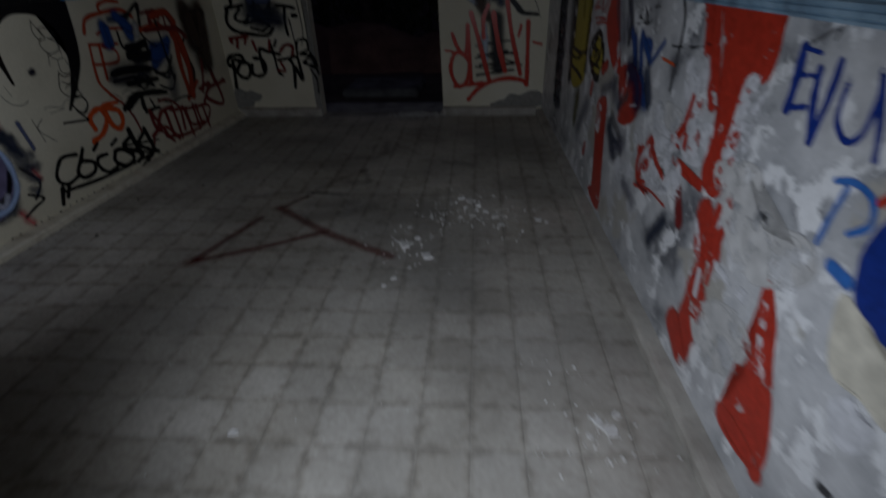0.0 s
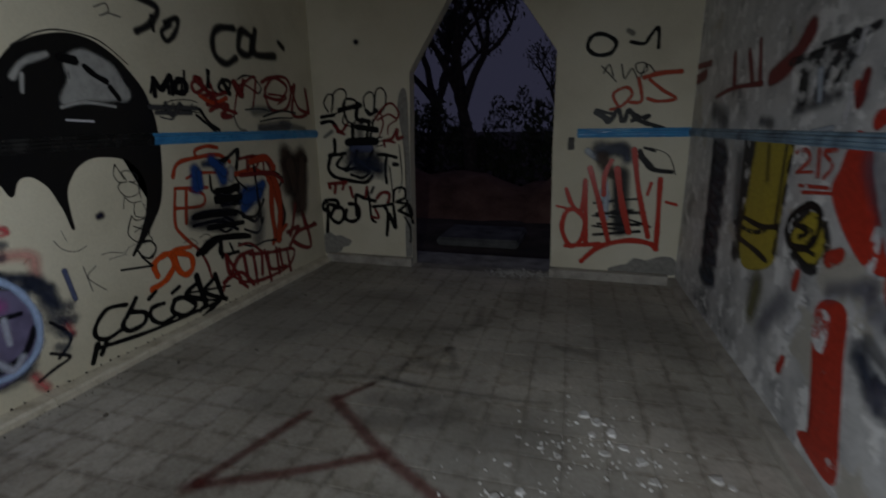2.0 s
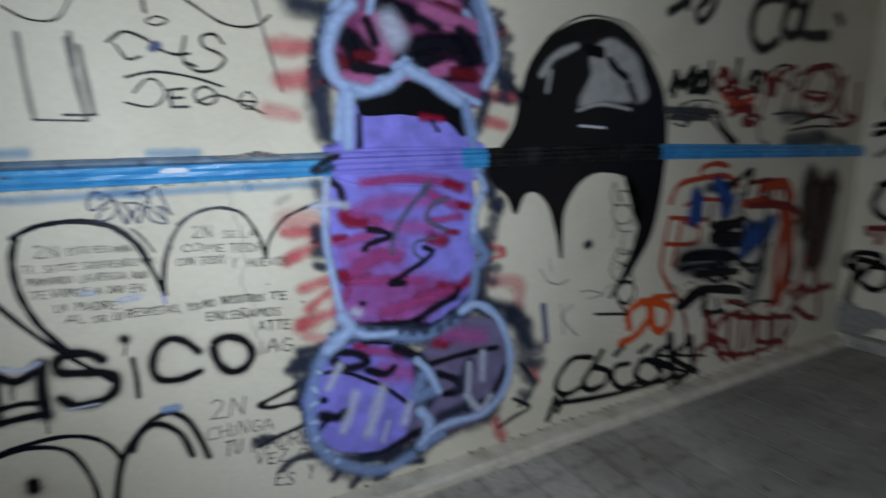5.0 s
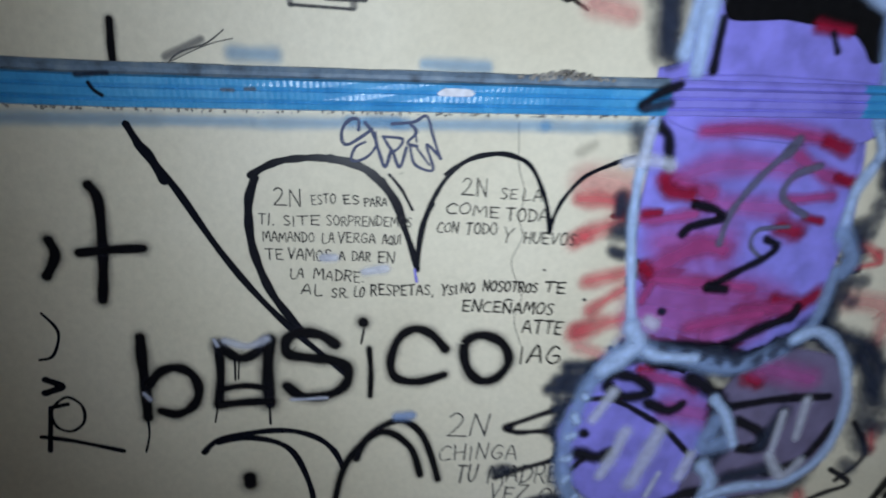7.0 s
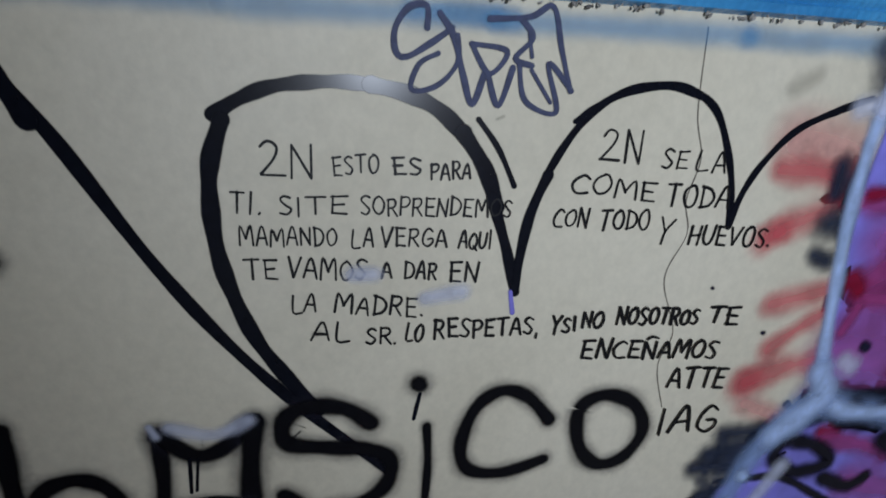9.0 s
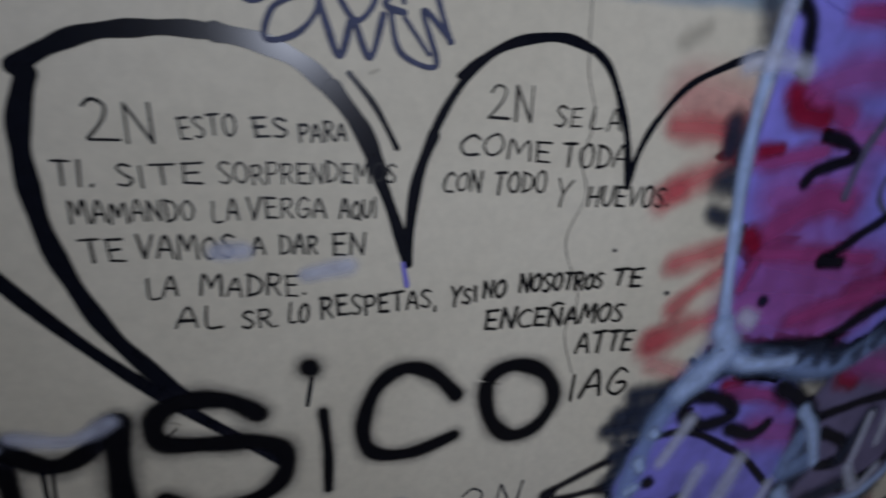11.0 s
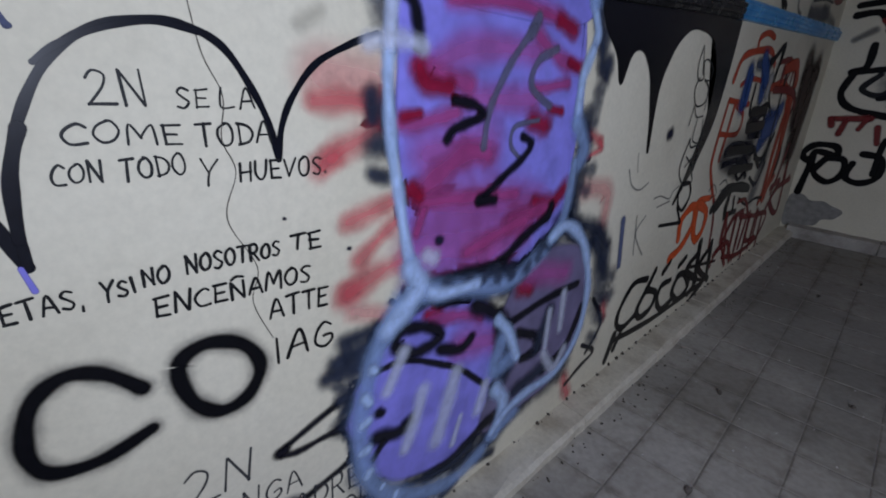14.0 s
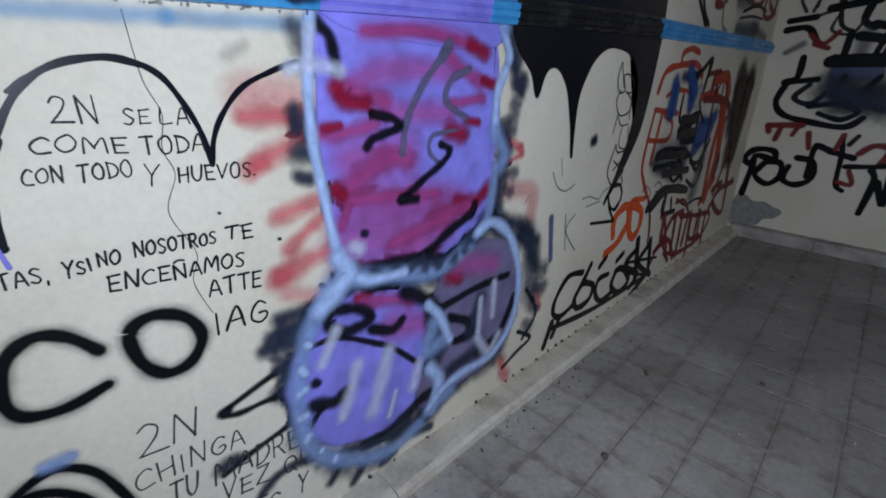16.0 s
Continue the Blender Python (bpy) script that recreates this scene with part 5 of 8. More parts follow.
g = Graffiti("graffiti_tag", on_left, 3, "soft black sprayed letters high on wall")
g.stroke(SOFTBLACK, 0.0691, (5.015, 2.382), (4.837, 2.354), (4.752, 2.264), (4.759, 2.136), (4.874, 2.082), (5.002, 2.140))
g.stroke(SOFTBLACK, 0.0772, (5.094, 2.367), (5.054, 2.215), (5.187, 2.193), (5.245, 2.333), (5.128, 2.386))
g.stroke(SOFTBLACK, 0.0797, (5.301, 2.413), (5.257, 2.216), (5.556, 2.225))
g.stroke(SOFTBLACK, 0.0619, (5.641, 2.363), (5.712, 2.321))
g.finish()

g = Graffiti("graffiti_tag", on_left, 3, "soft black sprayed numerals high on wall")
g.stroke(SOFTBLACK, 0.0563, (4.075, 2.416), (4.244, 2.382), (4.168, 2.265), (4.046, 2.195))
g.stroke(SOFTBLACK, 0.0330, (4.183, 2.316), (4.186, 2.223))
g.stroke(SOFTBLACK, 0.0468, (4.293, 2.296), (4.415, 2.344), (4.384, 2.252), (4.295, 2.170), (4.254, 2.225), (4.340, 2.292))
g.stroke(PENCIL, 0.0145, (3.771, 2.288), (3.850, 2.323), (3.859, 2.277), (3.797, 2.243))
g.stroke(PENCIL, 0.0149, (3.859, 2.270), (3.938, 2.263))
g.finish()

g = Graffiti("graffiti_tag", on_left, 1, "large black felt-drawn open heart line")
g.stroke(INK, 0.0157, (1.287, 1.242), (1.314, 1.259), (1.346, 1.273), (1.384, 1.280), (1.426, 1.283), (1.466, 1.281))
g.stroke(INK, 0.0197, (1.456, 1.282), (1.503, 1.273), (1.541, 1.255), (1.576, 1.224))
g.stroke(INK, 0.0211, (1.569, 1.232), (1.600, 1.189), (1.621, 1.139))
g.stroke(INK, 0.0156, (1.612, 1.153), (1.637, 1.086), (1.657, 1.019))
g.stroke(INK, 0.0195, (1.295, 1.237), (1.280, 1.191), (1.276, 1.143), (1.279, 1.086), (1.292, 1.029), (1.314, 0.969), (1.345, 0.916), (1.387, 0.855))
g.stroke(INK, 0.0111, (1.657, 1.021), (1.661, 1.092), (1.675, 1.156), (1.702, 1.216), (1.736, 1.262), (1.778, 1.290), (1.831, 1.302), (1.880, 1.298), (1.924, 1.274), (1.956, 1.222), (1.977, 1.169), (1.987, 1.111))
g.stroke(INK, 0.0151, (1.657, 1.055), (1.667, 1.128), (1.687, 1.183))
g.stroke(INK, 0.0075, (1.716, 1.252), (1.742, 1.271), (1.793, 1.292), (1.847, 1.300), (1.901, 1.289))
g.stroke(INK, 0.0112, (1.987, 1.111), (1.998, 1.161), (2.023, 1.208), (2.067, 1.254), (2.132, 1.284), (2.187, 1.303))
g.stroke(INK, 0.0074, (1.587, 1.249), (1.616, 1.214), (1.641, 1.168))
g.stroke(INK, 0.0161, (1.055, 1.341), (1.080, 1.291), (1.133, 1.212), (1.209, 1.073), (1.285, 0.959), (1.372, 0.855), (1.487, 0.738))
g.stroke(INK, 0.0207, (1.072, 1.302), (1.092, 1.275), (1.113, 1.229))
g.stroke(VIOLET, 0.0073, (1.650, 1.020), (1.656, 0.988))
g.finish()

g = Graffiti("handwriting", on_left, 1, "black marker handwriting in capitals on cream wall")
g.letter(MARKER, 0.0032, 0.0379, (1.332, 1.175), (1.390, 1.175), "2N")
g.letter(MARKER, 0.0027, 0.0211, (1.413, 1.179), (1.467, 1.182), "ESTO")
g.letter(MARKER, 0.0033, 0.0208, (1.484, 1.180), (1.518, 1.182), "ES")
g.letter(MARKER, 0.0030, 0.0198, (1.531, 1.176), (1.582, 1.177), "PARA")
g.letter(MARKER, 0.0029, 0.0261, (1.297, 1.133), (1.330, 1.131), "TI.")
g.letter(MARKER, 0.0028, 0.0225, (1.351, 1.130), (1.375, 1.130), "SI")
g.letter(MARKER, 0.0029, 0.0219, (1.381, 1.133), (1.429, 1.132), "TE")
g.letter(MARKER, 0.0027, 0.0219, (1.445, 1.131), (1.640, 1.127), "SORPRENDEMOS")
g.letter(MARKER, 0.0028, 0.0223, (1.304, 1.093), (1.416, 1.093), "MAMANDO")
g.letter(MARKER, 0.0030, 0.0237, (1.434, 1.090), (1.461, 1.090), "LA")
g.letter(MARKER, 0.0031, 0.0233, (1.470, 1.090), (1.555, 1.087), "VERGA")
g.letter(MARKER, 0.0031, 0.0225, (1.572, 1.085), (1.616, 1.084), "AQUI")
g.letter(MARKER, 0.0030, 0.0243, (1.307, 1.051), (1.344, 1.050), "TE")
g.letter(MARKER, 0.0032, 0.0254, (1.356, 1.052), (1.450, 1.044), "VAMOS")
g.letter(MARKER, 0.0033, 0.0220, (1.471, 1.048), (1.484, 1.048), "A")
g.letter(MARKER, 0.0033, 0.0226, (1.501, 1.044), (1.543, 1.042), "DAR")
g.letter(MARKER, 0.0036, 0.0249, (1.561, 1.040), (1.600, 1.038), "EN")
g.letter(MARKER, 0.0031, 0.0231, (1.359, 1.005), (1.388, 1.003), "LA")
g.letter(MARKER, 0.0033, 0.0252, (1.412, 1.002), (1.527, 0.990), "MADRE.")
g.letter(MARKER, 0.0035, 0.0281, (1.382, 0.962), (1.430, 0.959), "AL")
g.letter(MARKER, 0.0035, 0.0236, (1.451, 0.955), (1.493, 0.951), "SR.")
g.letter(MARKER, 0.0036, 0.0242, (1.505, 0.954), (1.528, 0.952), "LO")
g.letter(MARKER, 0.0040, 0.0263, (1.544, 0.956), (1.699, 0.952), "RESPETAS,")
g.letter(MARKER, 0.0039, 0.0292, (1.718, 0.951), (1.732, 0.950), "Y")
g.letter(MARKER, 0.0040, 0.0227, (1.738, 0.953), (1.758, 0.953), "SI")
g.letter(MARKER, 0.0040, 0.0240, (1.768, 0.958), (1.802, 0.957), "NO")
g.letter(MARKER, 0.0047, 0.0256, (1.825, 0.960), (1.969, 0.951), "NOSOTROS")
g.letter(MARKER, 0.0049, 0.0277, (1.989, 0.952), (2.046, 0.948), "TE")
g.letter(MARKER, 0.0045, 0.0299, (1.774, 0.908), (2.019, 0.889), "ENCENAMOS")
g.letter(MARKER, 0.0049, 0.0369, (1.939, 0.839), (2.050, 0.828), "ATTE")
g.letter(MARKER, 0.0057, 0.0503, (1.936, 0.752), (2.054, 0.743), "IAG")
g.stroke(MARKER, 0.0042, (1.885, 0.931), (1.893, 0.935), (1.904, 0.932))
g.stroke(WHITEMIST, 0.0324, (1.434, 1.053), (1.461, 1.053))
g.stroke(WHITEMIST, 0.0357, (1.530, 1.017), (1.579, 1.024))
g.finish()

g = Graffiti("handwriting", on_left, 1, "black marker handwriting under a drawn arch")
g.letter(MARKER, 0.0036, 0.0396, (1.759, 1.201), (1.820, 1.202), "2N")
g.letter(MARKER, 0.0030, 0.0251, (1.855, 1.194), (1.895, 1.194), "SE")
g.letter(MARKER, 0.0032, 0.0277, (1.911, 1.192), (1.960, 1.192), "LA")
g.letter(MARKER, 0.0036, 0.0260, (1.722, 1.160), (1.851, 1.149), "COME")
g.letter(MARKER, 0.0038, 0.0306, (1.871, 1.141), (1.979, 1.138), "TODA")
g.letter(MARKER, 0.0035, 0.0241, (1.702, 1.113), (1.753, 1.110), "CON")
g.letter(MARKER, 0.0037, 0.0278, (1.773, 1.109), (1.850, 1.106), "TODO")
g.letter(MARKER, 0.0032, 0.0362, (1.867, 1.088), (1.890, 1.086), "Y")
g.letter(MARKER, 0.0043, 0.0294, (1.922, 1.086), (2.071, 1.078), "HUEVOS.")
g.finish()

g = Graffiti("handwriting", on_left, 1, "faint grey marker handwriting low on the wall")
g.letter(PENCILDARK, 0.0053, 0.0684, (1.751, 0.536), (1.865, 0.524), "2N")
g.letter(PENCILDARK, 0.0049, 0.0487, (1.733, 0.448), (1.959, 0.437), "CHINGA")
g.letter(PENCILDARK, 0.0062, 0.0601, (1.783, 0.374), (1.840, 0.366), "TU")
g.letter(PENCILDARK, 0.0062, 0.0601, (1.879, 0.357), (2.093, 0.340), "MADRE")
g.letter(PENCILDARK, 0.0057, 0.0495, (1.884, 0.300), (2.163, 0.254), "VEZ QUE")
g.letter(PENCILDARK, 0.0064, 0.0564, (2.073, 0.178), (2.101, 0.173), "Y")
g.letter(PENCILDARK, 0.0064, 0.0564, (1.947, 0.192), (2.017, 0.174), "ES")
g.finish()

g = Graffiti("graffiti_tag", on_left, 2, "blue-grey outlined marker tag")
g.stroke(BLUEINK, 0.0075, (1.519, 1.346), (1.518, 1.368), (1.498, 1.365), (1.483, 1.343), (1.484, 1.319), (1.497, 1.314), (1.528, 1.333), (1.548, 1.348))
g.stroke(BLUEINK, 0.0081, (1.533, 1.362), (1.551, 1.338), (1.564, 1.298), (1.577, 1.266), (1.590, 1.302))
g.stroke(BLUEINK, 0.0063, (1.533, 1.320), (1.511, 1.307), (1.503, 1.279), (1.533, 1.285), (1.556, 1.311), (1.555, 1.341))
g.stroke(BLUEINK, 0.0067, (1.572, 1.333), (1.616, 1.328), (1.596, 1.302), (1.572, 1.333))
g.stroke(BLUEINK, 0.0076, (1.594, 1.302), (1.610, 1.266), (1.625, 1.310))
g.stroke(BLUEINK, 0.0071, (1.592, 1.361), (1.641, 1.367), (1.669, 1.380), (1.685, 1.336), (1.703, 1.288))
g.stroke(BLUEINK, 0.0071, (1.630, 1.364), (1.647, 1.345), (1.627, 1.321), (1.649, 1.314))
g.stroke(BLUEINK, 0.0069, (1.633, 1.314), (1.645, 1.273), (1.687, 1.262), (1.670, 1.318), (1.705, 1.288))
g.stroke(BLUEINK, 0.0049, (1.649, 1.309), (1.678, 1.273))
g.stroke(BLUEINK, 0.0050, (1.642, 1.349), (1.648, 1.324))
g.finish()

g = Graffiti("graffiti_tag", on_left, 1, "thick black sprayed lettering with soft edges and drips")
g.stroke(BLACKMIST, 0.0513, (1.020, 0.866), (1.017, 0.803), (1.015, 0.726), (1.011, 0.653))
g.stroke(FATBLACK, 0.0354, (1.020, 0.866), (1.017, 0.803), (1.015, 0.726), (1.011, 0.653))
g.stroke(BLACKMIST, 0.0469, (1.026, 0.744), (1.055, 0.776), (1.091, 0.783), (1.122, 0.761), (1.132, 0.716), (1.113, 0.675), (1.076, 0.657), (1.043, 0.668))
g.stroke(FATBLACK, 0.0324, (1.026, 0.744), (1.055, 0.776), (1.091, 0.783), (1.122, 0.761), (1.132, 0.716), (1.113, 0.675), (1.076, 0.657), (1.043, 0.668))
g.stroke(INK, 0.0053, (1.010, 0.646), (1.008, 0.604), (0.995, 0.556))
g.stroke(BLACKMIST, 0.0435, (1.186, 0.839), (1.185, 0.762), (1.173, 0.675))
g.stroke(FATBLACK, 0.0300, (1.186, 0.839), (1.185, 0.762), (1.173, 0.675))
g.stroke(BLACKMIST, 0.0502, (1.186, 0.839), (1.225, 0.803), (1.260, 0.808), (1.302, 0.846))
g.stroke(FATBLACK, 0.0346, (1.186, 0.839), (1.225, 0.803), (1.260, 0.808), (1.302, 0.846))
g.stroke(BLACKMIST, 0.0612, (1.302, 0.844), (1.293, 0.752), (1.294, 0.669))
g.stroke(FATBLACK, 0.0422, (1.302, 0.844), (1.293, 0.752), (1.294, 0.669))
g.stroke(BLACKMIST, 0.0321, (1.183, 0.719), (1.238, 0.725), (1.290, 0.714))
g.stroke(FATBLACK, 0.0222, (1.183, 0.719), (1.238, 0.725), (1.290, 0.714))
g.stroke(BLACKMIST, 0.0435, (1.177, 0.675), (1.234, 0.678), (1.293, 0.677))
g.stroke(FATBLACK, 0.0300, (1.177, 0.675), (1.234, 0.678), (1.293, 0.677))
g.stroke(INK, 0.0044, (1.170, 0.668), (1.161, 0.627))
g.stroke(INK, 0.0050, (1.220, 0.798), (1.217, 0.743))
g.stroke(INK, 0.0044, (1.230, 0.797), (1.224, 0.745))
g.stroke(INK, 0.0060, (1.292, 0.662), (1.291, 0.611))
g.stroke(BLACKMIST, 0.0539, (1.458, 0.826), (1.422, 0.854), (1.372, 0.862), (1.342, 0.844), (1.344, 0.807), (1.398, 0.792), (1.455, 0.782), (1.488, 0.754), (1.476, 0.707), (1.430, 0.683), (1.371, 0.686), (1.336, 0.718))
g.stroke(FATBLACK, 0.0372, (1.458, 0.826), (1.422, 0.854), (1.372, 0.862), (1.342, 0.844), (1.344, 0.807), (1.398, 0.792), (1.455, 0.782), (1.488, 0.754), (1.476, 0.707), (1.430, 0.683), (1.371, 0.686), (1.336, 0.718))
g.stroke(BLACKMIST, 0.0493, (1.525, 0.885), (1.528, 0.881))
g.stroke(FATBLACK, 0.0340, (1.525, 0.885), (1.528, 0.881))
g.stroke(INK, 0.0060, (1.528, 0.868), (1.524, 0.848), (1.520, 0.826))
g.stroke(BLACKMIST, 0.0272, (1.540, 0.811), (1.544, 0.743), (1.542, 0.674))
g.stroke(FATBLACK, 0.0187, (1.540, 0.811), (1.544, 0.743), (1.542, 0.674))
g.stroke(BLACKMIST, 0.0456, (1.736, 0.799), (1.697, 0.844), (1.653, 0.860), (1.613, 0.833), (1.594, 0.770), (1.609, 0.723), (1.666, 0.708), (1.735, 0.724))
g.stroke(FATBLACK, 0.0315, (1.736, 0.799), (1.697, 0.844), (1.653, 0.860), (1.613, 0.833), (1.594, 0.770), (1.609, 0.723), (1.666, 0.708), (1.735, 0.724))
g.stroke(BLACKMIST, 0.0517, (1.787, 0.812), (1.830, 0.835), (1.887, 0.810), (1.911, 0.756), (1.882, 0.707), (1.834, 0.700), (1.796, 0.742), closed=True)
g.stroke(FATBLACK, 0.0357, (1.787, 0.812), (1.830, 0.835), (1.887, 0.810), (1.911, 0.756), (1.882, 0.707), (1.834, 0.700), (1.796, 0.742), closed=True)
g.stroke(INK, 0.0158, (1.128, 0.541), (1.161, 0.572), (1.239, 0.588), (1.332, 0.587), (1.403, 0.559), (1.446, 0.514), (1.467, 0.463))
g.stroke(BLACKMIST, 0.0366, (1.505, 0.481), (1.531, 0.541), (1.580, 0.582), (1.629, 0.591), (1.676, 0.551), (1.707, 0.477), (1.731, 0.388))
g.stroke(FATBLACK, 0.0252, (1.505, 0.481), (1.531, 0.541), (1.580, 0.582), (1.629, 0.591), (1.676, 0.551), (1.707, 0.477), (1.731, 0.388))
g.stroke(SKYDIM, 0.0330, (1.612, 0.606), (1.651, 0.606))
g.stroke(INK, 0.0161, (1.163, 0.567), (1.246, 0.573), (1.335, 0.529), (1.381, 0.409), (1.391, 0.297))
g.stroke(BLACKMIST, 0.0381, (1.438, 0.319), (1.479, 0.473), (1.569, 0.560), (1.647, 0.509), (1.680, 0.409))
g.stroke(FATBLACK, 0.0263, (1.438, 0.319), (1.479, 0.473), (1.569, 0.560), (1.647, 0.509), (1.680, 0.409))
g.stroke(BLACKMIST, 0.0740, (1.230, 0.452), (1.230, 0.431))
g.stroke(FATBLACK, 0.0510, (1.230, 0.452), (1.230, 0.431))
g.stroke(WHITEMIST, 0.0325, (1.201, 0.849), (1.252, 0.833), (1.296, 0.850))
g.stroke(WHITEMIST, 0.0183, (1.178, 0.853), (1.184, 0.838))
g.stroke(WHITEMIST, 0.0217, (1.011, 0.719), (1.022, 0.702))
g.stroke(WHITEMIST, 0.0156, (1.346, 0.678), (1.383, 0.677), (1.433, 0.677))
g.finish()

g = Graffiti("graffiti_tag", on_left, 1, "thick black sprayed cross and loops")
g.stroke(BLACKMIST, 0.0444, (0.967, 1.216), (0.981, 1.182), (0.975, 1.088), (0.966, 1.014), (0.957, 0.960))
g.stroke(FATBLACK, 0.0306, (0.967, 1.216), (0.981, 1.182), (0.975, 1.088), (0.966, 1.014), (0.957, 0.960))
g.stroke(BLACKMIST, 0.0410, (0.928, 1.070), (0.987, 1.076), (1.053, 1.079))
g.stroke(FATBLACK, 0.0283, (0.928, 1.070), (0.987, 1.076), (1.053, 1.079))
g.stroke(BLACKMIST, 0.0428, (0.874, 1.099), (0.881, 1.064), (0.857, 1.018))
g.stroke(FATBLACK, 0.0295, (0.874, 1.099), (0.881, 1.064), (0.857, 1.018))
g.stroke(INK, 0.0070, (0.811, 0.690), (0.846, 0.721), (0.875, 0.695), (0.872, 0.652), (0.842, 0.629), (0.813, 0.646), closed=True)
g.stroke(INK, 0.0176, (0.812, 0.769), (0.841, 0.750), (0.806, 0.735))
g.stroke(INK, 0.0120, (0.810, 0.696), (0.789, 0.579))
g.stroke(INK, 0.0116, (0.778, 0.619), (0.841, 0.602), (0.945, 0.563))
g.stroke(INK, 0.0094, (0.812, 0.696), (0.846, 0.703))
g.stroke(INK, 0.0066, (0.832, 0.933), (0.857, 0.887), (0.838, 0.830), (0.809, 0.820))
g.finish()

g = Graffiti("graffiti_tag", on_left, 1, "black and grey loops sprayed above the rail")
g.stroke(BLACKMIST, 0.0290, (1.052, 1.535), (1.048, 1.481), (1.048, 1.452))
g.stroke(FATBLACK, 0.0200, (1.052, 1.535), (1.048, 1.481), (1.048, 1.452))
g.stroke(PENCILDARK, 0.0033, (1.144, 1.459), (1.170, 1.483), (1.221, 1.503), (1.256, 1.530))
g.stroke(PENCILDARK, 0.0025, (1.153, 1.466), (1.220, 1.499), (1.272, 1.515))
g.stroke(SMUDGE, 0.0179, (1.144, 1.473), (1.213, 1.510))
g.stroke(PENCIL, 0.0151, (1.378, 1.821), (1.380, 1.699), (1.386, 1.586))
g.stroke(PENCIL, 0.0180, (1.490, 1.817), (1.499, 1.707), (1.512, 1.590))
g.stroke(PENCILDARK, 0.0075, (1.386, 1.585), (1.511, 1.585))
g.stroke(BLACK, 0.0065, (1.351, 1.892), (1.408, 1.862), (1.473, 1.869), (1.513, 1.927))
g.stroke(PENCIL, 0.0180, (1.517, 1.799), (1.524, 1.701), (1.531, 1.610))
g.stroke(PENCILDARK, 0.0085, (1.456, 1.601), (1.505, 1.602), (1.536, 1.604))
g.stroke(PENCIL, 0.0150, (1.500, 1.835), (1.497, 1.745))
g.stroke(BLACK, 0.0087, (1.794, 1.977), (1.846, 1.944), (1.907, 1.909), (1.967, 1.900), (2.027, 1.914), (2.065, 1.948))
g.stroke(PENCILDARK, 0.0120, (1.693, 1.969), (1.697, 1.915))
g.stroke(BLACK, 0.0062, (1.697, 1.888), (1.727, 1.906), (1.756, 1.896), (1.723, 1.879), closed=True)
g.stroke(SMUDGE, 0.0135, (2.015, 2.012), (2.043, 1.884), (2.069, 1.777), (2.087, 1.700))
g.stroke(BLACK, 0.0096, (1.590, 1.818), (1.636, 1.852), (1.691, 1.836), (1.722, 1.811), (1.763, 1.797), (1.808, 1.803))
g.stroke(BLACK, 0.0083, (1.608, 1.814), (1.636, 1.773), (1.671, 1.783))
g.stroke(BLACK, 0.0099, (1.910, 1.843), (1.887, 1.869), (1.849, 1.858), (1.852, 1.828), (1.894, 1.811), (1.911, 1.790), (1.880, 1.758), (1.825, 1.750), (1.790, 1.774))
g.stroke(BLACK, 0.0081, (1.801, 1.856), (1.787, 1.787), (1.824, 1.765))
g.stroke(SLATE, 0.0275, (1.704, 1.809), (1.719, 1.820))
g.stroke(BLACK, 0.0091, (1.626, 1.719), (1.707, 1.740), (1.808, 1.730), (1.896, 1.706))
g.stroke(BLACK, 0.0073, (1.641, 1.673), (1.676, 1.712), (1.706, 1.714), (1.727, 1.673), (1.687, 1.633), (1.615, 1.643))
g.letter(BLACK, 0.0088, 0.0525, (1.737, 1.635), (1.876, 1.646), "EO")
g.stroke(BLACK, 0.0082, (1.814, 1.652), (1.880, 1.677), (1.959, 1.650), (2.022, 1.621))
g.stroke(BLACK, 0.0064, (1.944, 1.662), (1.972, 1.693), (1.998, 1.665), (1.971, 1.634), closed=True)
g.stroke(BLACK, 0.0080, (1.944, 1.662), (1.998, 1.661))
g.finish()

g = Graffiti("graffiti_tag", on_far, 1, "black looping scribble over cream paint")
g.stroke(THIN, 0.0229, (-2.506, 1.722), (-2.551, 1.814), (-2.489, 1.903), (-2.428, 1.871), (-2.464, 1.721))
g.stroke(THIN, 0.0224, (-2.448, 1.751), (-2.427, 1.900), (-2.334, 1.956), (-2.268, 1.906), (-2.309, 1.747))
g.stroke(MARKER, 0.0274, (-2.321, 1.778), (-2.270, 1.847), (-2.169, 1.832), (-2.144, 1.773))
g.stroke(BLACK, 0.0476, (-2.309, 1.747), (-2.171, 1.773), (-2.136, 1.802), (-2.162, 1.654), (-2.096, 1.605))
g.stroke(BLACK, 0.0463, (-2.595, 1.663), (-2.437, 1.684))
g.stroke(BLACK, 0.0456, (-2.598, 1.601), (-2.469, 1.611), (-2.389, 1.506))
g.stroke(THIN, 0.0221, (-2.437, 1.690), (-2.310, 1.717), (-2.329, 1.597), (-2.213, 1.565), (-2.162, 1.654))
g.stroke(MARKER, 0.0289, (-2.309, 1.747), (-2.280, 1.626), (-2.213, 1.583))
g.stroke(MAROON, 0.0343, (-2.443, 1.568), (-2.354, 1.506), (-2.281, 1.584))
g.stroke(SMUDGE, 0.0505, (-2.571, 1.446), (-2.474, 1.507))
g.stroke(MAROON, 0.0424, (-2.404, 1.506), (-2.321, 1.475))
g.stroke(BLACK, 0.0443, (-2.213, 1.565), (-2.218, 1.444))
g.stroke(BLACK, 0.0397, (-2.010, 1.592), (-2.048, 1.443))
g.stroke(SMUDGE, 0.1071, (-2.125, 1.564), (-2.129, 1.443))
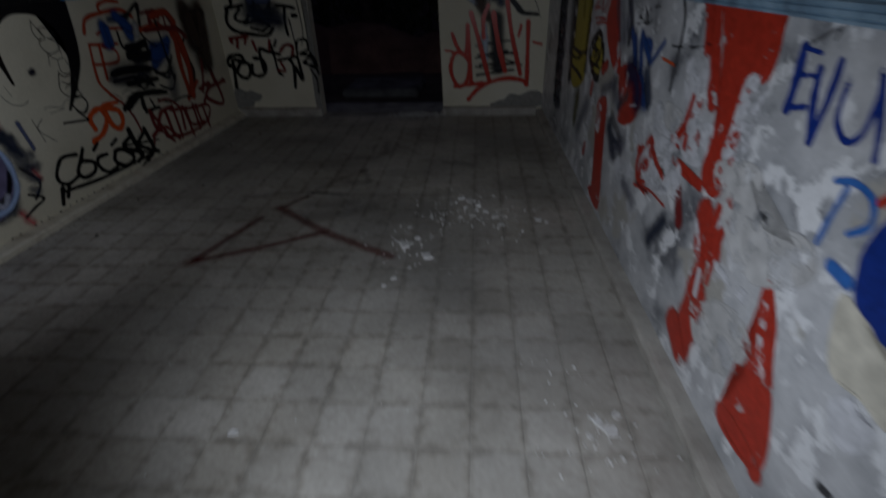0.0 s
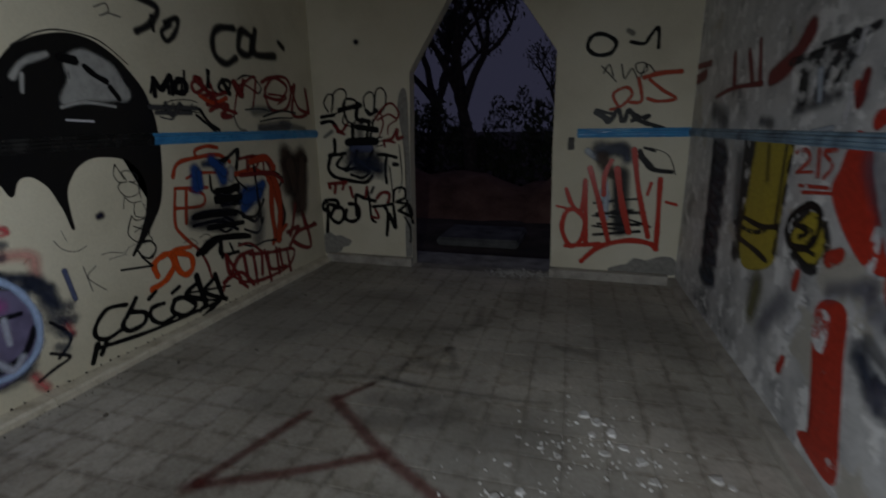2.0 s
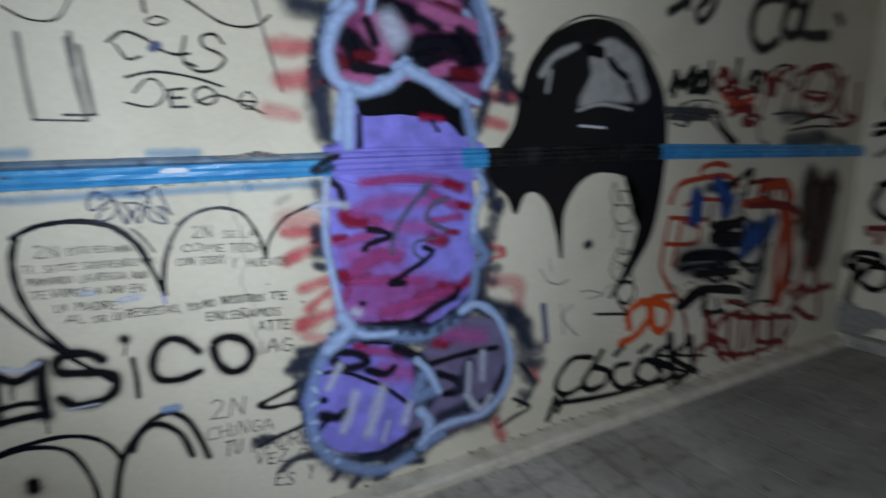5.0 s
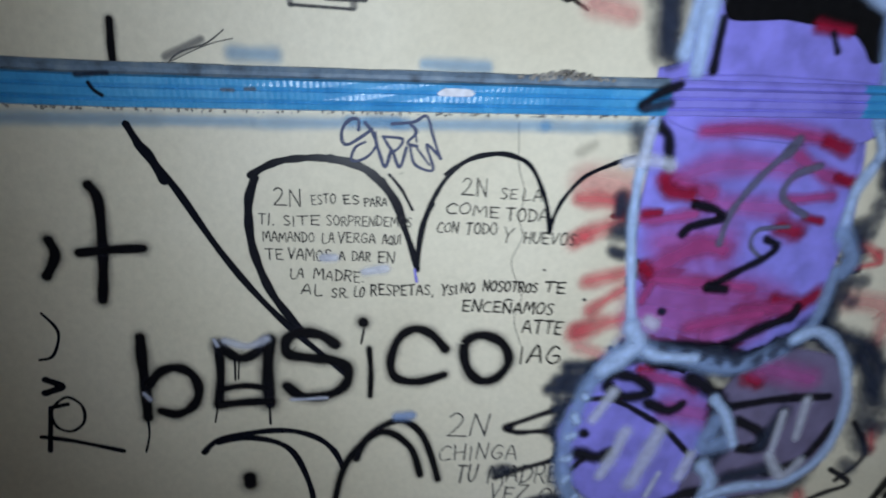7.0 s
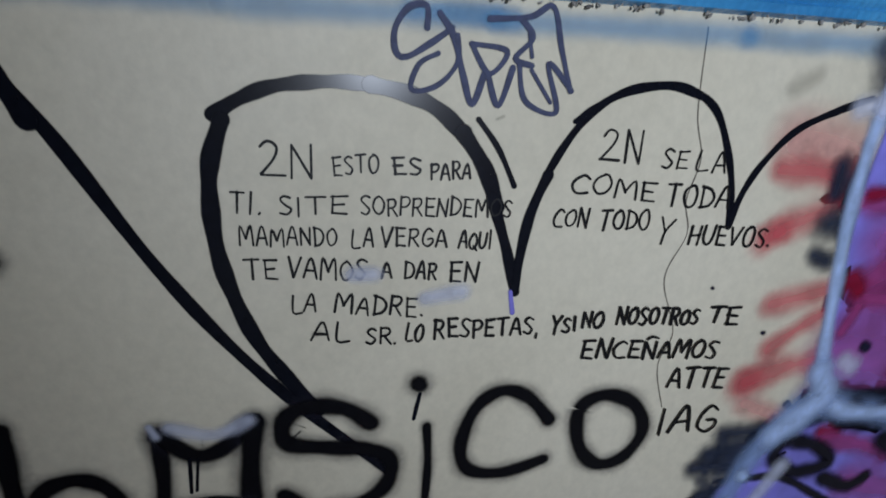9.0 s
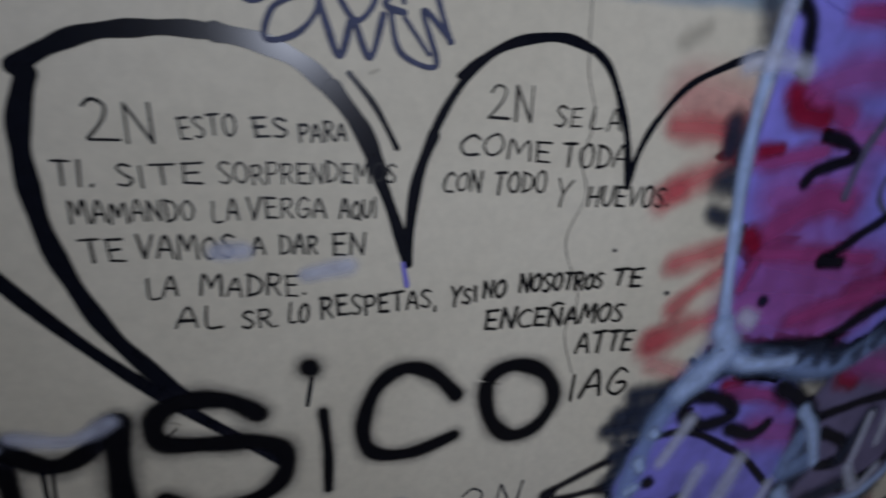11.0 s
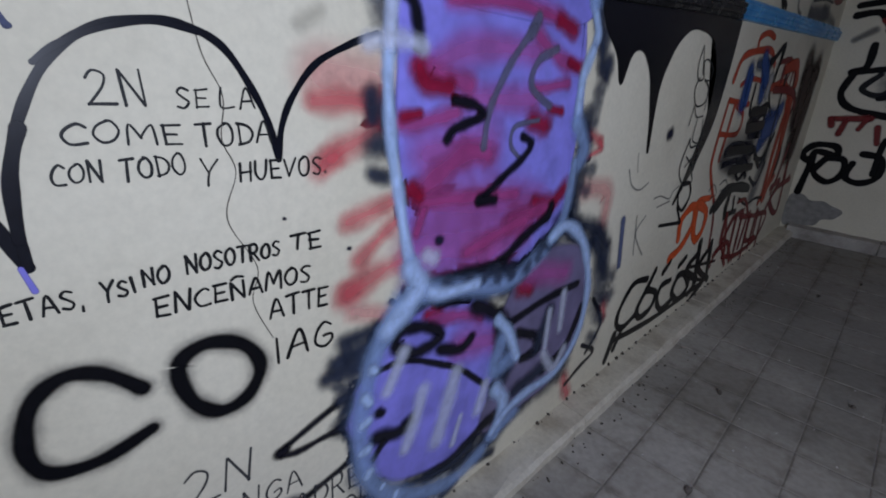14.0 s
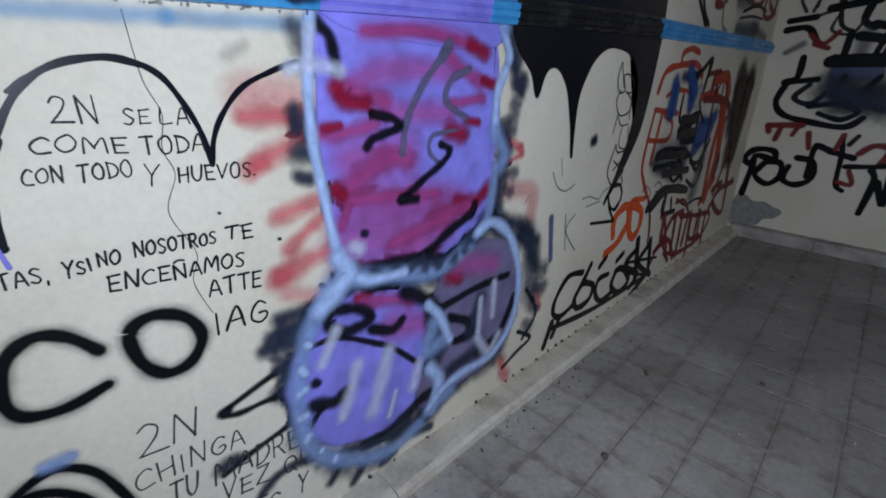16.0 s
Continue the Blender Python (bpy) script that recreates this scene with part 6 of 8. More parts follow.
g.stroke(BLACK, 0.0581, (-2.096, 1.623), (-2.009, 1.604))
g.stroke(BLACK, 0.0864, (-2.268, 1.395), (-1.982, 1.406))
g.stroke(THIN, 0.0219, (-2.052, 1.741), (-2.061, 1.858), (-1.980, 1.913), (-1.936, 1.854), (-1.953, 1.720))
g.stroke(MARKER, 0.0473, (-2.039, 1.723), (-1.987, 1.680), (-1.920, 1.720))
g.stroke(THIN, 0.0214, (-1.939, 1.738), (-1.915, 1.911), (-1.850, 1.948), (-1.800, 1.878), (-1.829, 1.735), (-1.942, 1.650))
g.stroke(MAROON, 0.0261, (-1.943, 1.620), (-1.855, 1.735), (-1.744, 1.790), (-1.664, 1.702), (-1.684, 1.633), (-1.779, 1.676), (-1.910, 1.620))
g.stroke(MAROON, 0.0207, (-1.684, 1.616), (-1.781, 1.559), (-1.796, 1.471))
g.stroke(MARKER, 0.0280, (-1.962, 1.621), (-1.978, 1.532), (-2.015, 1.412))
g.stroke(MAROON, 0.0221, (-1.875, 1.707), (-1.845, 1.578), (-1.901, 1.442))
g.stroke(THIN, 0.0157, (-1.948, 1.424), (-1.862, 1.442))
g.stroke(THIN, 0.0157, (-1.949, 1.382), (-1.863, 1.400))
g.stroke(THIN, 0.0155, (-1.950, 1.334), (-1.864, 1.352))
g.stroke(MAROON, 0.0414, (-1.850, 1.400), (-1.751, 1.423), (-1.686, 1.517), (-1.687, 1.423), (-1.623, 1.440))
g.stroke(MAROON, 0.0318, (-1.838, 1.340), (-1.836, 1.400), (-1.720, 1.382))
g.stroke(BLACK, 0.0465, (-2.451, 1.414), (-2.457, 1.276), (-2.531, 1.238))
g.stroke(BLACK, 0.0447, (-2.510, 1.238), (-2.330, 1.265))
g.stroke(BLACK, 0.0458, (-2.510, 1.238), (-2.553, 1.098), (-2.485, 1.003), (-2.308, 0.962), (-2.098, 0.943), (-2.007, 1.014))
g.stroke(MARKER, 0.0396, (-2.367, 1.227), (-2.443, 1.131), (-2.338, 1.089), (-2.264, 1.165))
g.stroke(BLACKMIST, 0.2730, (-2.225, 1.259), (-2.022, 1.169))
g.stroke(BLACKMIST, 0.2044, (-2.163, 1.073), (-1.953, 1.231))
g.stroke(SLATE, 0.1122, (-2.223, 1.321), (-2.018, 1.322))
g.stroke(SLATE, 0.1059, (-2.194, 1.166), (-2.058, 1.106))
g.stroke(BLACK, 0.0379, (-2.338, 1.070), (-2.162, 1.105), (-2.046, 1.057), (-2.131, 0.992), (-2.269, 1.027))
g.stroke(BLACK, 0.0380, (-2.176, 1.290), (-2.208, 1.166), (-2.113, 1.118))
g.stroke(BLACK, 0.0377, (-1.985, 1.291), (-2.057, 1.137), (-1.924, 1.078))
g.stroke(BLACK, 0.0403, (-1.919, 1.255), (-1.801, 1.244), (-1.710, 1.221))
g.stroke(BLACK, 0.0348, (-1.820, 1.232), (-1.844, 1.080), (-1.834, 0.938))
g.stroke(BLACK, 0.0523, (-1.737, 1.148), (-1.698, 1.143))
g.stroke(THIN, 0.0166, (-1.790, 1.111), (-1.763, 0.804))
g.stroke(THIN, 0.0164, (-1.669, 1.352), (-1.648, 0.992), (-1.690, 0.838))
g.stroke(MAROON, 0.0496, (-2.563, 0.916), (-2.344, 0.936))
g.stroke(MAROON, 0.0462, (-2.550, 0.871), (-2.563, 0.916))
g.stroke(MAROON, 0.0416, (-2.495, 0.814), (-2.475, 0.906))
g.stroke(MAROON, 0.0393, (-2.391, 0.857), (-2.359, 0.935))
g.stroke(BLACK, 0.0894, (-2.286, 1.385), (-1.942, 1.392))
g.stroke(HALO, 0.2760, (-2.222, 1.189), (-1.919, 1.103))
g.stroke(BLACK, 0.0585, (-2.366, 1.736), (-2.108, 1.777))
g.stroke(BLACK, 0.0663, (-2.166, 1.553), (-1.928, 1.516))
g.finish()

g = Graffiti("graffiti_tag", on_far, 1, "black sprayed lettering on cream wall")
g.stroke(BLACK, 0.0485, (-2.630, 0.353), (-2.603, 0.571), (-2.591, 0.672), (-2.466, 0.658), (-2.484, 0.723), (-2.610, 0.718), (-2.668, 0.635), (-2.595, 0.585))
g.stroke(BLACK, 0.0465, (-2.519, 0.629), (-2.569, 0.520), (-2.475, 0.458), (-2.399, 0.529), (-2.416, 0.634), (-2.519, 0.629))
g.stroke(BLACK, 0.0465, (-2.358, 0.617), (-2.377, 0.517), (-2.292, 0.482), (-2.203, 0.540), (-2.213, 0.670), (-2.319, 0.691))
g.stroke(BLACK, 0.0407, (-2.231, 0.558), (-2.223, 0.786), (-2.125, 0.758))
g.stroke(BLACK, 0.0442, (-2.222, 0.799), (-2.104, 0.759), (-1.988, 0.732))
g.stroke(BLACK, 0.0359, (-2.080, 0.868), (-2.057, 0.729), (-2.042, 0.536), (-1.994, 0.487))
g.stroke(MAROON, 0.0384, (-2.079, 0.887), (-2.104, 0.778))
g.stroke(MAROON, 0.0426, (-2.290, 0.880), (-2.266, 0.771))
g.stroke(MARKER, 0.0330, (-2.033, 0.825), (-1.997, 0.889))
g.stroke(MAROON, 0.0453, (-1.966, 0.764), (-1.896, 0.830), (-1.809, 0.815), (-1.832, 0.707))
g.stroke(BLACK, 0.0377, (-2.017, 0.666), (-1.866, 0.686), (-1.765, 0.710))
g.stroke(MAROON, 0.0347, (-1.990, 0.636), (-1.952, 0.541), (-2.041, 0.549))
g.stroke(BLACK, 0.0449, (-1.867, 0.661), (-1.835, 0.580), (-1.860, 0.340))
g.stroke(BLACK, 0.0421, (-1.765, 0.679), (-1.750, 0.425), (-1.814, 0.581))
g.stroke(BLACK, 0.0319, (-1.765, 0.710), (-1.742, 0.867), (-1.631, 0.883), (-1.625, 0.779), (-1.731, 0.730), (-1.600, 0.718))
g.stroke(BLACK, 0.0385, (-1.700, 0.632), (-1.587, 0.700), (-1.550, 0.577), (-1.700, 0.632))
g.stroke(BLACK, 0.0331, (-1.600, 0.749), (-1.569, 0.626), (-1.537, 0.502))
g.stroke(THIN, 0.0279, (-1.635, 0.560), (-1.571, 0.437), (-1.572, 0.277))
g.finish()

g = Graffiti("graffiti_mark", on_far, 1, "small black sprayed spot")
g.stroke(SPOT, 0.0607, (-2.121, 2.419), (-2.108, 2.418))
g.finish()

g = Graffiti("graffiti_tag", on_far, 1, "black sprayed letters high beside the opening")
g.stroke(BLACK, 0.0385, (0.276, 2.322), (0.241, 2.227), (0.321, 2.159), (0.443, 2.167), (0.486, 2.256), (0.383, 2.329), closed=True)
g.stroke(BLACK, 0.0325, (0.611, 2.253), (0.726, 2.232), (0.768, 2.290), (0.831, 2.355), (0.846, 2.192))
g.stroke(PENCIL, 0.0483, (0.584, 2.349), (0.624, 2.323))
g.stroke(THIN, 0.0138, (0.377, 2.058), (0.510, 1.919))
g.stroke(THIN, 0.0148, (0.396, 1.998), (0.440, 2.070), (0.482, 1.970))
g.stroke(THIN, 0.0145, (0.548, 2.065), (0.582, 1.941), (0.639, 2.026), (0.704, 1.936), (0.765, 2.054), (0.843, 1.978))
g.stroke(THIN, 0.0146, (0.670, 2.059), (0.740, 2.070), (0.769, 2.006), (0.700, 1.985), closed=True)
g.stroke(RUST, 0.0301, (0.553, 1.682), (0.494, 1.805), (0.603, 1.866), (0.657, 1.800), (0.576, 1.702), (0.479, 1.669))
g.stroke(RUST, 0.0332, (0.704, 1.936), (0.744, 1.747), (0.648, 1.730))
g.stroke(RUST, 0.0459, (0.751, 1.944), (0.890, 1.976), (1.051, 1.983))
g.stroke(RUST, 0.0321, (0.800, 1.922), (0.913, 1.830), (1.028, 1.754), (0.889, 1.733), (0.791, 1.761))
g.stroke(BLACK, 0.0305, (0.352, 1.672), (0.440, 1.644), (0.522, 1.617), (0.462, 1.551), (0.406, 1.619))
g.stroke(BLACK, 0.0364, (0.629, 1.650), (0.732, 1.597), (0.661, 1.563), (0.818, 1.611), (0.784, 1.556), (0.959, 1.492))
g.finish()

g = Graffiti("graffiti_tag", on_far, 1, "large red sprayed letters over black ladder marks")
g.stroke(DIMBLUE, 0.1223, (0.429, 1.277), (0.605, 1.320), (0.664, 1.214))
g.stroke(PALEBLUE, 0.0712, (0.298, 1.288), (0.407, 1.213))
g.stroke(PALEBLUE, 0.1044, (0.470, 0.896), (0.497, 0.813))
g.stroke(BROWNSTAIN, 0.0789, (0.583, 1.063), (0.641, 0.563))
g.stroke(BLACK, 0.0221, (0.379, 0.655), (0.656, 0.643), (0.921, 0.565))
g.stroke(BLACK, 0.0239, (0.385, 0.552), (0.718, 0.521))
g.stroke(BLACK, 0.0223, (0.382, 0.781), (0.591, 0.815), (0.821, 0.839))
g.stroke(BLACK, 0.0223, (0.547, 0.702), (0.753, 0.726))
g.stroke(BLACK, 0.0437, (0.768, 1.288), (0.870, 1.131), (1.060, 1.096))
g.stroke(BLACK, 0.0276, (0.805, 1.319), (0.896, 1.288))
g.stroke(THIN, 0.0099, (0.854, 1.319), (1.015, 1.252), (1.096, 1.070))
g.stroke(SOFTBLACK, 0.1846, (0.614, 1.064), (0.650, 0.541))
g.stroke(HALO, 0.1677, (0.405, 1.310), (0.623, 1.288))
g.stroke(BROWNSTAIN, 0.1358, (0.430, 1.226), (0.513, 1.080))
g.stroke(PALEBLUE, 0.0687, (0.477, 0.989), (0.508, 0.633))
g.stroke(BLACK, 0.0314, (0.414, 0.678), (0.807, 0.701))
g.stroke(BLACK, 0.0317, (0.432, 0.575), (0.819, 0.581))
g.stroke(BLACK, 0.0319, (0.400, 0.461), (0.826, 0.515))
g.stroke(BLACK, 0.0539, (0.778, 1.242), (0.879, 1.140))
g.stroke(BLACK, 0.0478, (0.346, 1.648), (0.460, 1.585))
g.stroke(BLACK, 0.0412, (0.483, 1.565), (0.546, 1.668), (0.581, 1.564))
g.stroke(BLACK, 0.0409, (0.610, 1.563), (0.642, 1.665), (0.712, 1.581), (0.818, 1.533))
g.stroke(RED, 0.0443, (0.113, 0.916), (0.176, 0.763), (0.267, 0.709), (0.288, 1.003))
g.stroke(RED, 0.0500, (0.125, 0.686), (0.089, 0.509), (0.176, 0.334), (0.284, 0.406), (0.306, 0.606), (0.212, 0.707), closed=True)
g.stroke(RED, 0.0493, (0.293, 1.003), (0.330, 0.373))
g.stroke(RED, 0.0545, (0.328, 1.125), (0.435, 0.783), (0.540, 0.414))
g.stroke(RED, 0.0498, (0.522, 1.197), (0.469, 1.061), (0.472, 0.868))
g.stroke(RED, 0.0619, (0.579, 1.117), (0.645, 0.789), (0.730, 0.499))
g.stroke(RED, 0.0512, (0.717, 1.304), (0.790, 0.903), (0.909, 0.462))
g.stroke(RED, 0.0332, (0.868, 0.878), (0.893, 0.987))
g.stroke(RED, 0.0499, (0.969, 1.026), (0.980, 0.690), (0.991, 0.353))
g.stroke(RED, 0.0560, (0.297, 0.178), (0.464, 0.339), (0.726, 0.418), (0.936, 0.395), (0.992, 0.341))
g.stroke(RED, 0.0479, (0.131, 0.331), (0.462, 0.368))
g.stroke(RED, 0.0275, (0.027, 0.741), (0.112, 0.726))
g.stroke(RED, 0.0306, (1.038, 0.812), (1.129, 0.788))
g.finish()

g = Graffiti("graffiti_tag", on_right, 1, "dark sprayed column smear in the corner")
g.stroke(HALOMIST, 0.30, (5.30, 1.36), (5.27, 1.05), (5.24, 0.72), (5.20, 0.42))
for k in range(7):
    z = 1.36 - 0.145 * k
    g.stroke(HALO, 0.13, (5.42 - 0.012 * k, z), (5.22, z - 0.03), (5.12 - 0.01 * k, z - 0.08), (5.26, z - 0.12), (5.40, z - 0.10))
g.stroke(BLACKMIST, 0.13, (5.43, 1.38), (5.38, 0.9), (5.33, 0.40))
g.stroke(BLACKMIST, 0.22, (5.561, 1.619), (5.25, 1.56))
g.stroke(SMUDGE, 0.20, (4.843, 1.30), (4.78, 0.954))
g.finish()

g = Graffiti("graffiti_tag", on_right, 1, "yellow block and oval outlined in black")
g.fill(YELLOW, 0.0148, (4.605, 1.430), (4.159, 1.441), (4.161, 1.244), (4.154, 1.017), (4.166, 0.802), (4.536, 0.685), (4.680, 0.885), (4.627, 1.163))
g.stroke(WORNBLACK, 0.1366, (4.693, 1.417), (4.699, 1.156), (4.705, 0.880), (4.713, 0.715))
g.stroke(WORNBLACK, 0.0315, (4.659, 1.447), (4.146, 1.450))
g.stroke(BLACKMIST, 0.0585, (4.423, 1.408), (4.383, 1.224))
g.stroke(WORNBLACK, 0.0293, (4.800, 0.904), (4.463, 0.907), (4.218, 0.989))
g.stroke(WORNBLACK, 0.0436, (4.138, 1.432), (4.142, 1.118), (4.156, 0.847))
g.stroke(OLIVE, 0.1820, (4.302, 0.626), (4.333, 0.461))
g.fill(YELLOW, 0.0121, (3.871, 1.121), (3.746, 1.112), (3.692, 1.014), (3.757, 0.905), (3.899, 0.914), (3.986, 1.000))
g.stroke(WORNBLACK, 0.0539, (3.878, 1.137), (3.736, 1.119), (3.671, 1.013), (3.738, 0.893), (3.909, 0.899), (4.017, 0.993), closed=True)
g.stroke(WORNBLACK, 0.0256, (3.899, 1.062), (3.785, 1.038), (3.875, 0.969), (3.751, 0.958))
g.finish()

g = Graffiti("graffiti_tag", on_right, 2, "red sprayed numerals and diamond")
g.stroke(WORNRED, 0.0263, (4.086, 1.389), (3.991, 1.404), (3.944, 1.363), (4.054, 1.294))
g.stroke(WORNRED, 0.0163, (4.054, 1.294), (3.900, 1.312))
g.stroke(WORNRED, 0.0390, (3.870, 1.406), (3.847, 1.302))
g.stroke(WORNRED, 0.0242, (3.731, 1.417), (3.827, 1.403), (3.742, 1.353), (3.796, 1.295))
g.stroke(WORNRED, 0.0184, (4.006, 1.238), (3.740, 1.257))
g.stroke(WORNRED, 0.0187, (3.962, 1.210), (3.707, 1.239))
g.fill(RED, 0.0103, (3.615, 1.485), (3.512, 1.449), (3.456, 1.311), (3.410, 1.221), (3.329, 1.115), (3.264, 1.023), (3.392, 1.015), (3.551, 1.097), (3.702, 1.242), (3.669, 1.353))
g.fill(WORNRED, 0.0107, (3.254, 1.032), (3.127, 1.082), (3.008, 1.078), (2.898, 1.028), (2.848, 0.946), (2.890, 0.859), (3.012, 0.791), (3.163, 0.772), (3.152, 0.855), (3.233, 0.923))
g.stroke(NAVYMIST, 0.1761, (3.101, 1.064), (2.962, 1.029), (2.898, 0.947))
g.stroke(WORNRED, 0.0783, (3.634, 0.970), (3.557, 1.010))
g.stroke(WORNRED, 0.0581, (3.861, 0.389), (3.888, 0.324))
g.stroke(WORNRED, 0.0649, (3.866, 0.837), (3.878, 0.770))
g.fill(WORNRED, 0.0108, (3.648, 0.748), (3.457, 0.812), (3.398, 0.597), (3.333, 0.339), (3.306, 0.124), (3.599, 0.139), (3.517, 0.236), (3.602, 0.505))
g.fill(WORNWHITE, 0.0081, (3.628, 0.734), (3.552, 0.743), (3.551, 0.583), (3.647, 0.611))
g.stroke(WORNWHITE, 0.0585, (3.360, 1.145), (3.364, 0.984), (3.368, 0.920))
g.stroke(WORNWHITE, 0.0461, (3.354, 0.885), (3.340, 0.799))
g.stroke(WHITEPAINT, 0.0204, (3.110, 1.040), (3.115, 0.972))
g.stroke(WHITEPAINT, 0.0176, (3.155, 0.948), (3.170, 0.901))
g.stroke(WHITEPAINT, 0.0111, (2.995, 0.890), (2.904, 0.921))
g.stroke(SLATEMIST, 0.1196, (3.581, 0.843), (3.319, 0.959))
g.stroke(SLATEMIST, 0.1660, (3.318, 0.897), (3.207, 0.859))
g.stroke(HALO, 0.1632, (3.307, 0.679), (3.163, 0.574))
g.stroke(HALO, 0.0720, (3.189, 0.639), (3.083, 0.641))
g.stroke(SLATEMIST, 0.2061, (3.465, 1.381), (3.295, 1.191))
g.stroke(SLATEMIST, 0.2109, (3.961, 0.661), (4.165, 0.446))
g.fill(WORNWHITE, 0.0128, (3.081, 0.546), (2.951, 0.619), (2.815, 0.585), (2.890, 0.484), (3.032, 0.480))
g.stroke(WORNWHITE, 0.0376, (2.836, 0.787), (2.796, 0.765))
g.stroke(WORNWHITE, 0.0849, (3.872, 0.557), (3.788, 0.654))
g.stroke(SLATEMIST, 0.1281, (2.890, 0.484), (2.706, 0.455))
g.stroke(WORNRED, 0.0209, (2.696, 0.766), (2.739, 0.709), (2.733, 0.633), (2.680, 0.617), (2.644, 0.650), (2.654, 0.743), closed=True)
g.stroke(WORNRED, 0.0205, (2.719, 0.552), (2.635, 0.570), (2.553, 0.572))
g.stroke(WORNBLACK, 0.0088, (3.117, 1.338), (3.085, 1.361), (3.036, 1.302), (3.103, 1.284))
g.stroke(WORNBLACK, 0.0099, (3.042, 1.359), (2.998, 1.326), (3.007, 1.292))
g.stroke(WORNBLACK, 0.0100, (2.980, 1.355), (2.968, 1.301), (2.893, 1.314), (2.902, 1.371))
g.stroke(BLACKMIST, 0.0133, (3.169, 1.378), (3.043, 1.402))
g.finish()

g = Graffiti("graffiti_tag", on_right, 2, "smeared blue sprayed letters")
g.stroke(BLUE, 0.0814, (3.083, 1.206), (3.008, 1.078))
g.stroke(BLUE, 0.0694, (2.986, 1.213), (2.926, 1.099))
g.stroke(BLUE, 0.0558, (2.912, 1.217), (2.844, 1.221), (2.831, 1.152))
g.stroke(BLUE, 0.1342, (2.919, 1.042), (2.791, 0.977))
g.stroke(HALO, 0.0649, (2.820, 1.053), (2.746, 0.966))
g.stroke(PENCILDARK, 0.0620, (3.290, 1.391), (3.191, 1.294), (3.188, 1.187))
g.stroke(PENCIL, 0.0804, (3.285, 0.754), (3.093, 0.685), (3.025, 0.622))
g.stroke(WORNBLACK, 0.0105, (3.017, 1.333), (2.980, 1.355), (2.949, 1.313), (3.002, 1.297))
g.stroke(WORNBLACK, 0.0095, (2.937, 1.356), (2.932, 1.306), (2.870, 1.323))
g.stroke(PENCIL, 0.0582, (3.198, 0.838), (3.067, 0.931))
g.finish()

g = Graffiti("graffiti_tag", on_right, 2, "red and black scrawls above the rail")
g.stroke(BLACK, 0.0601, (4.779, 1.422), (4.744, 1.143), (4.687, 0.906))
g.stroke(BLACK, 0.0330, (4.735, 1.457), (4.464, 1.469), (4.197, 1.440))
g.stroke(BLACK, 0.0329, (4.630, 0.964), (4.384, 0.961), (4.175, 0.997))
g.stroke(BLACK, 0.0377, (4.717, 0.825), (4.411, 0.813), (4.230, 0.795))
g.stroke(BLACK, 0.0317, (4.723, 0.891), (4.626, 0.710))
g.stroke(BLACK, 0.0344, (4.204, 1.425), (4.191, 1.000))
g.stroke(BLACK, 0.0377, (4.054, 0.999), (4.032, 1.076), (3.899, 1.157), (3.785, 1.155), (3.751, 1.091), (3.780, 1.007), (3.869, 0.958), (3.996, 0.949), (4.054, 0.999))
g.stroke(BLACK, 0.0297, (3.994, 1.055), (3.847, 1.044), (3.914, 1.002))
g.stroke(BLACK, 0.0329, (3.944, 0.925), (3.818, 0.895))
g.stroke(MAROON, 0.1206, (4.143, 1.955), (4.309, 1.836), (4.538, 1.775))
g.stroke(MAROON, 0.0720, (5.222, 1.982), (5.163, 1.787))
g.stroke(MAROON, 0.0604, (4.942, 1.965), (4.829, 1.781))
g.stroke(MAROON, 0.0578, (4.776, 2.005), (4.704, 1.783))
g.stroke(MAROON, 0.0336, (5.548, 1.726), (5.154, 1.764), (4.659, 1.754))
g.stroke(MAROON, 0.1063, (6.507, 1.879), (5.915, 1.924))
g.stroke(MAROON, 0.0570, (6.323, 2.020), (5.787, 1.997))
g.stroke(WORNBLACK, 0.0388, (4.318, 1.826), (3.896, 1.845), (3.601, 1.879))
g.stroke(WORNBLACK, 0.0369, (3.910, 1.655), (3.774, 1.746), (3.682, 1.834))
g.stroke(WORNBLACK, 0.0380, (4.174, 1.768), (4.157, 1.662))
g.stroke(WORNWHITE, 0.0418, (4.058, 1.771), (4.005, 1.629))
g.stroke(WORNRED, 0.0451, (3.677, 1.673), (3.642, 1.597))
g.stroke(RED, 0.0719, (3.489, 1.536), (3.331, 1.596), (3.143, 1.660), (2.936, 1.693))
g.stroke(MAROON, 0.0829, (3.329, 1.739), (3.203, 1.814))
g.stroke(MAROON, 0.0595, (3.443, 1.669), (3.390, 1.747))
g.stroke(MAROON, 0.0669, (3.636, 1.615), (3.621, 1.706))
g.stroke(WORNBLACK, 0.0946, (4.129, 1.638), (4.112, 1.778), (3.988, 1.818))
g.stroke(WORNBLACK, 0.0627, (3.989, 1.659), (3.875, 1.779), (3.757, 1.872))
g.stroke(WORNBLACK, 0.0608, (3.801, 1.673), (3.780, 1.793))
g.stroke(WORNBLACK, 0.0200, (4.010, 1.873), (3.662, 1.869))
g.stroke(WORNBLACK, 0.0499, (3.472, 1.798), (3.432, 1.852))
g.stroke(BLACKMIST, 0.0937, (4.186, 1.582), (3.790, 1.647))
g.stroke(PALEBLUE, 0.0653, (3.987, 1.752), (3.952, 1.635))
g.stroke(WHITEPAINT, 0.0456, (3.689, 1.873), (3.704, 1.796))
g.stroke(WORNWHITE, 0.0345, (3.511, 1.729), (3.357, 1.762))
g.stroke(WHITEPAINT, 0.0365, (3.701, 1.642), (3.718, 1.544))
